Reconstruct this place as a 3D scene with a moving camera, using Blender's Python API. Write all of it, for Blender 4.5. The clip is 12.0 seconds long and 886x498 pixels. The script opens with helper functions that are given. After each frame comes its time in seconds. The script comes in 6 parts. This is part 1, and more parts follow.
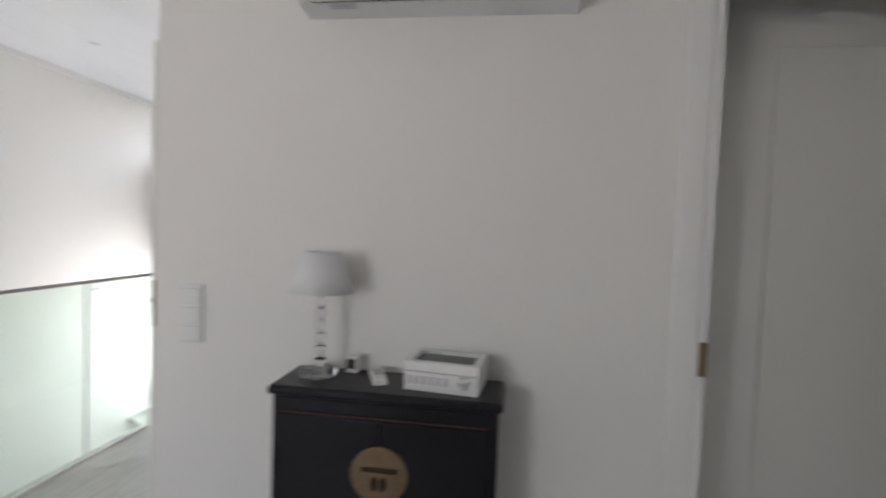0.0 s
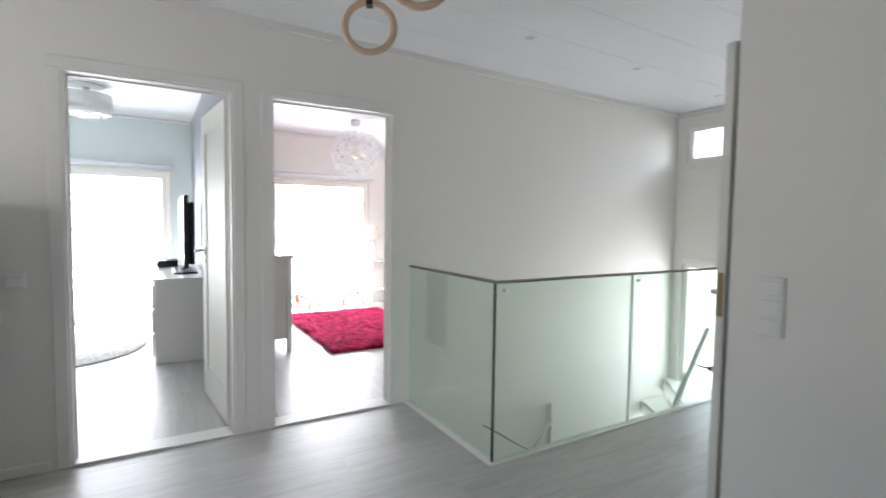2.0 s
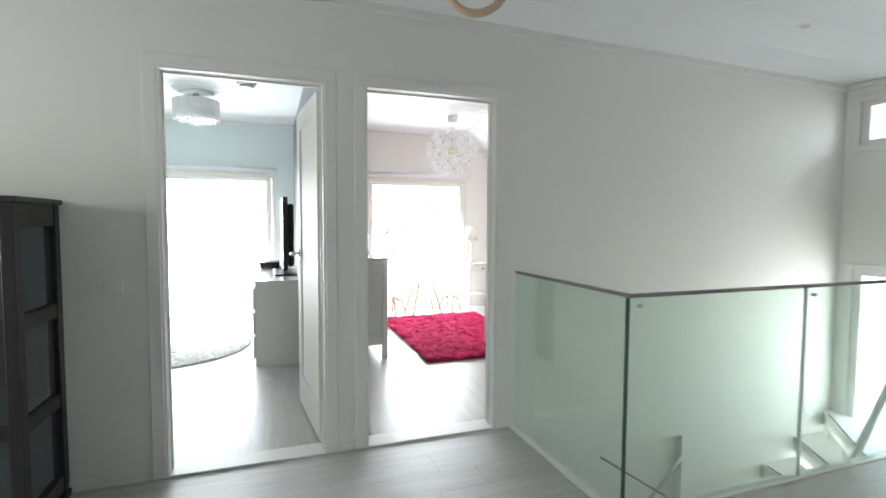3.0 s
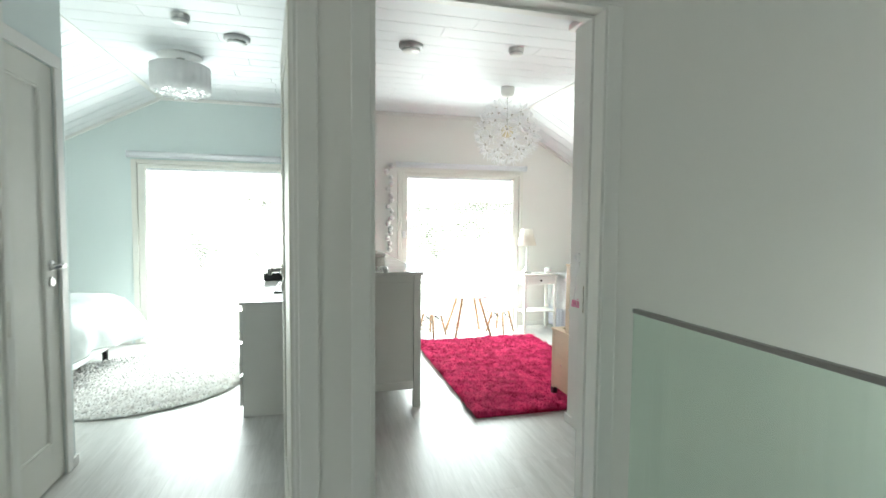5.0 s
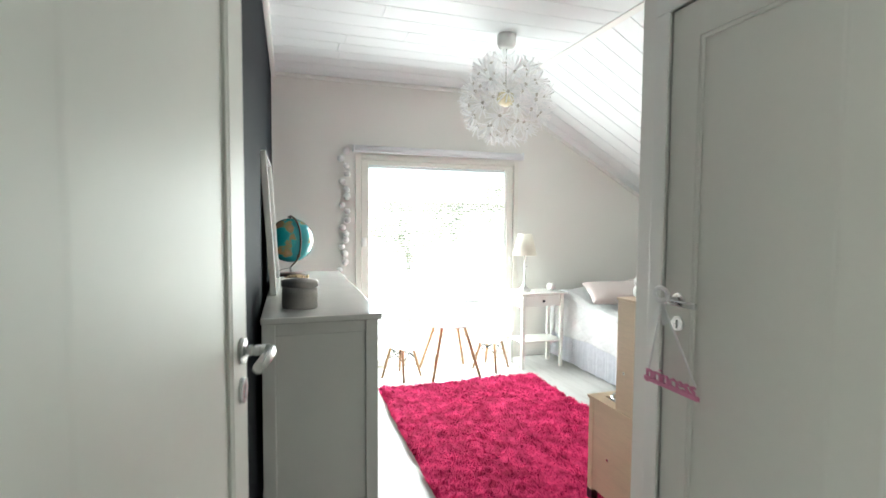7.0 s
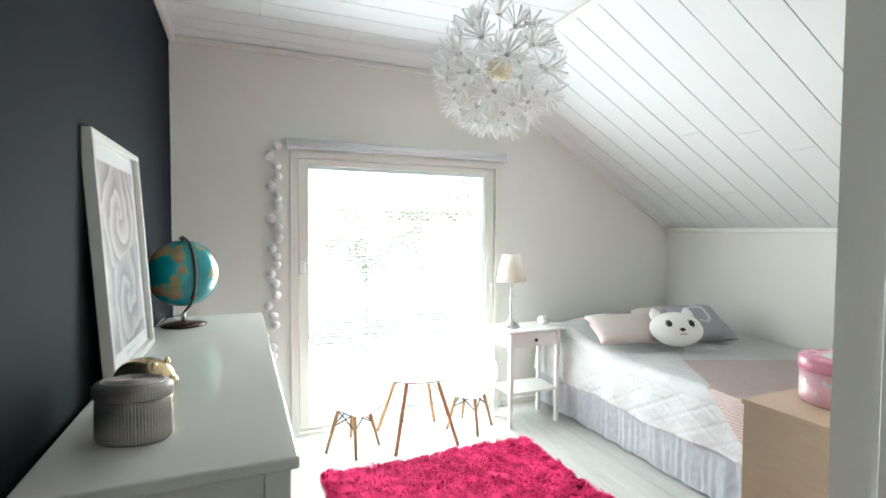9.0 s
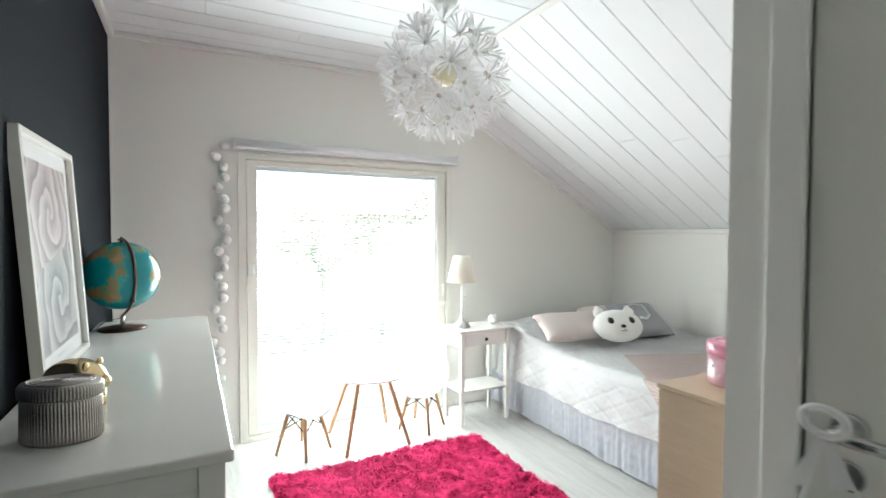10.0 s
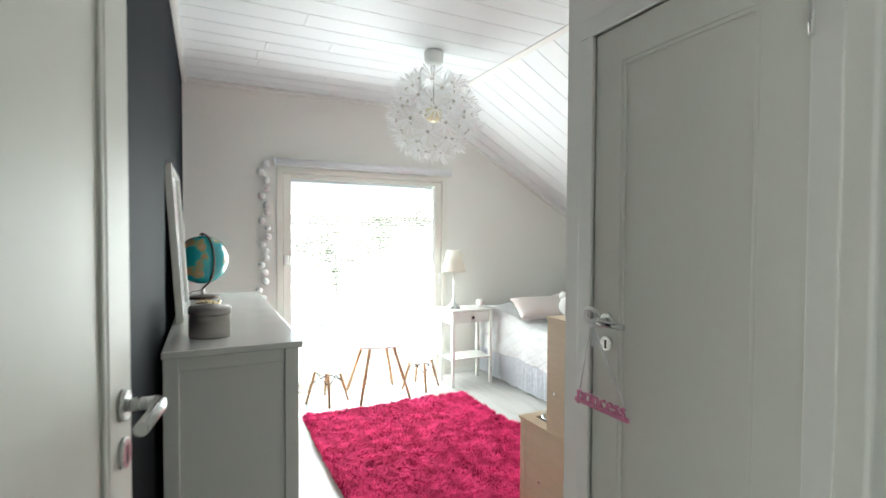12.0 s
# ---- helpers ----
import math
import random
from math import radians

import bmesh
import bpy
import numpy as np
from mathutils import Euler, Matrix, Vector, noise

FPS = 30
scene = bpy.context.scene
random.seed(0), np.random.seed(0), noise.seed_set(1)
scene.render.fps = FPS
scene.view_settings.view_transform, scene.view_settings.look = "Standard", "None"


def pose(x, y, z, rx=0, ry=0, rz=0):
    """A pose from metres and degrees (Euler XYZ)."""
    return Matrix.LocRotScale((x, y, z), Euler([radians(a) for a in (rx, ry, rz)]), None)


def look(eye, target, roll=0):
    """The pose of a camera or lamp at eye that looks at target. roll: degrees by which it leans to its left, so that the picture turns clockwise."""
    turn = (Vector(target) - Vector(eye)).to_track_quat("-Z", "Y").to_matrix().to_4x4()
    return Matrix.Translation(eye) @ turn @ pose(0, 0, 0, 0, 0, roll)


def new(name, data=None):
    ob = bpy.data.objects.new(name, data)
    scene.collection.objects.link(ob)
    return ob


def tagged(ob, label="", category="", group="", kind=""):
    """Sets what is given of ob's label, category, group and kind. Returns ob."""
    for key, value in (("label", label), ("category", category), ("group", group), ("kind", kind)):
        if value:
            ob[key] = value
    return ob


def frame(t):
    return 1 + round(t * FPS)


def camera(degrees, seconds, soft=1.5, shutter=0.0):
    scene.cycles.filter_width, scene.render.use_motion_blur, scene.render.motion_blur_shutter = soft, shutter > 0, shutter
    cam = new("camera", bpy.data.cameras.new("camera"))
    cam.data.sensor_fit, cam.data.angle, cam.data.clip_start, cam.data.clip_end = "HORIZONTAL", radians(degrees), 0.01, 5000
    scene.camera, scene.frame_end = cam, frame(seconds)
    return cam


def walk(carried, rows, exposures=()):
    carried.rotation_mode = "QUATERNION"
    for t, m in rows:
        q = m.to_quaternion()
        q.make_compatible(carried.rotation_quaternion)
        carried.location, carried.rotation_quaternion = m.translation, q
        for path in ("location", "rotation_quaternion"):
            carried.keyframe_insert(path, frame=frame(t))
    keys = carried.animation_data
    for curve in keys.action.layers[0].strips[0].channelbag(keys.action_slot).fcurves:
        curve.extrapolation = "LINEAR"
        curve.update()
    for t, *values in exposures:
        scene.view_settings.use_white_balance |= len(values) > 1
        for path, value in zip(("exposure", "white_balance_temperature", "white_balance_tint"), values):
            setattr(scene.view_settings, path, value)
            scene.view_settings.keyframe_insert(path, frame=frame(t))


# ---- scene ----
cam = camera(84.4, 12.0, shutter=0.5)
PATH = [
    (0, (-0.203, 0.129, 1.369), (-0.48, 2.108, 1.281), 2.1),
    (0.5, (-0.2, -0.014, 1.364), (-1.102, 1.768, 1.251), 1.4),
    (1, (-0.206, -0.162, 1.349), (-1.528, 1.334, 1.237), 1.7),
    (1.5, (-0.267, -0.208, 1.333), (-1.822, 1.045, 1.217), 1.1),
    (2, (-0.437, -0.131, 1.315), (-2.158, 0.882, 1.202), 0.8),
    (2.5, (-0.595, -0.079, 1.317), (-2.422, 0.726, 1.2), 0.6),
    (3, (-0.831, -0.021, 1.313), (-2.713, 0.647, 1.197), 0.3),
    (4.8, (-1.892, 0.274, 1.321), (-3.825, 0.776, 1.201), 0.4),
    (5, (-2.034, 0.324, 1.31), (-3.967, 0.825, 1.197), 0.5),
    (5.5, (-2.379, 0.413, 1.308), (-4.308, 0.929, 1.196), 0.6),
    (6, (-2.732, 0.512, 1.303), (-4.652, 1.061, 1.194), 0.5),
    (6.5, (-3.063, 0.606, 1.286), (-4.973, 1.189, 1.189), 0.5),
    (7, (-3.373, 0.68, 1.333), (-5.277, 1.283, 1.223), 0.4),
    (9, (-4.354, 0.94, 1.408), (-6.2, 1.706, 1.329), 0.3),
    (9.5, (-4.378, 0.965, 1.396), (-6.193, 1.804, 1.334), 0.1),
    (10, (-4.285, 0.971, 1.394), (-6.061, 1.888, 1.331), 0.2),
    (10.5, (-4.11, 0.951, 1.381), (-5.863, 1.913, 1.323), 0.2),
    (11, (-3.879, 0.891, 1.371), (-5.632, 1.853, 1.316), 0.2),
    (11.5, (-3.651, 0.768, 1.378), (-5.411, 1.717, 1.32), 0.4),
    (12, (-3.453, 0.714, 1.357), (-5.252, 1.587, 1.305), 0.3),
]
WIN_W = 31.0       # light of a window's opening, in watts
EXPOSURES = [(0.0, 2.60, 6600, 19), (0.5, 2.36, 6500, 20), (1.0, 2.22, 6450, 20), (2.0, 2.19, 6430, 15), (3.0, 2.14, 6440, 7), (5.0, 1.95, 6560, -2), (6.0, 1.94, 6550, -2), (7.0, 1.83, 6540, 0), (9.0, 1.66, 6400, 0), (12.0, 1.70, 6480, 0)]
walk(cam, [(t, look(eye, target, roll)) for t, eye, target, roll in PATH], EXPOSURES)

# ---- world, sun, sky ----
SUN_EL, SUN_AZ = 46.0, 128.0        # height, and the side it shines from (degrees, clockwise from +y)
world = bpy.data.worlds.new("sky_world")
scene.world = world
world.use_nodes = True
wn = world.node_tree.nodes
sky = wn.new("ShaderNodeTexSky")
sky.sky_type = "NISHITA"
sky.sun_disc = False
sky.sun_elevation = radians(SUN_EL)
sky.sun_rotation = radians(SUN_AZ)
sky.air_density, sky.dust_density, sky.ozone_density = 1.0, 3.0, 1.0
wn["Background"].inputs["Strength"].default_value = 0.15
world.node_tree.links.new(sky.outputs["Color"], wn["Background"].inputs["Color"])
sun_data = bpy.data.lights.new("sun", "SUN")
sun_data.energy, sun_data.angle, sun_data.color = 5.0, radians(0.6), (1.0, 0.95, 0.88)
sun = new("sun", sun_data)
_d = Vector((math.sin(radians(SUN_AZ)) * math.cos(radians(SUN_EL)), math.cos(radians(SUN_AZ)) * math.cos(radians(SUN_EL)), math.sin(radians(SUN_EL))))
sun.matrix_world = look(_d * 40, (0, 0, 0))


def window_lamp(x, y, z, target, w, h, watts):
    """Sky light standing in a window's opening."""
    data = bpy.data.lights.new("window_light", "AREA")
    data.shape, data.size, data.size_y, data.energy, data.color = "RECTANGLE", w, h, watts, (0.93, 0.97, 1.0)
    ob = new("window_light", data)
    ob.matrix_world = look((x, y, z), target)
    return ob


window_lamp(-7.66, 2.04, 1.40, (-5.0, 2.04, 0.66), 1.32, 0.82, WIN_W * 0.455)
window_lamp(-7.66, 2.04, 0.54, (-5.0, 2.04, -0.08), 1.32, 0.82, WIN_W * 0.455)
window_lamp(-7.66, -0.73, 1.40, (-5.0, -0.73, 0.62), 1.32, 0.82, WIN_W * 0.385)
window_lamp(-7.66, -0.73, 0.54, (-5.0, -0.73, -0.10), 1.32, 0.82, WIN_W * 0.385)
window_lamp(-2.95, 4.72, 0.0, (-2.95, 1.0, 0.0), 0.9, 1.7, WIN_W * 0.25)
window_lamp(-2.95, 4.72, 2.1, (-2.95, 1.0, 2.1), 0.9, 0.26, WIN_W * 0.05)
# added lamp of an unseen hall window, there to brighten the hall
window_lamp(-2.3, -2.60, 1.3, (-2.3, 1.0, 1.3), 1.1, 1.1, WIN_W * 0.135)


# ---- materials ----
def mat(name, col, rough=0.5, metal=0.0, var=0.06, scale=5.0, fine=90.0, bump=0.05, stretch=(1, 1, 1), coat=0.0, sheen=0.0, rough_var=0.08, trans=0.0, sub=0.0, spec=0.5):
    """A plain surface with broad and fine variation in tone, gloss and relief."""
    m = bpy.data.materials.new(name)
    m.use_nodes = True
    nt = m.node_tree
    n, l = nt.nodes, nt.links
    b = n["Principled BSDF"]
    tc, mp = n.new("ShaderNodeTexCoord"), n.new("ShaderNodeMapping")
    mp.inputs["Scale"].default_value = stretch
    l.new(tc.outputs["Object"], mp.inputs["Vector"])
    n1, n2 = n.new("ShaderNodeTexNoise"), n.new("ShaderNodeTexNoise")
    n1.inputs["Scale"].default_value, n2.inputs["Scale"].default_value = scale, fine
    n1.inputs["Detail"].default_value, n2.inputs["Detail"].default_value = 4, 3
    for t in (n1, n2):
        l.new(mp.outputs["Vector"], t.inputs["Vector"])
    add = n.new("ShaderNodeMath")
    add.operation = "ADD"
    l.new(n1.outputs["Fac"], add.inputs[0])
    l.new(n2.outputs["Fac"], add.inputs[1])
    rng = n.new("ShaderNodeMapRange")
    rng.inputs["From Min"].default_value, rng.inputs["From Max"].default_value = 0.6, 1.4
    l.new(add.outputs[0], rng.inputs["Value"])
    mx = n.new("ShaderNodeMix")
    mx.data_type = "RGBA"
    mx.inputs["A"].default_value = (*[c * (1 - var) for c in col], 1)
    mx.inputs["B"].default_value = (*[min(1, c * (1 + var)) for c in col], 1)
    l.new(rng.outputs["Result"], mx.inputs["Factor"])
    l.new(mx.outputs["Result"], b.inputs["Base Color"])
    rr = n.new("ShaderNodeMapRange")
    rr.inputs["To Min"].default_value, rr.inputs["To Max"].default_value = max(0.02, rough - rough_var), min(1, rough + rough_var)
    l.new(n1.outputs["Fac"], rr.inputs["Value"])
    l.new(rr.outputs["Result"], b.inputs["Roughness"])
    b.inputs["Metallic"].default_value = metal
    b.inputs["Coat Weight"].default_value = coat
    b.inputs["Sheen Weight"].default_value = sheen
    b.inputs["Specular IOR Level"].default_value = spec
    b.inputs["Transmission Weight"].default_value = trans
    b.inputs["Subsurface Weight"].default_value = sub
    if bump:
        bp = n.new("ShaderNodeBump")
        bp.inputs["Strength"].default_value = bump
        bp.inputs["Distance"].default_value = 0.004
        l.new(n2.outputs["Fac"], bp.inputs["Height"])
        l.new(bp.outputs["Normal"], b.inputs["Normal"])
    return m


def glass_mat(name, col, rough=0.0, ior=1.45):
    m = bpy.data.materials.new(name)
    m.use_nodes = True
    b = m.node_tree.nodes["Principled BSDF"]
    b.inputs["Base Color"].default_value = (*col, 1)
    b.inputs["Roughness"].default_value = rough
    b.inputs["Transmission Weight"].default_value = 1.0
    b.inputs["IOR"].default_value = ior
    return m


def pane_mat(name, tint, gloss=0.7):
    """A thin clear pane: lets light straight through with a tint, and mirrors a little."""
    m = bpy.data.materials.new(name)
    m.use_nodes = True
    n, l = m.node_tree.nodes, m.node_tree.links
    n.remove(n["Principled BSDF"])
    t, g, mx, lw = n.new("ShaderNodeBsdfTransparent"), n.new("ShaderNodeBsdfGlossy"), n.new("ShaderNodeMixShader"), n.new("ShaderNodeLayerWeight")
    pw, fr = n.new("ShaderNodeMath"), n.new("ShaderNodeMath")
    pw.operation, fr.operation = "POWER", "MULTIPLY_ADD"
    pw.inputs[1].default_value, fr.inputs[1].default_value, fr.inputs[2].default_value = 5.0, gloss, 0.04 * gloss
    lw.inputs["Blend"].default_value = 0.5
    l.new(lw.outputs["Facing"], pw.inputs[0])
    l.new(pw.outputs[0], fr.inputs[0])
    t.inputs["Color"].default_value = (*tint, 1)
    g.inputs["Roughness"].default_value = 0.01
    l.new(fr.outputs[0], mx.inputs[0])
    l.new(t.outputs[0], mx.inputs[1])
    l.new(g.outputs[0], mx.inputs[2])
    l.new(mx.outputs[0], n["Material Output"].inputs["Surface"])
    return m


def cloth_mat(name, col, through_part):
    """Thin cloth or paper that glows a little when lit from behind."""
    m = bpy.data.materials.new(name)
    m.use_nodes = True
    n, l = m.node_tree.nodes, m.node_tree.links
    n.remove(n["Principled BSDF"])
    tc, nz, mx = n.new("ShaderNodeTexCoord"), n.new("ShaderNodeTexNoise"), n.new("ShaderNodeMix")
    nz.inputs["Scale"].default_value = 60.0
    l.new(tc.outputs["Object"], nz.inputs["Vector"])
    mx.data_type = "RGBA"
    mx.inputs["A"].default_value, mx.inputs["B"].default_value = (*[c * 0.95 for c in col], 1), (*col, 1)
    l.new(nz.outputs["Fac"], mx.inputs["Factor"])
    d, t, ms = n.new("ShaderNodeBsdfDiffuse"), n.new("ShaderNodeBsdfTranslucent"), n.new("ShaderNodeMixShader")
    ms.inputs[0].default_value = through_part
    for s in (d, t):
        l.new(mx.outputs["Result"], s.inputs["Color"])
    l.new(d.outputs[0], ms.inputs[1])
    l.new(t.outputs[0], ms.inputs[2])
    l.new(ms.outputs[0], n["Material Output"].inputs["Surface"])
    return m


def plank_mat(name, dark, light, rough, along=(1.2, 14, 14)):
    """Wood-grain laminate: every plank its own tone and its own run of grain."""
    m = bpy.data.materials.new(name)
    m.use_nodes = True
    n, l = m.node_tree.nodes, m.node_tree.links
    b = n["Principled BSDF"]
    tc, mp, oi = n.new("ShaderNodeTexCoord"), n.new("ShaderNodeMapping"), n.new("ShaderNodeObjectInfo")
    mp.inputs["Scale"].default_value = along
    mul = n.new("ShaderNodeMath")
    mul.operation = "MULTIPLY"
    mul.inputs[1].default_value = 57.0
    l.new(oi.outputs["Random"], mul.inputs[0])
    l.new(mul.outputs[0], mp.inputs["Location"])
    l.new(tc.outputs["Object"], mp.inputs["Vector"])
    n1, n2 = n.new("ShaderNodeTexNoise"), n.new("ShaderNodeTexNoise")
    n1.inputs["Scale"].default_value, n1.inputs["Detail"].default_value, n1.inputs["Distortion"].default_value = 1.6, 6, 0.8
    n2.inputs["Scale"].default_value, n2.inputs["Detail"].default_value = 9.0, 8
    l.new(mp.outputs[0], n1.inputs["Vector"])
    l.new(mp.outputs[0], n2.inputs["Vector"])
    mixf = n.new("ShaderNodeMix")
    mixf.inputs["Factor"].default_value = 0.45
    l.new(n1.outputs["Fac"], mixf.inputs["A"])
    l.new(n2.outputs["Fac"], mixf.inputs["B"])
    tone = n.new("ShaderNodeMath")
    tone.operation = "MULTIPLY_ADD"
    tone.inputs[1].default_value, tone.inputs[2].default_value = 0.09, -0.045
    l.new(oi.outputs["Random"], tone.inputs[0])
    sm = n.new("ShaderNodeMath")
    l.new(mixf.outputs["Result"], sm.inputs[0])
    l.new(tone.outputs[0], sm.inputs[1])
    ramp = n.new("ShaderNodeValToRGB")
    ramp.color_ramp.elements[0].position, ramp.color_ramp.elements[1].position = 0.32, 0.68
    ramp.color_ramp.elements[0].color, ramp.color_ramp.elements[1].color = (*dark, 1), (*light, 1)
    l.new(sm.outputs[0], ramp.inputs["Fac"])
    l.new(ramp.outputs["Color"], b.inputs["Base Color"])
    rr = n.new("ShaderNodeMapRange")
    rr.inputs["To Min"].default_value, rr.inputs["To Max"].default_value = rough - 0.07, rough + 0.09
    l.new(n2.outputs["Fac"], rr.inputs["Value"])
    l.new(rr.outputs["Result"], b.inputs["Roughness"])
    bp = n.new("ShaderNodeBump")
    bp.inputs["Strength"].default_value, bp.inputs["Distance"].default_value = 0.12, 0.002
    l.new(n2.outputs["Fac"], bp.inputs["Height"])
    l.new(bp.outputs["Normal"], b.inputs["Normal"])
    return m


def island_mat(name, dark, light, rough, sheen=0.0, cloud=9.0):
    """Tufts and fibres: each strand its own tone, with broad clouds over the whole."""
    m = bpy.data.materials.new(name)
    m.use_nodes = True
    n, l = m.node_tree.nodes, m.node_tree.links
    b = n["Principled BSDF"]
    geo, tc, n1 = n.new("ShaderNodeNewGeometry"), n.new("ShaderNodeTexCoord"), n.new("ShaderNodeTexNoise")
    n1.inputs["Scale"].default_value, n1.inputs["Detail"].default_value = cloud, 3
    l.new(tc.outputs["Object"], n1.inputs["Vector"])
    mixf, mx, mr = n.new("ShaderNodeMix"), n.new("ShaderNodeMix"), n.new("ShaderNodeMapRange")
    mr.inputs["From Min"].default_value, mr.inputs["From Max"].default_value = 0.36, 0.64
    mixf.inputs["Factor"].default_value = 0.65
    l.new(geo.outputs["Random Per Island"], mixf.inputs["A"])
    l.new(n1.outputs["Fac"], mr.inputs["Value"])
    l.new(mr.outputs["Result"], mixf.inputs["B"])
    mx.data_type = "RGBA"
    mx.inputs["A"].default_value, mx.inputs["B"].default_value = (*dark, 1), (*light, 1)
    l.new(mixf.outputs["Result"], mx.inputs["Factor"])
    l.new(mx.outputs["Result"], b.inputs["Base Color"])
    b.inputs["Roughness"].default_value = rough
    b.inputs["Sheen Weight"].default_value = sheen
    return m


def print_mat(name):
    """A pale print of two roses: rings of petals that swirl round two hearts, pink above and grey below."""
    m = bpy.data.materials.new(name)
    m.use_nodes = True
    n, l = m.node_tree.nodes, m.node_tree.links
    b = n["Principled BSDF"]
    tc = n.new("ShaderNodeTexCoord")
    nz = n.new("ShaderNodeTexNoise")
    nz.inputs["Scale"].default_value, nz.inputs["Detail"].default_value = 5.0, 2
    l.new(tc.outputs["Object"], nz.inputs["Vector"])
    fields = []
    for cx, cz, k in ((0.01, 0.13, 14.0), (-0.04, -0.13, 13.0)):
        sub, ln, ma, fr = n.new("ShaderNodeVectorMath"), n.new("ShaderNodeVectorMath"), n.new("ShaderNodeMath"), n.new("ShaderNodeMath")
        sub.operation, ln.operation, ma.operation, fr.operation = "SUBTRACT", "LENGTH", "MULTIPLY_ADD", "FRACT"
        sub.inputs[1].default_value = (cx, 0, cz)
        l.new(tc.outputs["Object"], sub.inputs[0])
        l.new(sub.outputs["Vector"], ln.inputs[0])
        l.new(ln.outputs["Value"], ma.inputs[0])
        ma.inputs[1].default_value = k
        # the petals wind outwards: the turn about the heart is added to the ring number
        sep, at2, turn, nm, sm = n.new("ShaderNodeSeparateXYZ"), n.new("ShaderNodeMath"), n.new("ShaderNodeMath"), n.new("ShaderNodeMath"), n.new("ShaderNodeMath")
        at2.operation, turn.operation, nm.operation = "ARCTAN2", "MULTIPLY", "MULTIPLY"
        turn.inputs[1].default_value = 2.0 / (2 * math.pi)
        nm.inputs[1].default_value = 2.8
        l.new(sub.outputs["Vector"], sep.inputs[0])
        l.new(sep.outputs["Z"], at2.inputs[0])
        l.new(sep.outputs["X"], at2.inputs[1])
        l.new(at2.outputs[0], turn.inputs[0])
        l.new(nz.outputs["Fac"], nm.inputs[0])
        l.new(turn.outputs[0], sm.inputs[0])
        l.new(nm.outputs[0], sm.inputs[1])
        l.new(sm.outputs[0], ma.inputs[2])
        l.new(ma.outputs[0], fr.inputs[0])
        fields.append((fr, ln))
    near = n.new("ShaderNodeMath")
    near.operation = "LESS_THAN"
    l.new(fields[0][1].outputs["Value"], near.inputs[0])
    l.new(fields[1][1].outputs["Value"], near.inputs[1])
    cols = []
    for (sn, _), (a, c) in zip(fields, (((0.13, 0.098, 0.10), (0.56, 0.47, 0.465)), ((0.055, 0.050, 0.056), (0.45, 0.41, 0.42)))):
        mr, mx = n.new("ShaderNodeMapRange"), n.new("ShaderNodeMix")
        mr.inputs["From Min"].default_value = -0.12
        mx.data_type = "RGBA"
        mx.inputs["A"].default_value, mx.inputs["B"].default_value = (*a, 1), (*c, 1)
        l.new(sn.outputs[0], mr.inputs["Value"])
        l.new(mr.outputs["Result"], mx.inputs["Factor"])
        cols.append(mx)
    fin = n.new("ShaderNodeMix")
    fin.data_type = "RGBA"
    l.new(near.outputs[0], fin.inputs["Factor"])
    l.new(cols[1].outputs["Result"], fin.inputs["A"])
    l.new(cols[0].outputs["Result"], fin.inputs["B"])
    l.new(fin.outputs["Result"], b.inputs["Base Color"])
    b.inputs["Roughness"].default_value = 0.35
    return m


def globe_mat(name):
    """Turquoise seas with tan and ochre land."""
    m = bpy.data.materials.new(name)
    m.use_nodes = True
    n, l = m.node_tree.nodes, m.node_tree.links
    b = n["Principled BSDF"]
    tc, n1, n2 = n.new("ShaderNodeTexCoord"), n.new("ShaderNodeTexNoise"), n.new("ShaderNodeTexNoise")
    n1.inputs["Scale"].default_value, n1.inputs["Detail"].default_value = 7.5, 7
    n2.inputs["Scale"].default_value, n2.inputs["Detail"].default_value = 22.0, 3
    mp = n.new("ShaderNodeMapping")
    mp.inputs["Location"].default_value = (0.32, 1.18, 0.1)
    l.new(tc.outputs["Object"], mp.inputs["Vector"])
    l.new(mp.outputs[0], n1.inputs["Vector"])
    l.new(tc.outputs["Object"], n2.inputs["Vector"])
    land = n.new("ShaderNodeValToRGB")
    e = land.color_ramp.elements
    e[0].position, e[0].color = 0.50, (0.012, 0.27, 0.30, 1)
    e[1].position, e[1].color = 0.60, (0.33, 0.22, 0.11, 1)
    for p, c in ((0.545, (0.03, 0.36, 0.36, 1)), (0.555, (0.24, 0.26, 0.12, 1)), (0.67, (0.42, 0.35, 0.20, 1))):
        k = e.new(p)
        k.color = c
    l.new(n1.outputs["Fac"], land.inputs["Fac"])
    l.new(land.outputs["Color"], b.inputs["Base Color"])
    b.inputs["Roughness"].default_value = 0.22
    b.inputs["Coat Weight"].default_value = 0.3
    return m


WALL = mat("white_painted_wallpaper", (0.825, 0.81, 0.772), 0.62, var=0.012, scale=1.5, fine=220, bump=0.10, stretch=(1, 1, 0.45))
WALL_A = mat("pale_aqua_wallpaper", (0.73, 0.80, 0.785), 0.62, var=0.012, scale=1.5, fine=220, bump=0.10, stretch=(1, 1, 0.45))
WALL_DARK = mat("charcoal_painted_wall", (0.0112, 0.0135, 0.0178), 0.74, spec=0.09, var=0.10, scale=1.3, fine=260, bump=0.12)
WALL_GREY = mat("grey_painted_wall", (0.22, 0.22, 0.245), 0.5, var=0.06, scale=1.3, fine=260, bump=0.12)
TRIM = mat("white_satin_trim", (0.82, 0.81, 0.78), 0.42, var=0.012, scale=2, fine=60, bump=0.03)
WINPAINT = mat("cream_painted_window", (0.80, 0.785, 0.725), 0.40, var=0.012, scale=2, fine=60, bump=0.03)
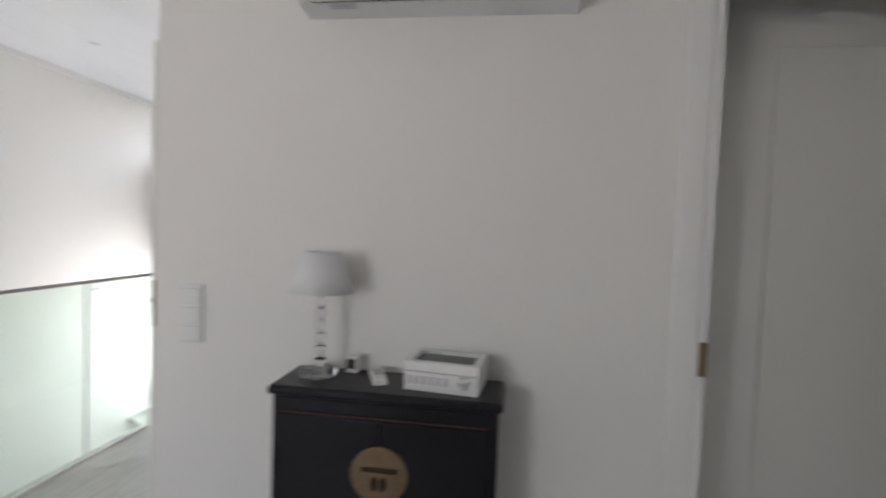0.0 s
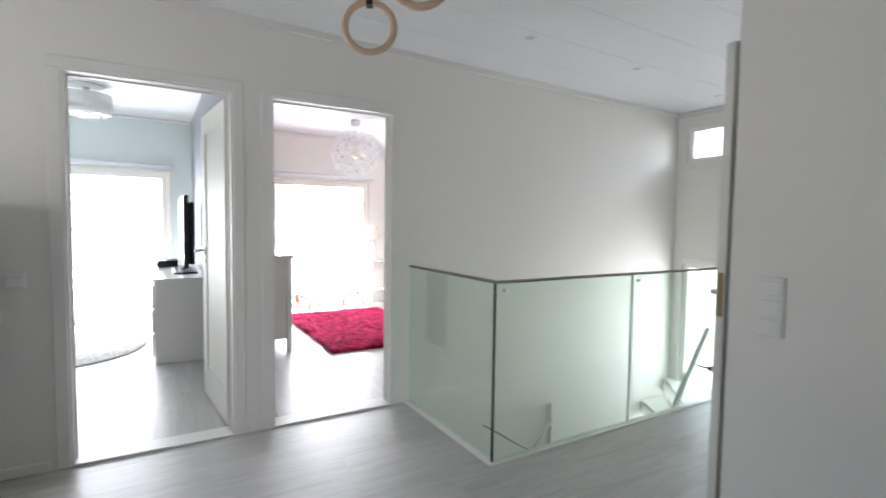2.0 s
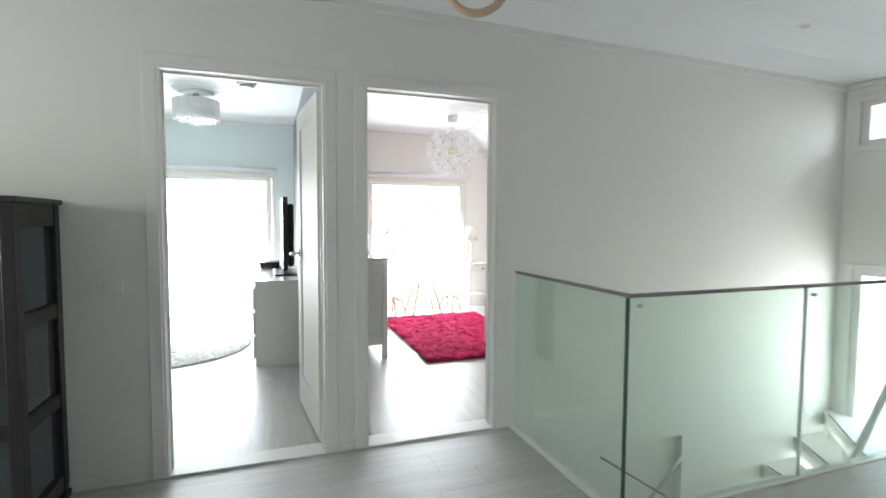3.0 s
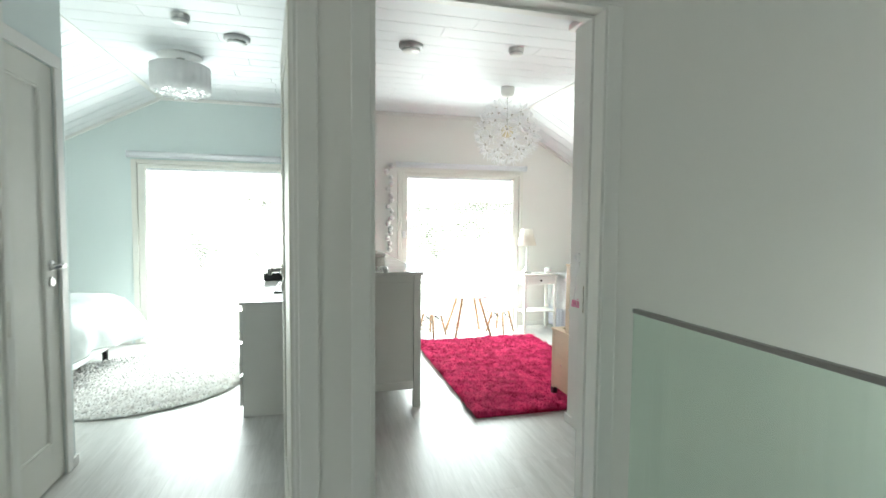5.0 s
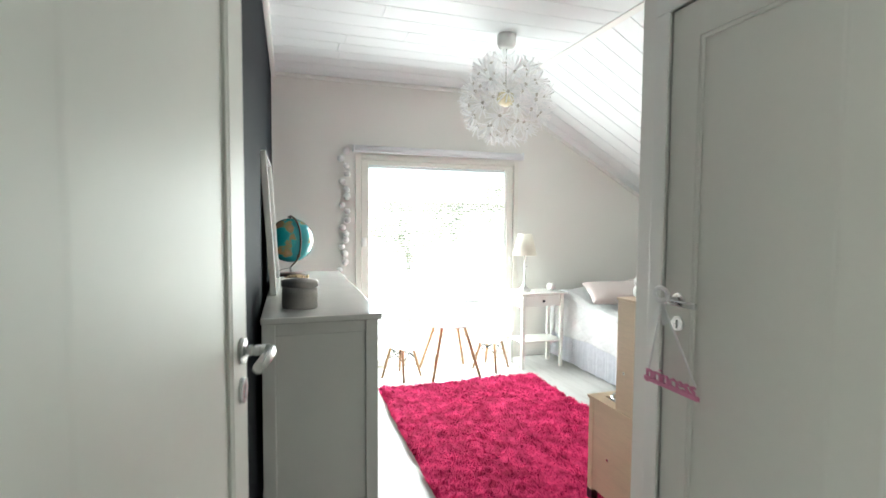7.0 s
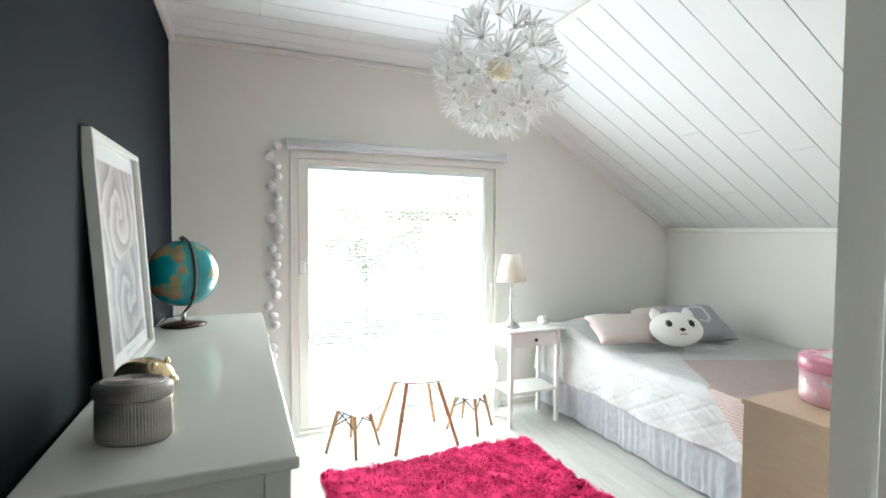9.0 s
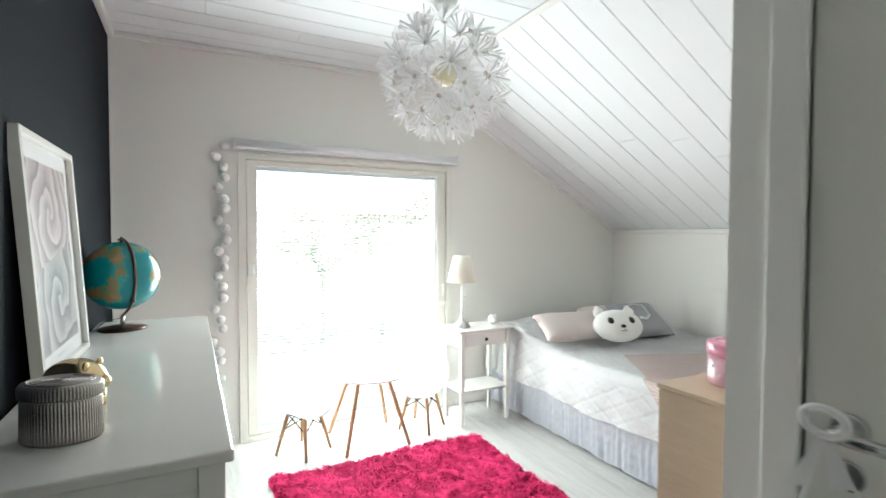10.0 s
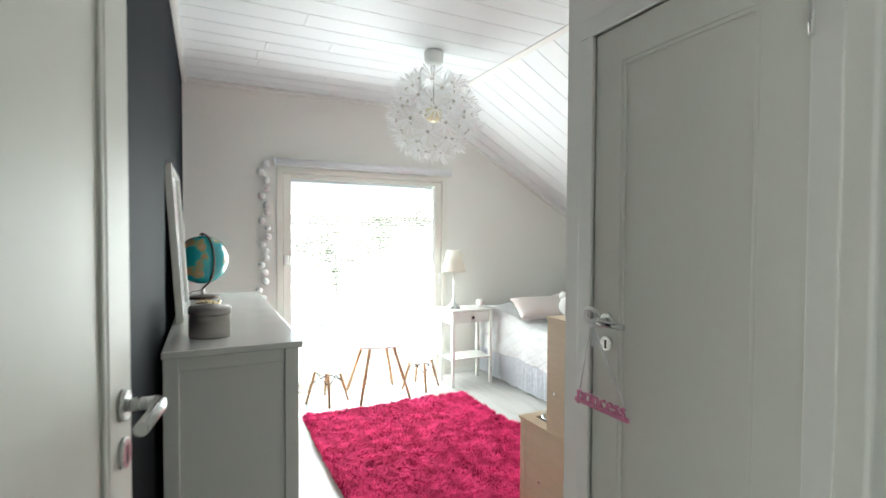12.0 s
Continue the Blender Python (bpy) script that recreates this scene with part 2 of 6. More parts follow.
DOOR = mat("white_lacquered_door", (0.77, 0.76, 0.705), 0.50, spec=0.18, var=0.012, scale=1.5, fine=40, bump=0.03)
CEIL = mat("white_ceiling_board", (0.82, 0.835, 0.845), 0.50, spec=0.3, var=0.012, scale=2, fine=70, bump=0.04, stretch=(8, 1, 8))
FLOOR = plank_mat("pale_grey_laminate", (0.43, 0.42, 0.40), (0.595, 0.585, 0.565), 0.38)
GROOVE = mat("grey_joint", (0.45, 0.45, 0.44), 0.8)
GLASS = pane_mat("clear_pane", (0.97, 0.985, 0.98))
ACRYL = pane_mat("matt_acrylic_glazing", (0.96, 0.96, 0.96), 0.08)
RAILGLASS = pane_mat("green_tinted_glass", (0.90, 0.965, 0.93), 1.3)
GLASSEDGE = mat("dark_green_glass_edge", (0.035, 0.085, 0.075), 0.12, coat=0.5)
STEEL = mat("brushed_steel", (0.62, 0.62, 0.61), 0.28, 1.0, var=0.04, stretch=(1, 30, 1))
CAPMETAL = mat("grey_rail_cap", (0.30, 0.285, 0.275), 0.38, 0.6, var=0.04)
BRASSLOCK = mat("dull_brass_strike", (0.32, 0.25, 0.15), 0.4, 1.0)
BLACK = mat("black_plastic", (0.012, 0.012, 0.014), 0.32, var=0.1)
WHITEPL = mat("white_plastic", (0.82, 0.82, 0.80), 0.32, var=0.01)
WHITELACQ = mat("white_lacquered_furniture", (0.80, 0.79, 0.75), 0.17, var=0.01, coat=0.25, bump=0.02)
BLACKLACQ = mat("black_lacquered_wood", (0.009, 0.008, 0.010), 0.30, var=0.25, scale=3, fine=40, spec=0.25)
REDWORN = mat("worn_red_edge", (0.055, 0.02, 0.012), 0.5, var=0.4, scale=20)
BLACKBROWN = mat("black_brown_stained_wood", (0.018, 0.016, 0.016), 0.38, var=0.25, scale=3, fine=40, stretch=(12, 12, 1))
SMOKE = mat("smoked_cabinet_glass", (0.045, 0.05, 0.055), 0.10, var=0.05, bump=0.0)
BRASS = mat("aged_brass", (0.22, 0.155, 0.095), 0.42, 1.0, var=0.25, scale=20, fine=160, bump=0.12)
BRASSDARK = mat("dark_bronze", (0.05, 0.032, 0.018), 0.45, 0.8)
CRYSTAL = glass_mat("clear_acrylic", (0.97, 0.97, 0.97), 0.02, 1.49)
SHADE = cloth_mat("white_fabric_shade", (0.84, 0.80, 0.73), 0.35)
SHADE_W = cloth_mat("white_pleated_shade", (0.93, 0.93, 0.93), 0.6)
PAPERW = cloth_mat("white_paper_petal", (0.94, 0.94, 0.94), 0.25)
CENTRE = mat("beige_flower_centre", (0.56, 0.53, 0.48), 0.6)
LAMPWHITE = cloth_mat("white_lampshade_cloth", (0.88, 0.88, 0.87), 0.12)
# strands vary in tone; the darker clouds paint in shade between the tufts
PINK = island_mat("hot_pink_shag", (0.36, 0.004, 0.050), (0.95, 0.060, 0.245), 0.9, 0.0, 13.0)
PINK.node_tree.nodes["Principled BSDF"].inputs["Specular IOR Level"].default_value = 0.15
PINKBASE = mat("dark_pink_backing", (0.35, 0.008, 0.06), 0.9)
WOOLW = island_mat("cream_wool_loops", (0.70, 0.67, 0.64), (0.90, 0.89, 0.87), 0.9, 0.1, 18.0)
BEECH = mat("oiled_beech", (0.44, 0.25, 0.125), 0.42, var=0.14, scale=4, fine=30, stretch=(10, 10, 1))
BIRCH = mat("birch_plywood", (0.66, 0.51, 0.355), 0.40, var=0.07, scale=3, fine=25, stretch=(1, 1, 9))
WIRE = mat("black_wire", (0.02, 0.02, 0.02), 0.4, 0.7)
SEATW = mat("white_shell_plastic", (0.86, 0.86, 0.86), 0.28, var=0.01)
COVER = mat("white_quilted_cotton", (0.90, 0.895, 0.895), 0.85, var=0.03, scale=6, fine=160, bump=0.35, sheen=0.2)
SKIRT = mat("pale_lilac_grey_linen", (0.78, 0.785, 0.835), 0.85, var=0.05, scale=14, fine=220, bump=0.3, sheen=0.2)
DUVET = mat("white_satin_cotton", (0.82, 0.86, 0.85), 0.6, var=0.02, scale=5, fine=60, bump=0.1, sheen=0.3)
BLUSH = mat("blush_pink_cotton", (0.60, 0.525, 0.50), 0.85, var=0.05, fine=200, bump=0.25, sheen=0.3)
BLUSHKNIT = mat("blush_knitted_wool", (0.77, 0.61, 0.57), 0.9, var=0.10, scale=30, fine=260, bump=0.7, sheen=0.3)
BLUSHPALE = mat("pale_blush_yarn", (0.77, 0.655, 0.625), 0.9, var=0.05, fine=260, bump=0.4, sheen=0.3)
GREYCUSH = mat("grey_cotton", (0.33, 0.34, 0.36), 0.85, var=0.08, fine=200, bump=0.25)
PLUSH = mat("white_plush", (0.84, 0.83, 0.80), 0.95, var=0.03, fine=260, bump=0.5, sheen=0.6)
PRINT = print_mat("rose_print")
PAPER = mat("white_mount", (0.68, 0.665, 0.66), 0.5, var=0.01)
GLOBE = globe_mat("globe_map")
BRONZE = mat("brown_bronze", (0.085, 0.045, 0.032), 0.35, 0.6)
SILVERBOX = mat("ribbed_pewter", (0.50, 0.47, 0.445), 0.30, 0.9, var=0.16, scale=16, fine=230, bump=0.25)
GOLD = mat("pale_gold", (0.72, 0.58, 0.34), 0.22, 1.0, var=0.06)
PINKTIN = mat("pink_tin", (0.80, 0.47, 0.55), 0.30, var=0.03)
PINKTIN_D = mat("deep_pink_tin", (0.76, 0.30, 0.43), 0.28, var=0.03)
PINKTAG = mat("pink_painted_wood", (0.72, 0.25, 0.42), 0.5, var=0.08, scale=30)
RIBBON = mat("white_ribbon", (0.82, 0.81, 0.80), 0.6, var=0.03)
RINGWOOD = mat("birch_ring_wood", (0.60, 0.44, 0.32), 0.5, var=0.08, stretch=(1, 1, 6))
STRAP = mat("black_webbing", (0.012, 0.012, 0.013), 0.8)
COTTON = mat("white_cotton_ball", (0.80, 0.79, 0.78), 0.9, var=0.05, fine=180, bump=0.4)
ALU = mat("white_powder_coated_aluminium", (0.86, 0.865, 0.885), 0.4, var=0.02)
SLAT = mat("white_blind_slat", (0.90, 0.90, 0.885), 0.4, var=0.02)
HANDLE_DARK = mat("dark_knob", (0.06, 0.058, 0.06), 0.3, 0.7)
GREYLIGHT = mat("light_grey_plastic", (0.56, 0.56, 0.56), 0.4)
BULB = mat("opal_bulb", (0.80, 0.72, 0.50), 0.2)
LAWN = mat("pale_gravel_yard", (0.46, 0.45, 0.42), 0.9, var=0.12, scale=0.5, fine=8)
RENDERW = mat("white_rendered_facade", (0.78, 0.77, 0.75), 0.8, var=0.04, scale=0.6, fine=30)
ROOFGREY = mat("pale_grey_roof_tile", (0.52, 0.50, 0.48), 0.8, var=0.15, scale=4, fine=30)
ROOFRED = mat("faded_red_roof_tile", (0.50, 0.30, 0.27), 0.7, var=0.2, scale=4, fine=30)
# far panes coloured pale, so that they look washed out by outdoor glare
WASHEDPANE = mat("washed_out_far_window", (0.55, 0.55, 0.55), 0.9, spec=0.1)
BARK = mat("pale_birch_bark", (0.50, 0.48, 0.45), 0.9, var=0.3, scale=8, fine=60, bump=0.5)
LEAF = island_mat("green_leaves", (0.06, 0.08, 0.045), (0.11, 0.13, 0.075), 0.7)
LETTER = mat("pale_grey_letters", (0.55, 0.55, 0.56), 0.5)


# ---- building helpers ----
def bx(bm, x0, x1, y0, y1, z0, z1, bev=0.0):
    vs = [bm.verts.new((x, y, z)) for x in (x0, x1) for y in (y0, y1) for z in (z0, z1)]
    fs = [bm.faces.new([vs[i] for i in q]) for q in ((0, 1, 3, 2), (4, 6, 7, 5), (0, 4, 5, 1), (2, 3, 7, 6), (0, 2, 6, 4), (1, 5, 7, 3))]
    if bev:
        es = list({e for f in fs for e in f.edges})
        bmesh.ops.bevel(bm, geom=es, offset=bev, segments=2, affect="EDGES", profile=0.5)


def cyl(bm, p0, p1, r0, r1=None, n=14):
    """A round bar, tapered if r1 is given."""
    r1 = r0 if r1 is None else r1
    p0, p1 = Vector(p0), Vector(p1)
    q = (p1 - p0).to_track_quat("Z", "Y")
    rings = []
    for p, r in ((p0, r0), (p1, r1)):
        rings.append([bm.verts.new(p + q @ Vector((r * math.cos(2 * math.pi * i / n), r * math.sin(2 * math.pi * i / n), 0))) for i in range(n)])
    for i in range(n):
        f = bm.faces.new((rings[0][i], rings[0][(i + 1) % n], rings[1][(i + 1) % n], rings[1][i]))
        f.smooth = True
    bm.faces.new(rings[0][::-1])
    bm.faces.new(rings[1])


def tube(bm, pts, r, n=8):
    """A bent round bar along the points, in one piece."""
    pts = [Vector(p) for p in pts]
    rings, u = [], None
    for i, p in enumerate(pts):
        d = (pts[min(i + 1, len(pts) - 1)] - pts[max(i - 1, 0)]).normalized()
        if u is None:
            u = d.orthogonal().normalized()
        else:
            u = (u - d * u.dot(d)).normalized()
        w = d.cross(u)
        rings.append([bm.verts.new(p + (u * math.cos(2 * math.pi * k / n) + w * math.sin(2 * math.pi * k / n)) * r) for k in range(n)])
    for a, b in zip(rings[:-1], rings[1:]):
        for k in range(n):
            f = bm.faces.new((a[k], a[(k + 1) % n], b[(k + 1) % n], b[k]))
            f.smooth = True
    bm.faces.new(rings[0][::-1])
    bm.faces.new(rings[-1])


def lathe(bm, prof, at=(0, 0, 0), n=28, sx=1.0, sy=1.0):
    """Spins (radius, height) pairs round a vertical axis."""
    at = Vector(at)
    rings = []
    for r, z in prof:
        if r <= 1e-5:
            rings.append([bm.verts.new(at + Vector((0, 0, z)))])
        else:
            rings.append([bm.verts.new(at + Vector((sx * r * math.cos(2 * math.pi * i / n), sy * r * math.sin(2 * math.pi * i / n), z))) for i in range(n)])
    for a, b in zip(rings[:-1], rings[1:]):
        for i in range(n):
            j = (i + 1) % n
            if len(a) == 1 and len(b) == 1:
                continue
            if len(a) == 1:
                f = bm.faces.new((a[0], b[j], b[i]))
            elif len(b) == 1:
                f = bm.faces.new((a[i], a[j], b[0]))
            else:
                f = bm.faces.new((a[i], a[j], b[j], b[i]))
            f.smooth = True


def blob(bm, at, rx, ry, rz, sub=2, rot=None):
    m = Matrix.Translation(at) @ (rot.to_4x4() if rot else Matrix.Identity(4)) @ Matrix.Diagonal((rx, ry, rz, 1))
    res = bmesh.ops.create_icosphere(bm, subdivisions=sub, radius=1.0, matrix=m)
    for v in res["verts"]:
        for f in v.link_faces:
            f.smooth = True


def surf(bm, fn, nu, nv, closed=False):
    """A sheet from fn(u, v) with u and v from 0 to 1."""
    g = [[bm.verts.new(fn(i / nu, j / nv)) for j in range(nv + 1)] for i in range(nu + 1)]
    for i in range(nu):
        for j in range(nv):
            f = bm.faces.new((g[i][j], g[i + 1][j], g[i + 1][j + 1], g[i][j + 1]))
            f.smooth = True
    return g


def mesh_of(name, bm, material):
    bmesh.ops.recalc_face_normals(bm, faces=bm.faces[:])
    me = bpy.data.meshes.new(name)
    bm.to_mesh(me)
    bm.free()
    me.materials.append(material)
    return me


def thing(name, at, label, category, group="", rz=0.0):
    ob = new(name)
    ob.matrix_world = pose(*at, 0, 0, rz)
    ob.empty_display_size = 0.1
    return tagged(ob, label, category, group)


def part(name, bm, material, parent, label="", at=None):
    """Links a bmesh as one mesh object under a thing or a part, in its parent's own space."""
    ob = new(name, mesh_of(name, bm, material))
    ob.parent = parent
    if at is not None:
        ob.matrix_basis = at
    return tagged(ob, label)


def solid(name, bm, material, label, category, kind="", group=""):
    return tagged(new(name, mesh_of(name, bm, material)), label, category, group, kind)


def B():
    return bmesh.new()


def boxes(*rows, bev=0.0):
    bm = B()
    for r in rows:
        bx(bm, *r, bev=bev)
    return bm


def struct(name, rows, material, label, category="wall", bev=0.0):
    return solid(name, boxes(*rows, bev=bev), material, label, category, "structure")


# ---- large structure ----
XW, XD, XH = -7.74, -3.69, -3.57       # window wall, room side and hall side of the wall with the two doors
ZC = 2.57                              # ceiling in the rooms
YA, YB = 0.30, 0.555                   # the two faces of the wall between the rooms
A0, A1, B0, B1 = -0.52, 0.257, 0.50, 1.292   # clear widths of the two doorways
DH = 2.048
WB0, WB1, WA0, WA1 = 1.265, 2.81, -1.498, 0.045
WZ0, WZ1 = 0.004, 1.91
SB, KB, KZ = 2.60, 4.60, 1.44          # room with the pink rug: where the slope starts, its low wall and height
SA, KA = -1.225, -3.30                  # the other room


def hall_z(y):
    return 2.51 - 0.018 * y


def lining_rows(y0, y1):
    t = 0.03
    return [(XD - 0.004, XH + 0.004, y0 - t, y0, 0, DH), (XD - 0.004, XH + 0.004, y1, y1 + t, 0, DH), (XD - 0.004, XH + 0.004, y0 - t, y1 + t, DH, DH + t)]


G = 0.03
struct("wall_doors", [(XD, XH, -2.5, A0 - G, -0.2, 2.8), (XD, XH, A0 - G, A1 + G, DH + G, 2.8), (XD, XH, A1 + G, B0 - G, -0.2, 2.8),
                      (XD, XH, B0 - G, B1 + G, DH + G, 2.8), (XD, XH, B1 + G, 2.845, -0.268, 2.8), (XD, XH - 0.05, B1 + G, 2.845, -2.9, -0.268), (XD, XH, 2.845, 4.6, -2.9, 2.8)], WALL, "white wall with two open doorways")
struct("wall_windows_pink_rug_room", [(XW - 0.28, XW, YB - 0.12, WB0, -0.3, 2.8), (XW - 0.28, XW, WB1, KB + 0.1, -0.3, 2.8), (XW - 0.28, XW, WB0, WB1, -0.3, WZ0),
                         (XW - 0.28, XW, WB0, WB1, WZ1, 2.8)], WALL, "white wall round a tall window")
struct("wall_windows_round_rug_room", [(XW - 0.28, XW, KA - 0.2, WA0, -0.3, 2.8), (XW - 0.28, XW, WA1, YB - 0.12, -0.3, 2.8), (XW - 0.28, XW, WA0, WA1, -0.3, WZ0),
                         (XW - 0.28, XW, WA0, WA1, WZ1, 2.8)], WALL_A, "pale aqua wall round a tall window")
struct("wall_charcoal", [(XW, -4.50, YB - 0.12, YB, 0, ZC + 0.1), (-4.50, XD, YB - 0.12, 0.45, 0, ZC + 0.1)], WALL_DARK, "charcoal painted wall between the two rooms")
struct("wall_grey", [(XW, -3.86, YA, YB - 0.122, 0, ZC + 0.1), (-3.86, XD, 0.325, YB - 0.122, 0, ZC + 0.1)], WALL_GREY, "grey painted wall between the two rooms")
struct("wall_low_pink_rug_room", [(XW, XD, KB, KB + 0.12, -0.2, KZ + 0.12)], WALL, "low white wall under the sloping ceiling")
struct("wall_low_round_rug_room", [(XW, XD, KA - 0.12, KA, -0.2, KZ + 0.2)], WALL_A, "low aqua wall under the sloping ceiling")
# wall behind the black cabinet and the passage beyond it
struct("wall_cabinet", [(-1.45, 0.365, 1.70, 1.82, -0.2, 2.8), (0.365, 1.295, 1.70, 1.82, 2.165, 2.8), (1.295, 2.52, 1.70, 1.82, -0.2, 2.8)], WALL, "unseen plain white wall added to close the hall behind the black cabinet")
struct("wall_passage", [(-1.45, -1.33, 1.82, 1.835, -0.2, 2.8), (-1.45, -1.33, 1.835, 2.675, 2.08, 2.8), (-1.45, -1.33, 2.675, 4.60, -0.2, 2.8)], WALL, "white passage wall with a doorway")
struct("wall_behind_doorway", [(0.30, 2.52, 2.14, 2.24, -0.2, 2.8), (0.25, 0.30, 1.82, 2.24, -0.2, 2.8)], WALL, "white wall seen through the dark doorway")
# unseen walls that shut the sun out of the side room
struct("unseen_wall_side_room", [(-1.36, 0.30, 3.1, 3.2, -0.2, 2.8), (0.25, 0.30, 2.24, 3.1, -0.2, 2.8)], WALL, "unseen plain white wall added to keep sun out of the side room")
# unseen closing wall; its window is added to let light into the hall
struct("unseen_wall_south", [(XH, -2.9, -2.5, -2.40, -0.2, 2.8), (-1.7, 2.52, -2.5, -2.40, -0.2, 2.8), (-2.9, -1.7, -2.5, -2.40, -0.2, 0.7), (-2.9, -1.7, -2.5, -2.40, 1.9, 2.8)], WALL, "unseen plain white wall holding the added hall window")
# unseen wall, added so that no sun gets into the hall from this side
struct("unseen_wall_east", [(2.40, 2.52, -2.40, 2.14, -0.2, 2.8)], WALL, "unseen plain white wall added to close the hall")
LX0, LX1 = -3.46, -2.44
struct("wall_stair_window", [(XH, LX0, 4.47, 4.70, -2.9, 2.8), (LX1, -1.36, 4.47, 4.70, -2.9, 2.8), (LX0, LX1, 4.47, 4.70, -2.9, -1.30),
                             (LX0, LX1, 4.47, 4.70, 0.93, 1.93), (LX0, LX1, 4.47, 4.70, 2.28, 2.8)], WALL, "white end wall with a high and a low window")
struct("wall_stair_lower", [(-2.58, -2.50, 1.44, 4.47, -2.9, -0.24), (XH, -2.50, 1.36, 1.44, -2.9, -0.24), (XH, -2.5, 1.36, 4.5, -2.98, -2.9)], WALL, "white wall of the stairwell below the floor")


# ceilings of boards with open joints
def board_ceiling(name, x0, x1, segs, label, pitch=0.172, gap=0.0065):
    """segs: runs (y0, z0, y1, z1) of the ceiling line, from one side to the other; boards run across x one after another."""
    bm = B()
    rnd = random.Random(7)
    for y0, z0, y1, z1 in segs:
        length = math.hypot(y1 - y0, z1 - z0)
        d = Vector((0, (y1 - y0) / length, (z1 - z0) / length))
        up = Vector((0, -d.z, d.y))
        if up.z < 0:
            up = -up
        o = Vector((0, y0, z0))

        def slab(xa, xb, s0, s1, lift, thick):
            ps = [o + d * s + up * h + Vector((x, 0, 0)) for x in (xa, xb) for s in (s0, s1) for h in (lift, lift + thick)]
            vs = [bm.verts.new(p) for p in ps]
            for q in ((0, 1, 3, 2), (4, 6, 7, 5), (0, 4, 5, 1), (2, 3, 7, 6), (0, 2, 6, 4), (1, 5, 7, 3)):
                bm.faces.new([vs[i] for i in q])

        slab(x0, x1, 0, length, 0.014, 0.08)
        x = x0
        while x < x1 - 0.01:
            xe = min(x + pitch, x1)
            cut = rnd.uniform(0.25, 0.75) * length if rnd.random() < 0.6 else None
            if cut:
                slab(x + gap / 2, xe - gap / 2, 0, cut - 0.0015, 0, 0.0135)
                slab(x + gap / 2, xe - gap / 2, cut + 0.0015, length, 0, 0.0135)
            else:
                slab(x + gap / 2, xe - gap / 2, 0, length, 0, 0.0135)
            x = xe
    return solid(name, bm, CEIL, label, "ceiling", "structure")


board_ceiling("ceiling_pink_rug_room", XW - 0.02, XD + 0.02, [(YB - 0.1, ZC, SB, ZC), (SB, ZC, KB + 0.12, KZ - 0.07)], "white boarded ceiling, flat and then sloping")
board_ceiling("ceiling_round_rug_room", XW - 0.02, XD + 0.02, [(YA + 0.1, ZC, SA, ZC), (SA, ZC, KA - 0.12, KZ - 0.02)], "white boarded ceiling, flat and then sloping")
board_ceiling("ceiling_hall", XH - 0.02, 2.5, [(-2.5, hall_z(-2.5), 4.6, hall_z(4.6))], "white boarded hall ceiling", 0.40, 0.0025)
# unseen slab over all ceilings, added to stop sunlight leaking in
struct("unseen_roof_slab", [(XW - 0.4, 2.6, -3.6, 4.8, 2.82, 2.95)], WALL, "unseen plain roof slab added to block the sun above", "roof")

# trims
struct("trim_ceiling_charcoal", [(XW, XD, YB, YB + 0.035, ZC - 0.045, ZC - 0.002)], TRIM, "white ceiling moulding", "moulding", 0.008)
struct("trim_ceiling_window_wall", [(XW, XW + 0.03, YB + 0.035, SB, ZC - 0.035, ZC - 0.002), (XW, XW + 0.03, SA, YA, ZC - 0.035, ZC - 0.002)], TRIM, "white ceiling moulding", "moulding", 0.006)


def slope_trim(name, y0, z0, y1, z1, x0, x1, w):
    bm = B()
    d = Vector((0, y1 - y0, z1 - z0)).normalized()
    up = Vector((0, -d.z, d.y))
    up = up if up.z < 0 else -up
    vs = [bm.verts.new(Vector((x, y0, z0)) + d * s * (Vector((0, y1 - y0, z1 - z0)).length) + up * h) for x in (x0, x1) for s in (0, 1) for h in (0.001, w)]
    for q in ((0, 1, 3, 2), (4, 6, 7, 5), (0, 4, 5, 1), (2, 3, 7, 6), (0, 2, 6, 4), (1, 5, 7, 3)):
        bm.faces.new([vs[i] for i in q])
    solid(name, bm, TRIM, "white moulding under the sloping boards", "moulding", "structure")


slope_trim("trim_slope_pink_rug_room", SB, ZC, KB, KZ, XW, XW + 0.025, 0.03)
slope_trim("trim_slope_round_rug_room", SA, ZC, KA, KZ + 0.04, XW, XW + 0.025, 0.03)
slope_trim("trim_fold_pink_rug_room", SB - 0.022, ZC, SB + 0.022, ZC - 0.012, XW, XD, 0.008)
slope_trim("trim_fold_round_rug_room", SA + 0.022, ZC, SA - 0.022, ZC - 0.012, XW, XD, 0.008)
struct("trim_low_wall", [(XW, XD, KB - 0.022, KB, KZ - 0.04, KZ - 0.005)], TRIM, "white moulding along the low wall", "moulding", 0.005)
bm = B()
vs = [bm.verts.new((x, y, hall_z(y) - h)) for x in (XH, XH + 0.03) for y in (-2.4, 4.47) for h in (0.001, 0.04)]
for q in ((0, 1, 3, 2), (4, 6, 7, 5), (0, 4, 5, 1), (2, 3, 7, 6), (0, 2, 6, 4), (1, 5, 7, 3)):
    bm.faces.new([vs[i] for i in q])
solid("trim_ceiling_hall", bm, TRIM, "white ceiling moulding in the hall", "moulding", "structure")
struct("trim_ceiling_hall_end", [(XH + 0.03, -1.48, 4.44, 4.47, hall_z(4.45) - 0.04, hall_z(4.45) - 0.004)], TRIM, "white ceiling moulding over the high window", "moulding")
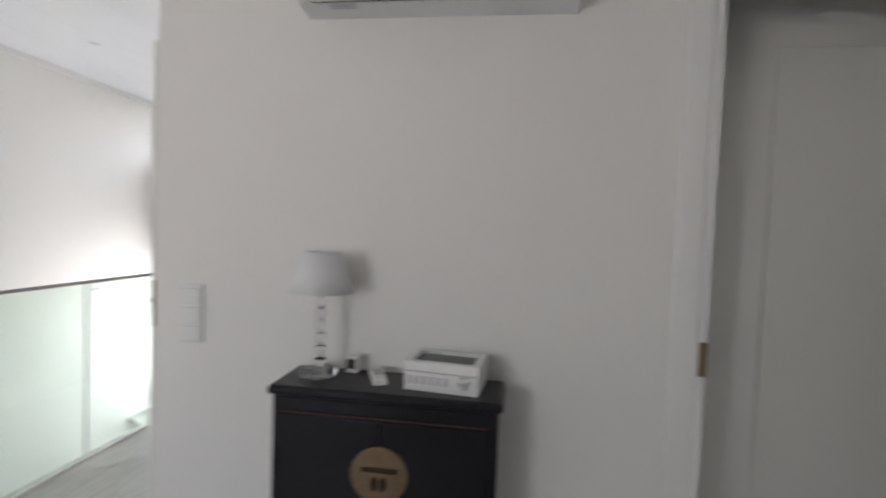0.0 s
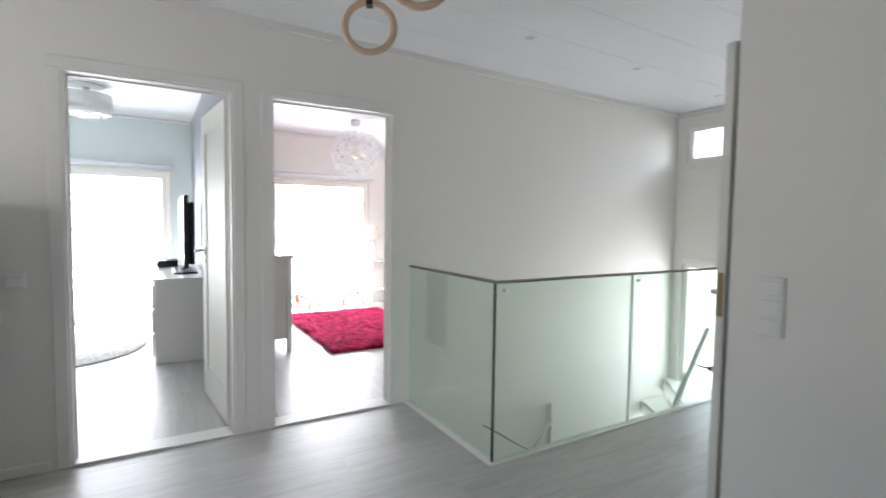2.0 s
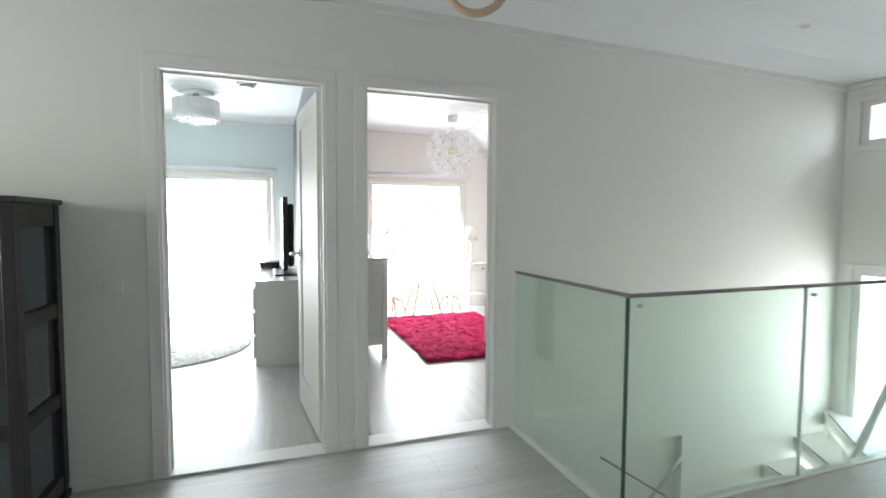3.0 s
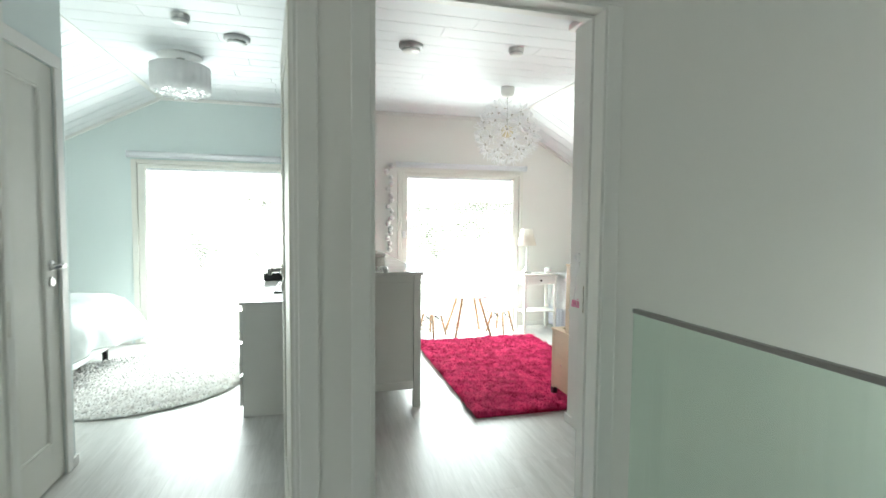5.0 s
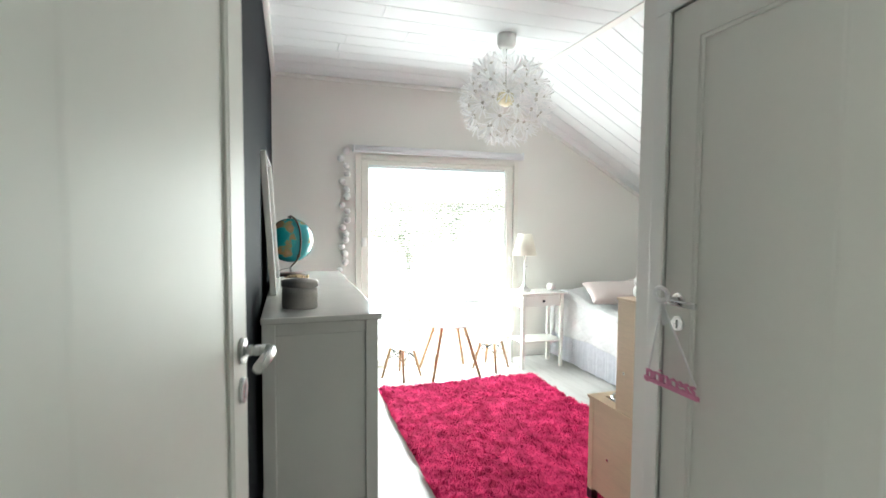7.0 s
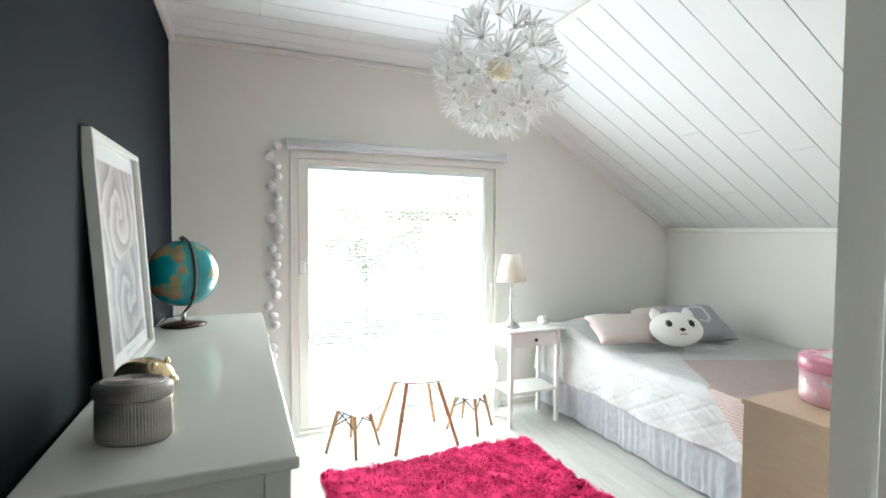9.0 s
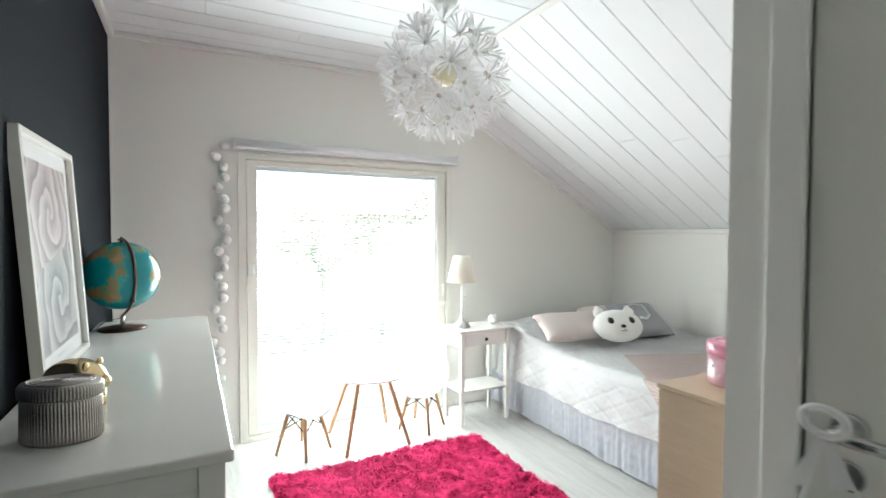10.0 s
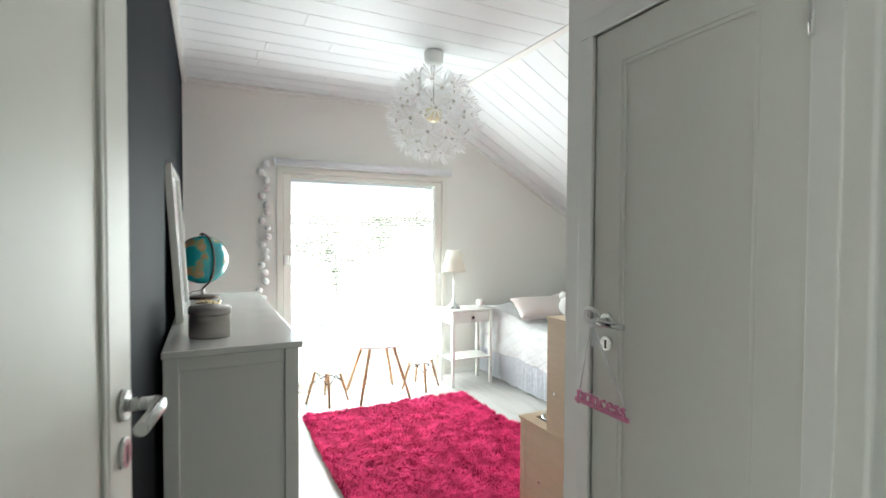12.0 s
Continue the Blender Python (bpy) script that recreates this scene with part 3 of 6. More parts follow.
struct("trim_corner", [(XW, XW + 0.012, YB, YB + 0.012, 0, ZC - 0.04)], TRIM, "thin white corner bead beside the charcoal wall", "moulding", 0.002)
BBH = 0.055
struct("baseboard_hall", [(XH, XH + 0.014, -2.4, A0 - 0.10, 0.002, BBH), (XH, XH + 0.014, A1 + 0.085, B0 - 0.085, 0.002, BBH), (-1.45, 0.28, 1.686, 1.70, 0.002, BBH), (2.386, 2.40, -2.4, 1.7, 0.002, BBH)], TRIM, "low white baseboard", "baseboard", 0.004)
struct("baseboard_rooms", [(XW, XW + 0.014, YB, WB0 - 0.05, 0.002, BBH), (XW, XW + 0.014, WB1 + 0.05, KB, 0.002, BBH), (XW, -5.0, KB - 0.014, KB, 0.002, BBH),
                          (XW, -4.52, YB, YB + 0.014, 0.002, BBH), (XW, XW + 0.014, KA, WA0 - 0.05, 0.002, BBH), (XW, -3.9, YA - 0.014, YA, 0.002, BBH)], TRIM, "low white baseboard", "baseboard", 0.004)

# closets beside both doorways
CX, CY = -4.888, 1.92          # far corner and face of the closet in the pink rug room
AX, AY = -4.975, -0.925        # and of the one in the round rug room
struct("wall_closet_pink_rug_room", [(CX, -4.757, CY, CY + 0.10, 0, ZC), (-4.068, XD, CY, CY + 0.10, 0, ZC), (-4.757, -4.068, CY, CY + 0.10, 2.062, ZC), (CX, CX + 0.10, CY + 0.10, KB, 0, ZC)], WALL, "white closet wall with a door in it")
struct("wall_closet_round_rug_room", [(AX, -4.882, AY - 0.10, AY, 0, ZC), (-4.188, XD, AY - 0.10, AY, 0, ZC), (-4.882, -4.188, AY - 0.10, AY, 2.062, ZC), (AX, AX + 0.10, KA, AY - 0.10, 0, ZC)], WALL_A, "pale closet wall with a door in it")
struct("trim_cornice_closet", [(CX - 0.035, XD, CY - 0.035, CY, ZC - 0.05, ZC - 0.003), (CX - 0.035, CX, CY, KB, ZC - 0.05, ZC - 0.003)], TRIM, "white moulding round the closet top", "moulding", 0.01)
struct("baseboard_closet", [(CX - 0.014, -4.80, CY - 0.014, CY, 0.002, BBH), (CX - 0.014, CX, CY, 2.0, 0.002, BBH), (AX - 0.014, -4.93, AY, AY + 0.014, 0.002, BBH), (AX - 0.014, AX, AY - 0.3, AY, 0.002, BBH)], TRIM, "low white baseboard round the closets", "baseboard", 0.004)
# floor slab and stairwell edge
struct("floor_slab", [(XW - 0.28, XH - 0.05, KA - 0.2, KB + 0.2, -0.30, -0.008), (XH - 0.05, XH, -2.5, 1.40, -0.30, -0.008), (XH, -2.505, -2.5, 1.40, -0.30, -0.008), (-2.505, 2.52, -2.5, 4.6, -0.30, -0.008)], GROOVE, "floor slab under the planks", "floor")
struct("trim_stairwell_edge", [(XH, -2.505, 1.40, 1.455, -0.28, 0.006), (-2.56, -2.505, 1.455, 3.56, -0.28, 0.006), (-2.56, -2.505, 3.56, 4.47, -0.2, 0.004)], TRIM, "white painted edge of the stairwell", "floor edge", 0.003)


# ---- doors ----
def casing(bm, x0, x1, y0, y1, w=0.07, h=DH):
    bx(bm, x0, x1, y0 - w - 0.012, y0 - 0.012, 0.0, h + 0.012, 0.003)
    bx(bm, x0, x1, y1 + 0.012, y1 + w + 0.012, 0.0, h + 0.012, 0.004)
    bx(bm, x0, x1, y0 - w - 0.012, y1 + w + 0.012, h + 0.0125, h + w + 0.012, 0.004)


def leaf_mesh(w, h, t=0.04, stile=0.115, rec=0.008):
    """A door leaf from its hinge along +x, with a sunk panel on both faces."""
    bm = B()
    bx(bm, 0, stile, 0, t, 0, h, 0.002)
    bx(bm, w - stile, w, 0, t, 0, h, 0.002)
    bx(bm, stile, w - stile, 0, t, h - stile, h, 0)
    bx(bm, stile, w - stile, 0, t, 0, 0.20, 0)
    bx(bm, stile, w - stile, rec, t - rec, 0.20, h - stile, 0)
    for y0, y1 in ((0.0015, rec), (t - rec, t - 0.0015)):
        for r in ((stile, stile + 0.014, 0.20, h - stile), (w - stile - 0.014, w - stile, 0.20, h - stile)):
            bx(bm, r[0], r[1], y0, y1, r[2], r[3], 0.003)
        bx(bm, stile + 0.014, w - stile - 0.014, y0, y1, 0.20, 0.214, 0.003)
        bx(bm, stile + 0.014, w - stile - 0.014, y0, y1, h - stile - 0.014, h - stile, 0.003)
    return bm


def lever(parent, x, z, y, side, way=-1, keyhole=True):
    """A lever handle with rose and keyhole plate. side: +1 or -1, the face it stands on; way: the direction it points along x."""
    bm = B()
    cyl(bm, (x, y, z), (x, y + side * 0.009, z), 0.026, 0.024, 20)
    cyl(bm, (x, y, z), (x, y + side * 0.05, z), 0.0105, 0.0105, 14)
    tube(bm, [(x - way * 0.004, y + side * 0.046, z), (x + way * 0.006, y + side * 0.056, z), (x + way * 0.022, y + side * 0.059, z), (x + way * 0.122, y + side * 0.056, z)], 0.0108, 14)
    h = part("handle", bm, STEEL, parent, "brushed steel lever handle")
    if keyhole:
        bm = B()
        cyl(bm, (x, y, z - 0.078), (x, y + side * 0.008, z - 0.078), 0.025, 0.024, 20)
        k = part("keyhole_plate", bm, STEEL, parent, "round steel keyhole plate")
        bm = boxes((x - 0.004, x + 0.004, min(y, y + side * 0.0085), max(y, y + side * 0.0085), z - 0.094, z - 0.066))
        part("keyhole", bm, BLACK, k)
    return h


def hinge(parent, x, y, z):
    bm = B()
    cyl(bm, (x, y, z), (x, y, z + 0.09), 0.007, 0.007, 10)
    part("hinge", bm, STEEL, parent)


def doorway(name, y0, y1, label, hinge_left):
    ob = thing(name, (0, 0, 0), label, "door frame")
    ob["kind"] = "structure"
    part("lining", boxes(*lining_rows(y0, y1), bev=0.002), TRIM, ob)
    bm = B()
    casing(bm, XH, XH + 0.008, y0, y1, 0.06)
    part("casing", bm, TRIM, ob)
    bm = B()
    casing(bm, XD - 0.014, XD, y0, y1, 0.045)
    part("casing", bm, TRIM, ob)
    part("threshold", boxes((XD - 0.01, XH + 0.012, y0, y1, 0.001, 0.013), bev=0.003), TRIM, ob, "white threshold strip")
    st = y1 if hinge_left else y0
    s = -1 if hinge_left else 1
    part("stop", boxes((XD + 0.045, XD + 0.058, y0, y0 + 0.010, 0.013, DH), (XD + 0.045, XD + 0.058, y1 - 0.010, y1, 0.013, DH), (XD + 0.045, XD + 0.058, y0 + 0.010, y1 - 0.010, DH - 0.010, DH)), TRIM, ob)
    pl = part("strike_plate", boxes((XD + 0.028, XD + 0.0445, min(st, st + s * 0.003), max(st, st + s * 0.003), 0.970, 1.072)), BRASSLOCK, ob, "dull brass strike plate")
    part("latch_hole", boxes((XD + 0.032, XD + 0.0405, min(st + s * 0.001, st + s * 0.004), max(st + s * 0.001, st + s * 0.004), 0.985, 1.055)), BLACK, pl)
    return ob


doorway("door_frame_1", A0, A1, "white door frame of the round rug room", False)
doorway("door_frame_2", B0, B1, "white door frame of the pink rug room", True)

# open leaf of the pink rug room: hinged by the charcoal wall
dl = thing("door_2", (0, 0, 0), "white panelled door standing open by the charcoal wall", "door", rz=0)
dl.matrix_world = pose(XD - 0.017, B0 - 0.036, 0.016, 0, 0, 180 - 7.1)
part("leaf", leaf_mesh(0.745, DH - 0.024, 0.04), DOOR, dl, at=pose(0, -0.04, 0))
lever(dl, 0.69, 1.064, -0.04, -1)
part("lock_face", boxes((0.745, 0.747, -0.03, -0.01, 0.93, 1.13)), STEEL, dl, "steel lock plate on the door edge")
for z in (0.25, 1.72):
    hinge(dl, -0.006, 0.006, z)
# open leaf of the round rug room
dl = thing("door_1", (0, 0, 0), "white panelled door standing open by the chest of drawers", "door")
dl.matrix_world = pose(XD - 0.017, A1 + 0.020, 0.016, 0, 0, 180 + 5.4)
part("leaf", leaf_mesh(0.745, DH - 0.024, 0.04), DOOR, dl)
lever(dl, 0.69, 1.064, 0.04, 1)
lever(dl, 0.69, 1.064, 0.0, -1, keyhole=False)
for z in (0.25, 1.72):
    hinge(dl, -0.006, -0.006, z)


def closet_door(name, x_hinge, w, y, facing, label):
    """A closed door in a closet's face, with its frame. facing: the sign of y that it faces."""
    ob = thing(name, (x_hinge, y, 0), label, "closet door")
    part("leaf", leaf_mesh(w, 2.03, 0.04), DOOR, ob, at=pose(0, 0.004 if facing < 0 else -0.004, 0.012, 0, 0, 180) if facing > 0 else pose(-w, 0.004, 0.012))
    bm = B()
    s = facing
    for a, b, c, d in ((0.003, 0.065, 0, 2.045), (-w - 0.065, -w - 0.003, 0, 2.045), (-w - 0.065, 0.065, 2.046, 2.11)):
        bx(bm, a, b, min(0, s * 0.012), max(0, s * 0.012), c, d, 0.003)
    part("frame", bm, TRIM, ob)
    lever(ob, -w + 0.066, 1.078, -0.004 if s > 0 else 0.004, s, way=1)
    for z in (0.22, 1.80):
        hinge(ob, 0.004, s * 0.012, z)
    return ob


cd = closet_door("closet_door", -4.078, 0.668, CY, -1, "white panelled closet door with a hanging pink sign")
closet_door("closet_door", -4.198, 0.674, AY, 1, "white panelled closet door")

# ajar door in the passage, seen along its edge
pd = thing("door_3", (0, 0, 0), "white door standing ajar in the passage", "door")
pd.matrix_world = pose(-1.486, 2.668, 0.012, 0, 0, -90 - 4.5)
part("leaf", leaf_mesh(0.82, 2.03, 0.04), DOOR, pd, at=pose(0, -0.04, 0))
lever(pd, 0.765, 1.02, -0.04, -1)
lever(pd, 0.765, 1.02, 0.0, 1, keyhole=False)
part("lock_face", boxes((0.82, 0.8225, -0.034, -0.006, 0.93, 1.11)), BRASSLOCK, pd, "dull brass lock plate on the door edge")
struct("door_frame_3", [(-1.454, -1.325, 1.822, 1.838, 0, 2.05), (-1.454, -1.325, 2.675, 2.705, 0, 2.05), (-1.454, -1.325, 1.822, 2.705, 2.05, 2.08)], TRIM, "white door frame in the passage", "door frame", 0.003)

# dark doorway beside the black cabinet
fr = thing("door_frame_4", (0, 0, 0), "white door frame of a dark doorway", "door frame")
fr["kind"] = "structure"
part("lining", boxes((0.365, 0.395, 1.692, 1.828, 0, 2.135), (1.265, 1.295, 1.692, 1.828, 0, 2.135), (0.365, 1.295, 1.692, 1.828, 2.135, 2.165), bev=0.003), TRIM, fr)
part("casing", boxes((0.29, 0.362, 1.684, 1.70, 0, 2.165), (1.298, 1.37, 1.684, 1.70, 0, 2.165), (0.29, 1.37, 1.684, 1.70, 2.1655, 2.235), bev=0.004), TRIM, fr)
part("strike_plate", boxes((0.372, 0.3965, 1.6895, 1.7915, 0.945, 1.050)), BRASSLOCK, fr, "dull brass strike plate")
cdoor = thing("closet_door", (0, 0, 0), "white flat closet door in the dark doorway", "closet door")
part("leaf", boxes((0.745, 1.5, 2.118, 2.136, 0.01, 2.08), bev=0.003), DOOR, cdoor)
part("leaf", boxes((1.506, 2.27, 2.118, 2.136, 0.01, 2.08), bev=0.003), DOOR, cdoor)


# ---- windows ----
def tall_window(name, y0, y1, label):
    ob = thing(name, (0, 0, 0), label, "window")
    ob["kind"] = "structure"
    z0, z1, x = WZ0, WZ1, XW
    bm = boxes((x, x + 0.016, y0 - 0.020, y0 + 0.030, 0.0, z1 + 0.012), (x, x + 0.016, y1 - 0.030, y1 + 0.014, 0.0, z1 + 0.012), (x, x + 0.016, y0 + 0.030, y1 - 0.030, z1 - 0.022, z1 + 0.012), (x, x + 0.016, y0 + 0.030, y1 - 0.030, 0.0, z0 + 0.022), bev=0.003)
    part("casing", bm, WINPAINT, ob)
    f = 0.03
    part("frame", boxes((x - 0.20, x - 0.002, y0, y0 + f, z0, z1), (x - 0.20, x - 0.002, y1 - f, y1, z0, z1), (x - 0.20, x - 0.002, y0 + f, y1 - f, z1 - f, z1), (x - 0.20, x - 0.002, y0 + f, y1 - f, z0, z0 + f), bev=0.002), WINPAINT, ob)
    s0, s1, t0, t1, w, wz = y0 + f + 0.004, y1 - f - 0.004, z0 + f + 0.004, z1 - f - 0.004, 0.066, 0.036
    sash = part("sash", boxes((x - 0.06, x - 0.004, s0, s0 + w, t0, t1), (x - 0.06, x - 0.004, s1 - w, s1, t0, t1), (x - 0.06, x - 0.004, s0 + w, s1 - w, t1 - wz, t1), (x - 0.06, x - 0.004, s0 + w, s1 - w, t0, t0 + wz), bev=0.004), WINPAINT, ob)
    pane = part("pane", boxes((x - 0.036, x - 0.032, s0 + w, s1 - w, t0 + wz, t1 - wz)), GLASS, ob)
    pane.visible_shadow = False
    bm = B()
    cyl(bm, (x - 0.008, s1 - 0.025, 0.98), (x + 0.012, s1 - 0.025, 0.98), 0.011, 0.011, 12)
    bx(bm, x + 0.010, x + 0.022, s1 - 0.034, s1 - 0.016, 0.90, 1.0, 0.004)
    part("handle", bm, WHITEPL, ob, "white window handle")
    for z in (0.25, 0.55, 1.03, 1.55, 1.78):
        bm = B()
        cyl(bm, (x - 0.002, s0 - 0.012, z), (x - 0.002, s0 - 0.012, z + 0.03), 0.006, 0.006, 8)
        part("hinge", bm, WHITEPL, ob)
    # blind between the panes
    bl = thing("venetian_blind", (0, 0, 0), "white venetian blind with open slats inside the window", "blind")
    part("head_rail", boxes((x - 0.085, x - 0.062, s0 + w, s1 - w, t1 - wz - 0.02, t1 - wz)), ALU, bl)
    sl = boxes((-0.0125, 0.0125, s0 + w + 0.006, s1 - w - 0.006, -0.0004, 0.0004))
    me = mesh_of("slat", sl, SLAT)
    z = t1 - wz - 0.04
    while z > 0.58:
        o = new("slat", me)
        o.parent = bl
        o.matrix_basis = pose(x - 0.0735, 0, z, 0, 8, 0)
        z -= 0.0235
    for yy in (s0 + w + 0.18, (s0 + s1) / 2, s1 - w - 0.18):
        part("cord", boxes((x - 0.074, x - 0.073, yy, yy + 0.0015, 0.566, t1 - wz - 0.02)), SLAT, bl)
    part("bottom_rail", boxes((x - 0.083, x - 0.064, s0 + w + 0.006, s1 - w - 0.006, 0.552, 0.564), bev=0.002), SLAT, bl)
    # roller cassette over the window
    rb = thing("roller_blind", (0, 0, 0), "white roller blind rolled up in its cassette", "blind")
    bm = B()
    cyl(bm, (x + 0.048, y0 - 0.035, z1 + 0.062), (x + 0.048, y1 + 0.035, z1 + 0.062), 0.026, 0.026, 24)
    part("roll", bm, ALU, rb)
    part("head_rail", boxes((x, x + 0.030, y0 - 0.035, y1 + 0.035, z1 + 0.030, z1 + 0.085), bev=0.004), ALU, rb)
    part("bottom_bar", boxes((x + 0.058, x + 0.068, y0 - 0.028, y1 + 0.028, z1 + 0.026, z1 + 0.040), bev=0.003), ALU, rb)
    for yy in (y0 - 0.041, y1 + 0.035):
        part("bracket", boxes((x, x + 0.078, yy, yy + 0.006, z1 + 0.026, z1 + 0.094), bev=0.002), ALU, rb)
    return ob


tall_window("window_1", WB0, WB1, "tall white-framed window of the pink rug room")
tall_window("window_2", WA0, WA1, "tall white-framed window of the round rug room")
bm = B()
bx(bm, XW + 0.0, XW + 0.03, WB0 + 0.035, WB0 + 0.075, 1.11, 1.19, 0.006)
solid("window_alarm", bm, WHITEPL, "small white plastic sensor on the window frame", "sensor")


def end_window(name, z0, z1, label, blind=False):
    ob = thing(name, (0, 0, 0), label, "window")
    ob["kind"] = "structure"
    y, f = 4.47, 0.06
    part("casing", boxes((LX0 - 0.05, LX0 + 0.004, y - 0.014, y, z0 - 0.05, z1 + 0.05), (LX1 - 0.004, LX1 + 0.05, y - 0.014, y, z0 - 0.05, z1 + 0.05), (LX0 + 0.004, LX1 - 0.004, y - 0.014, y, z1 - 0.004, z1 + 0.05), (LX0 + 0.004, LX1 - 0.004, y - 0.014, y, z0 - 0.05, z0 + 0.004), bev=0.003), TRIM, ob)
    part("frame", boxes((LX0, LX0 + f, y + 0.01, y + 0.09, z0, z1), (LX1 - f, LX1, y + 0.01, y + 0.09, z0, z1), (LX0 + f, LX1 - f, y + 0.01, y + 0.09, z1 - f * 0.7, z1), (LX0 + f, LX1 - f, y + 0.01, y + 0.09, z0, z0 + f * 0.7), bev=0.003), TRIM, ob)
    pane = part("pane", boxes((LX0 + f, LX1 - f, y + 0.05, y + 0.054, z0 + f * 0.7, z1 - f * 0.7)), GLASS, ob)
    pane.visible_shadow = False
    if blind:
        bl = thing("venetian_blind", (0, 0, 0), "white venetian blind in the high window", "blind")
        me = mesh_of("slat", boxes((LX0 + f + 0.004, LX1 - f - 0.004, -0.0125, 0.0125, -0.0004, 0.0004)), SLAT)
        z = z0 + 0.06
        while z < z1 - 0.05:
            o = new("slat", me)
            o.parent = bl
            o.matrix_basis = pose(0, y + 0.085, z, 25, 0, 0)
            z += 0.02


end_window("window_3", 1.93, 2.28, "high white-framed window over the stairs", True)
end_window("window_4", -1.30, 0.93, "low white-framed window beside the stairs")
# unseen window, added as a light source for the hall
ow = thing("added_hall_window", (0, 0, 0), "unseen white-framed window added to light the hall", "window")
ow["kind"] = "structure"
part("frame", boxes((-2.9, -2.84, -2.5, -2.42, 0.7, 1.9), (-1.76, -1.7, -2.5, -2.42, 0.7, 1.9), (-2.84, -1.76, -2.5, -2.42, 0.7, 0.76), (-2.84, -1.76, -2.5, -2.42, 1.84, 1.9)), TRIM, ow)
pn = part("pane", boxes((-2.84, -1.76, -2.47, -2.466, 0.76, 1.84)), GLASS, ow)
pn.visible_shadow = False


# ---- hall: glass rail and stairs ----
rail = thing("glass_balustrade", (0, 0, 0), "green-tinted glass balustrade with a grey metal cap round the stairwell", "balustrade")
RZ = 0.985
for (x0, x1, y0, y1) in ((XH + 0.012, -2.542, 1.434, 1.446), (-2.536, -2.524, 1.434, 2.527), (-2.536, -2.524, 2.539, 3.53)):
    p = part("glass_pane", boxes((x0, x1, y0, y1, 0.008, RZ)), RAILGLASS, rail, "green-tinted glass pane")
    p.visible_shadow = False
part("glass_edge", boxes((-2.5425, -2.5235, 1.4265, 1.4335, 0.008, RZ)), GLASSEDGE, rail, "dark green glass corner edge")
part("joint_strip", boxes((-2.537, -2.523, 2.5275, 2.5385, 0.008, RZ)), ALU, rail, "grey joint between the panes")
part("cap", boxes((XH + 0.012, -2.516, 1.428, 1.452, RZ, RZ + 0.016), bev=0.003), CAPMETAL, rail, "grey metal cap")
part("cap", boxes((-2.544, -2.516, 1.4525, 3.54, RZ, RZ + 0.016), bev=0.003), CAPMETAL, rail, "grey metal cap")
for y in (1.50, 2.60):
    bm = B()
    cyl(bm, (-2.545, y, 0.945), (-2.521, y, 0.945), 0.009, 0.009, 14)
    part("glass_clip", bm, ALU, rail)

stairs = thing("stairs", (0, 0, 0), "white painted winding stairs with dark grip strips", "stairs")
PIV = (-2.62, 3.46)
NOSE = [(-3.10, 4.47, -0.13), (-3.57, 4.38, -0.285), (-3.57, 4.04, -0.455), (-3.57, 3.68, -0.625)]
prev = (-2.62, 4.47)
for k, (nx, ny, nz) in enumerate(NOSE):
    bm = B()
    pts = [(PIV[0], PIV[1] + 0.05 - 0.02 * k), (nx, ny)]
    if k == 1:
        pts.append((-3.57, 4.47))
    pts.append(prev)
    lo = [bm.verts.new((x, y, nz - 0.05)) for x, y in pts]
    hi = [bm.verts.new((x, y, nz)) for x, y in pts]
    bm.faces.new(lo)
    bm.faces.new(hi)
    for i in range(len(pts)):
        j = (i + 1) % len(pts)
        bm.faces.new((lo[i], lo[j], hi[j], hi[i]))
    tread = part("tread", bm, TRIM, stairs, "white painted tread")
    a, b = Vector((*pts[0], nz)), Vector((nx, ny, nz))
    d = (b - a).normalized()
    inn = (Vector((*prev, nz)) - a).normalized()
    bm = B()
    q0, q1 = a.lerp(b, 0.12) + inn * 0.05, a.lerp(b, 0.92) + inn * 0.05
    w = Vector((-d.y, d.x, 0)) * 0.006
    vs = [bm.verts.new(p + Vector((0, 0, h))) for p in (q0 - w, q1 - w, q1 + w, q0 + w) for h in (0.0005, 0.003)]
    for q in ((0, 2, 4, 6), (1, 7, 5, 3), (0, 1, 3, 2), (2, 3, 5, 4), (4, 5, 7, 6), (6, 7, 1, 0)):
        bm.faces.new([vs[i] for i in q])
    part("grip_strip", bm, BLACK, tread, "dark grip strip")
    bm = B()
    vs = [bm.verts.new((p.x, p.y, nz - h)) for p in (a + inn * 0.02, b + inn * 0.02) for h in (0.05, 0.115)]
    bm.faces.new((vs[0], vs[1], vs[3], vs[2]))
    bmesh.ops.solidify(bm, geom=bm.faces[:], thickness=0.018)
    part("riser", bm, TRIM, stairs, "white half riser under the tread")
    prev = (nx, ny)
z, y = -0.795, 3.42
for k in range(8):
    tread = part("tread", boxes((XH + 0.003, -2.61, y, y + 0.275, z - 0.05, z), bev=0.006), TRIM, stairs, "white painted tread")
    part("grip_strip", boxes((XH + 0.08, -2.70, y + 0.035, y + 0.047, z, z + 0.003)), BLACK, tread, "dark grip strip")
    part("riser", boxes((XH + 0.003, -2.61, y + 0.03, y + 0.048, z - 0.115, z - 0.051)), TRIM, stairs, "white half riser under the tread")
    z, y = z - 0.17, y - 0.25
hr = thing("handrail", (0, 0, 0), "pale grey sloping handrail with a dark bracket over the stairs", "handrail")
bm = B()
tube(bm, [(-2.66, 2.75, -0.72), (-2.66, 3.27, 0.02), (-2.66, 3.61, 0.50)], 0.021, 12)
part("bar", bm, ALU, hr)
bm = B()
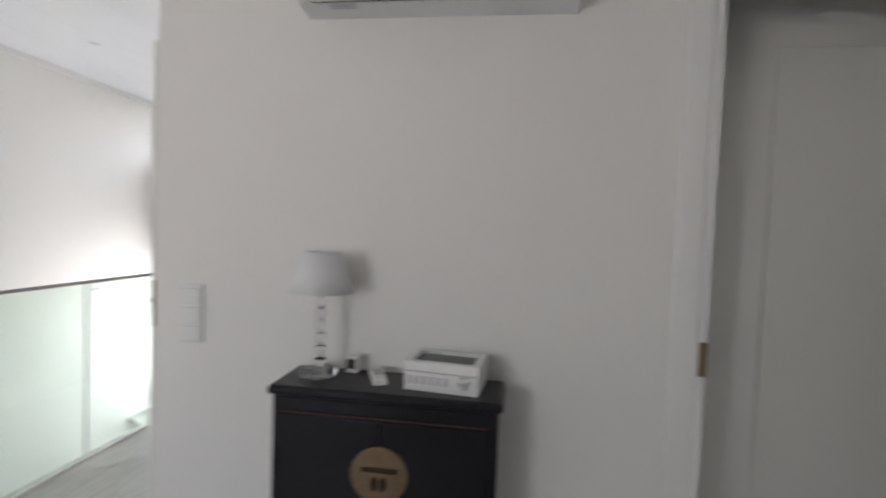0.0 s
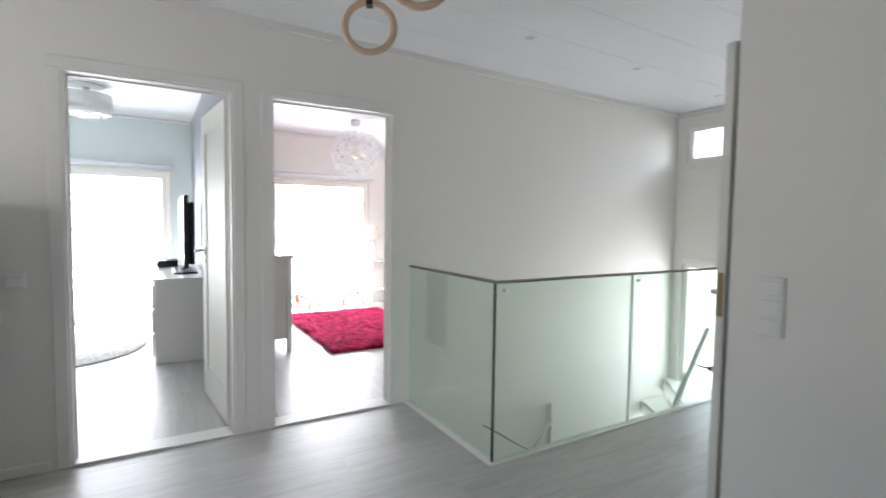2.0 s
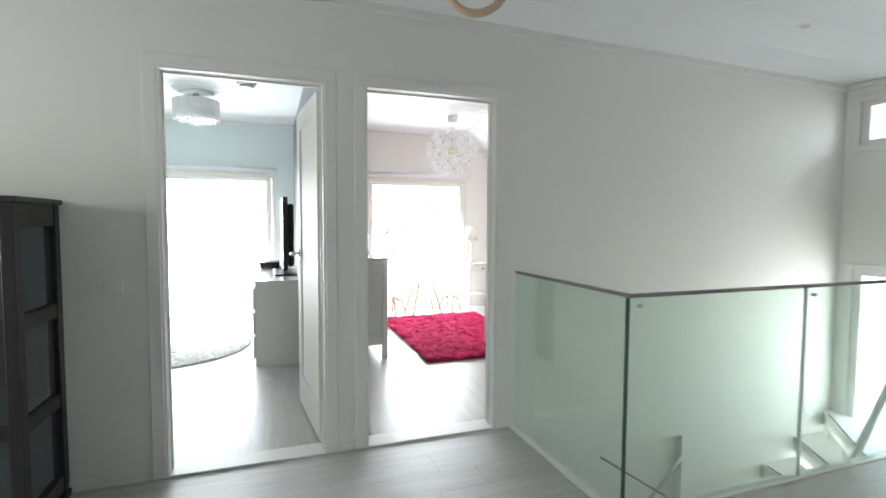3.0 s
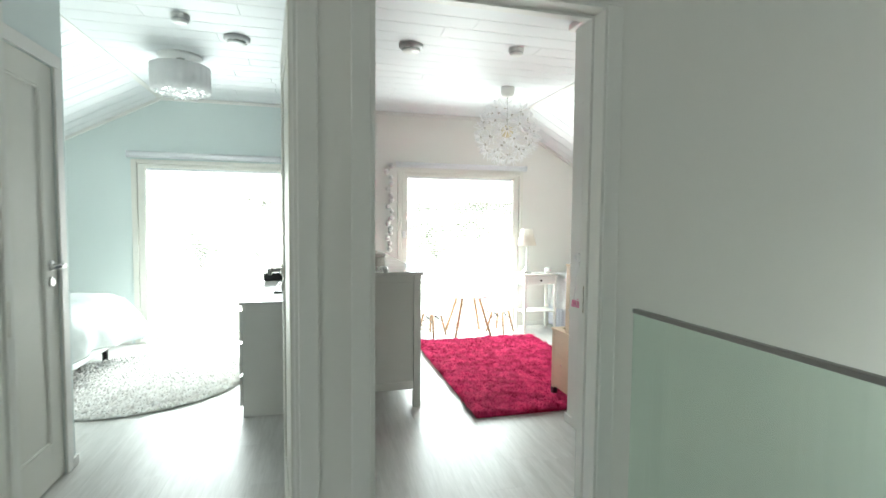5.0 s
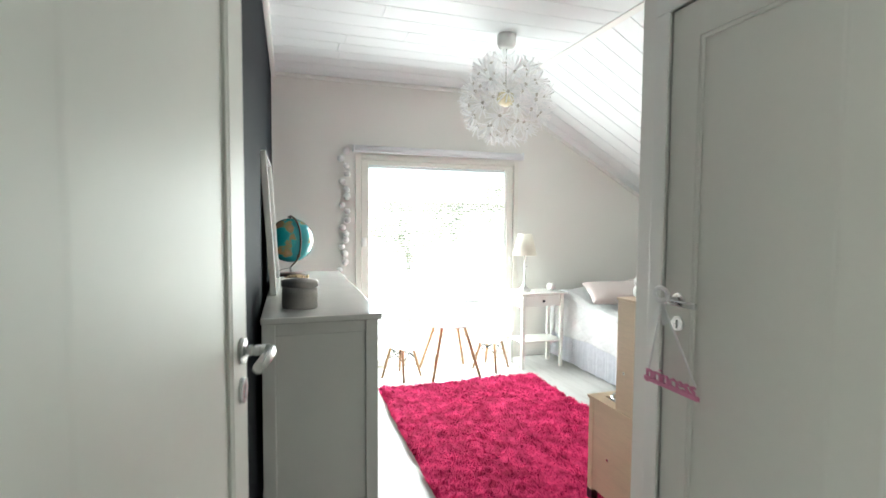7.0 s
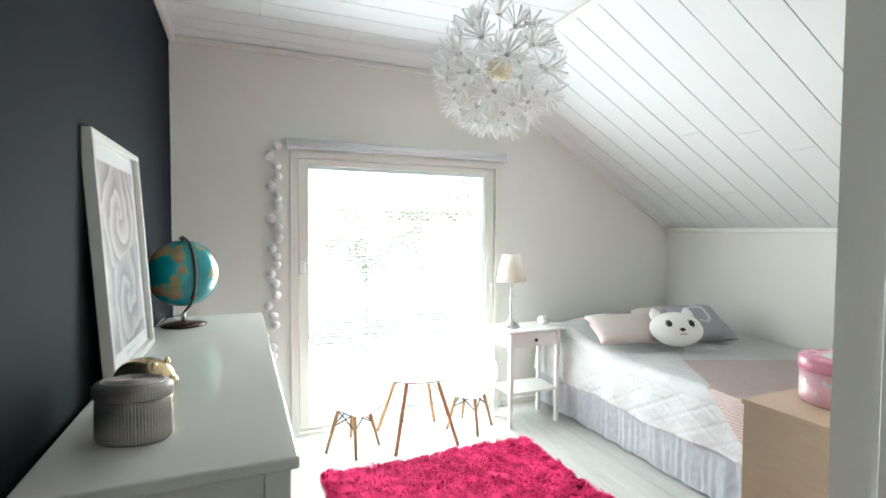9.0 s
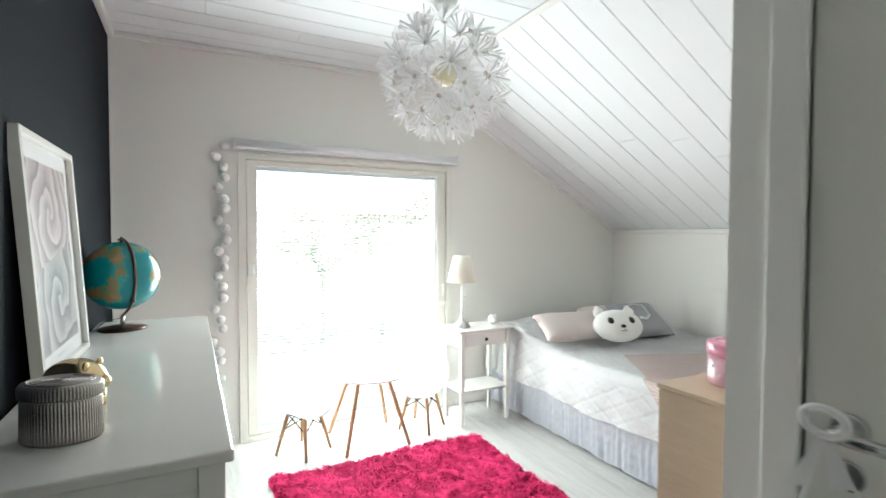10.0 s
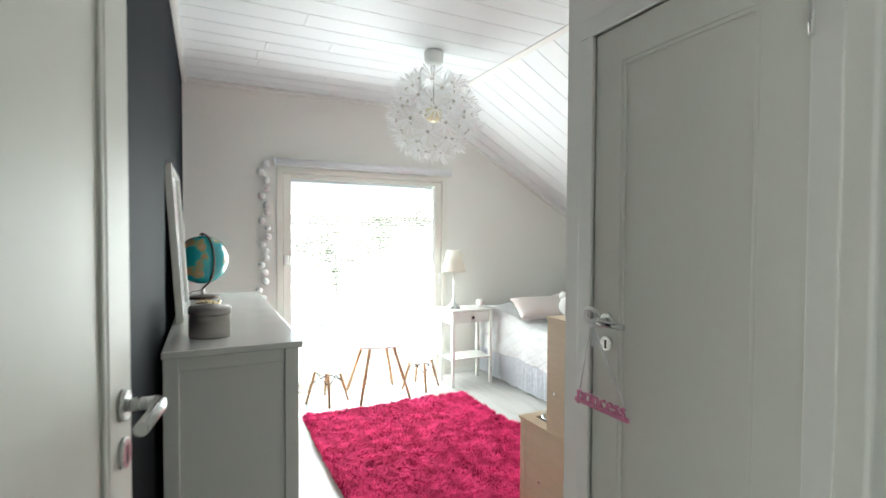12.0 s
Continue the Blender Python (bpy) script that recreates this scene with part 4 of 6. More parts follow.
tube(bm, [(-2.66, 3.45, 0.25), (-2.66, 3.52, 0.21), (-2.60, 3.56, 0.205)], 0.007, 8)
cyl(bm, (-2.60, 3.555, 0.205), (-2.575, 3.555, 0.205), 0.022, 0.022, 12)
part("bracket", bm, WIRE, hr, "dark metal bracket")


lr = thing("handrail", (0, 0, 0), "thin dark handrail and pale brace beside the lower stairs", "handrail")
bm = B()
tube(bm, [(-3.52, 2.08, -0.29), (-3.52, 2.36, -0.475), (-3.52, 2.66, -0.675)], 0.008, 10)
part("bar", bm, CAPMETAL, lr, "thin dark bar")
bm = B()
tube(bm, [(-3.55, 2.30, -0.92), (-3.55, 2.58, -0.65), (-3.55, 2.825, -0.415)], 0.013, 10)
part("brace", bm, GREYLIGHT, lr, "pale sloping brace")


# ---- hall things ----
def cabinet_black():
    x0, x1, y0, y1, h = -0.902, -0.206, 1.466, 1.697, 0.886
    ob = thing("black_cabinet", (0, 0, 0), "black lacquered wedding cabinet with a round brass lock plate", "cabinet")
    part("body", boxes((x0 + 0.012, x1 - 0.012, y0 + 0.018, y1, 0.06, h - 0.03), bev=0.006), BLACKLACQ, ob)
    part("top", boxes((x0, x1, y0, y1, h - 0.03, h), bev=0.012), BLACKLACQ, ob, "glossy black top with rounded edge")
    part("front_rail", boxes((x0 + 0.03, x1 - 0.03, y0 + 0.011, y0 + 0.0175, h - 0.072, h - 0.034), bev=0.002), BLACKLACQ, ob)
    part("worn_line", boxes((x0 + 0.04, x1 - 0.04, y0 + 0.009, y0 + 0.0125, h - 0.079, h - 0.0735)), REDWORN, ob, "worn reddish line above the doors")
    xm = (x0 + x1) / 2
    for a, b in ((x0 + 0.035, xm - 0.002), (xm + 0.002, x1 - 0.035)):
        part("door", boxes((a, b, y0 + 0.008, y0 + 0.0175, 0.10, h - 0.082), bev=0.004), BLACKLACQ, ob)
    for a in (x0 + 0.012, x1 - 0.057):
        part("leg", boxes((a, a + 0.045, y0 + 0.02, y0 + 0.065, 0, 0.06)), BLACKLACQ, ob)
        part("leg", boxes((a, a + 0.045, y1 - 0.05, y1 - 0.005, 0, 0.06)), BLACKLACQ, ob)
    bm = B()
    cyl(bm, (xm, y0 + 0.008, 0.648), (xm, y0 + 0.0035, 0.648), 0.085, 0.083, 40)
    pl = part("lock_plate", bm, BRASS, ob, "round aged brass lock plate")
    part("hasp", boxes((xm - 0.050, xm + 0.054, y0 - 0.006, y0 + 0.003, 0.659, 0.671), bev=0.003), BRASSDARK, pl)
    for s in (-1, 1):
        bm = B()
        blob(bm, (xm + s * 0.0125, y0 + 0.002, 0.623), 0.0105, 0.004, 0.021, 3)
        part("pull", bm, BRASSDARK, pl)
    return ob


cabinet_black()
TZ = 0.886


def cabinet_lamp():
    x, y = -0.785, 1.585
    ob = thing("table_lamp", (x, y, TZ), "table lamp with a stacked clear acrylic stem and white shade", "lamp")
    bm = B()
    for k in range(4):
        a = k * math.pi / 2 + 0.4
        bx(bm, -0.024 + 0.028 * math.cos(a), 0.024 + 0.028 * math.cos(a), -0.024 + 0.028 * math.sin(a), 0.024 + 0.028 * math.sin(a), 0, 0.03, 0.005)
    part("base", bm, CRYSTAL, ob, "clear acrylic foot")
    z = 0.032
    for k in range(6):
        bm = B()
        lathe(bm, [(0.0, z), (0.011, z + 0.001), (0.017, z + 0.008), (0.018, z + 0.016), (0.017, z + 0.024), (0.011, z + 0.030), (0.0, z + 0.031)], n=18)
        part("bead", bm, CRYSTAL, ob, "clear acrylic bead")
        bm = B()
        cyl(bm, (0, 0, z + 0.031), (0, 0, z + 0.038), 0.007, 0.007, 12)
        part("spacer", bm, STEEL, ob)
        z += 0.038
    bm = B()
    cyl(bm, (0, 0, z), (0, 0, z + 0.06), 0.005, 0.005, 10)
    part("stem", bm, STEEL, ob)
    bm = B()
    lathe(bm, [(0.097, 0.268), (0.098, 0.268), (0.0545, 0.394), (0.0535, 0.394), (0.096, 0.270)], n=48)
    part("shade", bm, LAMPWHITE, ob, "white tapered lampshade")


cabinet_lamp()
ck = thing("weather_clock", (-0.70, 1.655, TZ), "small white digital clock with a dark display", "clock", rz=-8)
part("case", boxes((-0.022, 0.022, -0.014, 0.014, 0, 0.055), bev=0.005), WHITEPL, ck)
part("display", boxes((-0.016, 0.016, -0.0155, -0.0142, 0.014, 0.046)), BLACK, ck, "dark display")
rm = thing("remote_control", (-0.60, 1.60, TZ), "small white remote control lying on the cabinet", "remote control", rz=22)
part("case", boxes((-0.022, 0.022, -0.065, 0.065, 0, 0.02), bev=0.005), WHITEPL, rm)
part("button_pad", boxes((-0.014, 0.014, -0.02, 0.04, 0.0202, 0.0215)), GREYLIGHT, rm)
jb = thing("keepsake_box", (-0.383, 1.60, TZ), "white wooden keepsake box with a glass lid and raised letters", "box", rz=-6)
part("body", boxes((-0.112, 0.112, -0.082, 0.082, 0, 0.058), bev=0.003), WHITEPL, jb)
part("lid", boxes((-0.114, 0.114, -0.084, -0.062, 0.0595, 0.088), (-0.114, 0.114, 0.062, 0.084, 0.0595, 0.088), (-0.114, -0.092, -0.062, 0.062, 0.0595, 0.088), (0.092, 0.114, -0.062, 0.062, 0.0595, 0.088), bev=0.003), WHITEPL, jb)
part("lid_pane", boxes((-0.092, 0.092, -0.062, 0.062, 0.070, 0.076)), SMOKE, jb, "grey glass lid pane")
for k in range(6):
    part("letter", boxes((-0.10 + 0.022 * k, -0.086 + 0.022 * k, -0.086, -0.0825, 0.022, 0.046), bev=0.002), LETTER, jb)
bm = B()
blob(bm, (0.068, -0.088, 0.042), 0.015, 0.006, 0.015, 2)
blob(bm, (0.080, -0.088, 0.046), 0.012, 0.006, 0.012, 2)
blob(bm, (0.073, -0.088, 0.030), 0.009, 0.005, 0.013, 2)
part("heart", bm, STEEL, jb, "shiny silver heart ornament")


def air_unit():
    x0, x1, z0 = -0.895, -0.030, 2.04
    ob = thing("air_conditioner", (0, 0, 0), "white wall-mounted air conditioner", "air conditioner")
    bm = B()
    prof = [(1.699, z0), (1.60, z0 + 0.012), (1.535, z0 + 0.05), (1.505, z0 + 0.10), (1.50, z0 + 0.25), (1.53, z0 + 0.285), (1.699, z0 + 0.285)]
    ends = [[bm.verts.new((x, y, z)) for y, z in prof] for x in (x0, x1)]
    bm.faces.new(ends[0])
    bm.faces.new(ends[1][::-1])
    for i in range(len(prof)):
        j = (i + 1) % len(prof)
        bm.faces.new((ends[0][i], ends[0][j], ends[1][j], ends[1][i]))
    part("body", bm, WHITEPL, ob)
    part("outlet", boxes((x0 + 0.05, x1 - 0.05, 1.545, 1.60, z0 + 0.008, z0 + 0.016)), BLACK, ob, "dark air outlet")
    for k in range(14):
        part("vane", boxes((x0 + 0.07 + k * 0.054, x0 + 0.074 + k * 0.054, 1.54, 1.603, z0 + 0.003, z0 + 0.014)), GREYLIGHT, ob)
    part("flap", boxes((x0 + 0.05, x1 - 0.05, 1.562, 1.578, z0 + 0.0015, z0 + 0.0055), bev=0.001), WHITEPL, ob)
    part("label_bar", boxes((x0 + 0.10, x0 + 0.18, 1.62, 1.632, z0 + 0.002, z0 + 0.0075)), GREYLIGHT, ob)


air_unit()


def rocker(at, rows, label, normal="y"):
    """A switch plate with rows of rockers on a wall."""
    ob = thing("light_switch", at, label, "light switch", rz=0 if normal == "y" else 90)
    h = 0.066 * rows + 0.010
    part("plate", boxes((-0.042, 0.042, -0.009, 0, -h / 2, h / 2), bev=0.003), WHITEPL, ob)
    for k in range(rows):
        z = h / 2 - 0.005 - 0.066 * (k + 0.5)
        part("rocker", boxes((-0.031, 0.031, -0.0135, -0.0095, z - 0.029, z + 0.029), bev=0.002), WHITEPL, ob)
        part("gap_line", boxes((-0.031, 0.031, -0.0142, -0.0137, z + 0.020, z + 0.0215)), GREYLIGHT, ob)


rocker((-1.303, 1.70, 1.037), 3, "white triple light switch on the wall")
rocker((XH, -0.735, 0.99), 1, "white light switch beside the doorway", "x")
so = thing("wall_socket", (-1.30, 1.70, 0.185), "white double wall socket low on the wall", "socket")
part("plate", boxes((-0.042, 0.042, -0.009, 0, -0.042, 0.042), bev=0.003), WHITEPL, so)
bm = B()
cyl(bm, (0, -0.0092, 0), (0, -0.0125, 0), 0.021, 0.021, 18)
part("socket_well", bm, GREYLIGHT, so)


def glass_cabinet():
    """Dark display cabinet with its side to the doorway: framed side of three glass fields."""
    y1, x0, x1, h, w = -0.94, XH + 0.002, -3.13, 1.375, 0.80
    ob = thing("display_cabinet", (0, 0, 0), "black-brown display cabinet with glazed sides", "cabinet")
    part("top", boxes((x0, x1 + 0.02, y1 - w - 0.015, y1 + 0.015, h, h + 0.024), bev=0.004), BLACKBROWN, ob)
    for xa, ya in ((x0, y1 - 0.045), (x1 - 0.055, y1 - 0.045), (x0, y1 - w), (x1 - 0.055, y1 - w)):
        part("post", boxes((xa, xa + 0.055, ya, ya + 0.045, 0, h), bev=0.003), BLACKBROWN, ob)
    for z0, z1 in ((0.04, 0.115), (0.445, 0.505), (0.86, 0.925), (1.28, h)):
        for yy in (y1 - 0.035, y1 - w):
            part("side_rail", boxes((x0 + 0.055, x1 - 0.055, yy, yy + 0.030, z0, z1), bev=0.002), BLACKBROWN, ob)
        part("front_rail", boxes((x1 - 0.040, x1 - 0.010, y1 - w + 0.045, y1 - 0.045, z0, z1), bev=0.002), BLACKBROWN, ob)
    for z0, z1 in ((0.115, 0.445), (0.505, 0.86), (0.925, 1.28)):
        part("side_glass", boxes((x0 + 0.055, x1 - 0.055, y1 - 0.028, y1 - 0.022, z0, z1)), SMOKE, ob, "smoked glass field")
        part("front_glass", boxes((x1 - 0.03, x1 - 0.024, y1 - w + 0.045, y1 - 0.045, z0, z1)), SMOKE, ob, "smoked glass field")
    part("back", boxes((x0 + 0.001, x0 + 0.012, y1 - w + 0.045, y1 - 0.045, 0.04, h)), BLACKBROWN, ob)
    part("plinth", boxes((x0, x1 - 0.006, y1 - 0.012, y1 + 0.01, 0, 0.032), bev=0.003), BLACKBROWN, ob)


glass_cabinet()


def gym_ring(x, y, z, rz, label):
    ob = thing("gymnastic_ring", (x, y, z), label, "gymnastic ring", "pair of gymnastic rings", rz=rz)
    bm = B()
    R, r, n, k = 0.103, 0.0145, 40, 12
    g = [[bm.verts.new(((R + r * math.cos(b)) * math.cos(a), r * math.sin(b), (R + r * math.cos(b)) * math.sin(a))) for b in (2 * math.pi * j / k for j in range(k))] for a in (2 * math.pi * i / n for i in range(n))]
    for i in range(n):
        for j in range(k):
            f = bm.faces.new((g[i][j], g[(i + 1) % n][j], g[(i + 1) % n][(j + 1) % k], g[i][(j + 1) % k]))
            f.smooth = True
    part("ring", bm, RINGWOOD, ob, "pale wooden ring")
    top = hall_z(y) - z
    part("strap", boxes((-0.014, 0.014, -0.019, -0.016, 0.085, top), (-0.014, 0.014, 0.016, 0.019, 0.085, top), (-0.014, 0.014, -0.016, 0.016, 0.085, 0.088)), STRAP, ob, "black webbing strap")


gym_ring(-2.417, 0.66, 2.127, 64, "pale wooden gymnastic ring on a black strap")
gym_ring(-1.95, 0.655, 2.145, 58, "pale wooden gymnastic ring on a black strap")
for x, y in ((-2.875, 1.92), (-2.88, 2.94), (-2.95, 4.09)):
    dlt = thing("downlight", (x, y, hall_z(y)), "small white recessed ceiling light", "ceiling light", "downlights over the stairs")
    bm = B()
    lathe(bm, [(0.028, 0.004), (0.028, -0.003), (0.044, -0.003), (0.046, 0.004)], n=28)
    part("ring", bm, WHITEPL, dlt)
    bm = B()
    cyl(bm, (0, 0, -0.001), (0, 0, 0.004), 0.0275, 0.0275, 20)
    part("lens", bm, GREYLIGHT, dlt)


# ---- room with the pink rug ----
def shag_rug(x0, x1, y0, y1):
    ob = thing("shag_rug", (0, 0, 0), "hot pink shaggy rug on the floor", "rug")
    part("backing", boxes((x0 + 0.015, x1 - 0.015, y0 + 0.015, y1 - 0.015, 0.001, 0.012)), PINKBASE, ob)
    rng = np.random.default_rng(3)
    nc, per = 7600, 15
    n = nc * per
    cx, cy = rng.uniform(x0 + 0.012, x1 - 0.012, nc), rng.uniform(y0 + 0.012, y1 - 0.012, nc)
    flow = np.sin(cx * 5.1 + 1.3 * np.sin(cy * 7.3)) * 1.8 + np.cos(cy * 6.1 + cx * 3.7) * 1.6 + rng.normal(0, 0.7, nc)
    px = np.clip(np.repeat(cx, per) + rng.normal(0, 0.013, n), x0 + 0.01, x1 - 0.01)
    py = np.clip(np.repeat(cy, per) + rng.normal(0, 0.013, n), y0 + 0.01, y1 - 0.01)
    ang = np.repeat(flow, per) + rng.normal(0, 0.32, n)
    tall = np.repeat(rng.uniform(0.55, 1.3, nc), per)
    ln, hh, w = rng.uniform(0.034, 0.066, n), rng.uniform(0.018, 0.042, n) * tall, rng.uniform(0.0016, 0.0034, n)
    dx, dy = np.cos(ang), np.sin(ang)
    sx, sy = -dy * w, dx * w
    verts = np.empty((n, 5, 3))
    base = np.full(n, 0.010)
    verts[:, 0] = np.stack([px - sx, py - sy, base], 1)
    verts[:, 1] = np.stack([px + sx, py + sy, base], 1)
    mx_, my_, mz = px + dx * ln * 0.35, py + dy * ln * 0.35, base + hh * 0.8
    verts[:, 2] = np.stack([mx_ - sx, my_ - sy, mz], 1)
    verts[:, 3] = np.stack([mx_ + sx, my_ + sy, mz], 1)
    verts[:, 4] = np.stack([np.clip(px + dx * ln, x0 - 0.005, x1 + 0.005), np.clip(py + dy * ln, y0 - 0.005, y1 + 0.005), base + hh * rng.uniform(0.55, 1.0, n)], 1)
    off = np.arange(n)[:, None] * 5
    quads = (off + np.array([0, 1, 3, 2])).tolist()
    tris = (off + np.array([2, 3, 4])).tolist()
    me = bpy.data.meshes.new("shag")
    me.from_pydata(verts.reshape(-1, 3).tolist(), [], quads + tris)
    me.materials.append(PINK)
    p = new("shag", me)
    p.parent = ob
    tagged(p, "long glossy hot pink pile", kind="stuff")


shag_rug(-7.11, -5.04, 1.335, 2.695)


def chest(x0, x1, y0, y1, h):
    """White chest of drawers with framed ends, drawers on its long front."""
    ob = thing("chest_of_drawers", (0, 0, 0), "white lacquered chest of drawers with dark knobs", "chest of drawers")
    part("top", boxes((x0 - 0.012, x1 + 0.012, y0, y1 + 0.016, h - 0.026, h), bev=0.005), WHITELACQ, ob, "glossy white top")
    for xa in (x0, x1 - 0.05):
        for ya in (y0 + 0.004, y1 - 0.05):
            part("leg", boxes((xa, xa + 0.05, ya, ya + 0.05, 0, h - 0.026), bev=0.003), WHITELACQ, ob)
    for xa in (x0 + 0.014, x1 - 0.030):
        part("end_panel", boxes((xa, xa + 0.016, y0 + 0.054, y1 - 0.05, 0.17, h - 0.07)), WHITELACQ, ob)
    for xa in (x0 + 0.006, x1 - 0.034):
        part("end_rail", boxes((xa, xa + 0.028, y0 + 0.054, y1 - 0.05, h - 0.075, h - 0.026), bev=0.002), WHITELACQ, ob)
        part("end_rail", boxes((xa, xa + 0.028, y0 + 0.054, y1 - 0.05, 0.13, 0.185), bev=0.002), WHITELACQ, ob)
    part("back", boxes((x0 + 0.05, x1 - 0.05, y0 + 0.004, y0 + 0.016, 0.12, h - 0.026)), WHITELACQ, ob)
    part("carcass", boxes((x0 + 0.03, x1 - 0.03, y0 + 0.02, y1 - 0.055, 0.13, h - 0.03)), WHITELACQ, ob)
    xm = (x0 + x1) / 2
    rows = ((0.16, 0.335), (0.345, 0.53), (0.54, 0.72), (0.73, 0.925))
    for z0, z1 in rows:
        for a, b in ((x0 + 0.055, xm - 0.012), (xm + 0.012, x1 - 0.055)):
            d = part("drawer", boxes((a, b, y1 - 0.05, y1 - 0.022, z0, z1), bev=0.003), WHITELACQ, ob)
            for xx in (a + (b - a) * 0.22, a + (b - a) * 0.78):
                bm = B()
                cyl(bm, (xx, y1 - 0.022, (z0 + z1) / 2), (xx, y1 - 0.006, (z0 + z1) / 2), 0.006, 0.008, 10)
                blob(bm, (xx, y1 + 0.002, (z0 + z1) / 2), 0.016, 0.010, 0.016, 2)
                part("knob", bm, HANDLE_DARK, d, "dark metal knob")
    part("centre_post", boxes((xm - 0.011, xm + 0.011, y1 - 0.05, y1 - 0.020, 0.14, 0.94)), WHITELACQ, ob)
    part("apron", boxes((x0 + 0.05, x1 - 0.05, y1 - 0.045, y1 - 0.02, 0.11, 0.155), bev=0.003), WHITELACQ, ob)


CH = 0.96
chest(-7.115, -5.348, 0.574, 1.028, CH)


def picture():
    w, h = 0.61, 0.715
    ob = thing("framed_picture", (-6.325, 0.60, CH), "white framed print of pale roses leaning on the wall", "picture")
    ob.matrix_world = pose(-6.225, 0.598, CH + 0.002, 3.6, 0, -0.6)
    part("frame", boxes((-w / 2, -w / 2 + 0.02, -0.002, 0.028, 0, h), (w / 2 - 0.02, w / 2, -0.002, 0.028, 0, h), (-w / 2 + 0.02, w / 2 - 0.02, -0.002, 0.028, 0, 0.02), (-w / 2 + 0.02, w / 2 - 0.02, -0.002, 0.028, h - 0.02, h), bev=0.002), WHITELACQ, ob, "white wooden frame")
    part("mount", boxes((-w / 2 + 0.02, w / 2 - 0.02, 0.004, 0.008, 0.02, h - 0.02)), PAPER, ob)
    bm = boxes((-0.226, 0.226, -0.001, 0.001, -0.285, 0.285))
    part("print", bm, PRINT, ob, "pale print of two roses", at=pose(0, 0.0098, h / 2))
    part("caption_bar", boxes((-0.05, 0.05, 0.0085, 0.0095, 0.045, 0.052)), LETTER, ob)
    g = part("glazing", boxes((-w / 2 + 0.02, w / 2 - 0.02, 0.014, 0.0155, 0.02, h - 0.02)), ACRYL, ob)
    g.visible_shadow = False


picture()


def globe():
    ob = thing("globe", (-6.89, 0.695, CH), "turquoise desk globe on a brown metal stand", "globe")
    R, cz = 0.152, 0.241
    bm = B()
    lathe(bm, [(0.0, 0.0), (0.096, 0.0), (0.097, 0.006), (0.060, 0.014), (0.018, 0.022), (0.0, 0.022)], n=36)
    part("foot", bm, BRONZE, ob, "round brown metal foot")
    bm = B()
    cyl(bm, (0, 0, 0.02), (0, 0, 0.065), 0.010, 0.008, 14)
    part("stem", bm, STEEL, ob)
    bm = B()
    bmesh.ops.create_uvsphere(bm, u_segments=48, v_segments=32, radius=R)
    for f in bm.faces:
        f.smooth = True
    part("ball", bm, GLOBE, ob, "turquoise map globe", at=pose(0, 0, cz, 0, 23, 35))
    bm = B()
    ax = Vector((math.cos(radians(23)), math.sin(radians(23)), 0))
    pts = [Vector((0, 0, 0.06))]
    for k in range(15):
        a = radians(-68 + k * 12.2)
        pts.append(Vector((0, 0, cz)) + (ax * math.cos(a) + Vector((0, 0, 1)) * math.sin(a)) * (R + 0.012))
    tube(bm, pts, 0.006, 8)
    part("meridian", bm, BRONZE, ob, "bronze half meridian")
    bm = B()
    blob(bm, Vector((0, 0, cz)) + ax * (R + 0.012) * math.cos(radians(-38)) + Vector((0, 0, (R + 0.012) * math.sin(radians(-38)))), 0.012, 0.012, 0.010, 2)
    part("knob", bm, BRONZE, ob, "round bronze clamping knob")
    bm = B()
    cyl(bm, (0, 0, cz + R), (0, 0, cz + R + 0.022), 0.006, 0.004, 10)
    part("pivot", bm, BRONZE, ob)
    bm = B()
    tube(bm, [(-0.01, 0.0, 0.05), (0.03, -0.06, 0.045), (0.06, -0.10, 0.012), (0.05, -0.14, 0.004)], 0.002, 6)
    part("cable", bm, BLACK, ob)


globe()
sb = thing("oval_box", (-5.56, 0.725, CH), "oval ribbed pewter box with a lid on the chest", "box", rz=68)
bm = B()
n = 432
prof = [(0.0, 0.0), (0.073, 0.0), (0.077, 0.006), (0.0765, 0.03), (0.076, 0.06), (0.0755, 0.086), (0.071, 0.088), (0.071, 0.0905), (0.0, 0.0905)]
lathe(bm, prof, n=n, sx=1.0, sy=0.70)
for v in bm.verts:
    a = math.atan2(v.co.y / 0.70, v.co.x)
    if 0.003 < v.co.z < 0.095:
        v.co.xy *= 1 + 0.011 * math.cos(a * 72)
part("body", bm, SILVERBOX, sb)
bm = B()
lathe(bm, [(0.077, 0.0915), (0.0795, 0.094), (0.0795, 0.114), (0.074, 0.121), (0.050, 0.124), (0.0, 0.125)], n=n, sx=1.0, sy=0.70)
for v in bm.verts:
    if v.co.z < 0.116:
        v.co.xy *= 1 + 0.008 * math.cos(math.atan2(v.co.y / 0.70, v.co.x) * 72)
lid = part("lid", bm, SILVERBOX, sb, "ribbed pewter lid")
for k in range(7):
    bm = B()
    tube(bm, [((0.009 + 0.009 * k) * math.cos(a), 0.70 * (0.009 + 0.009 * k) * math.sin(a), 0.1245 - 0.0004 * k) for a in (2 * math.pi * i / 28 for i in range(29))], 0.0022, 5)
    part("rib", bm, SILVERBOX, lid)
pg = thing("piggy_bank", (-5.76, 0.715, CH), "pale gold piggy bank behind the oval box", "money box", rz=62)
bm = B()
blob(bm, (0, 0, 0.072), 0.075, 0.052, 0.052, 3)
blob(bm, (0.072, 0, 0.068), 0.014, 0.017, 0.016, 2)
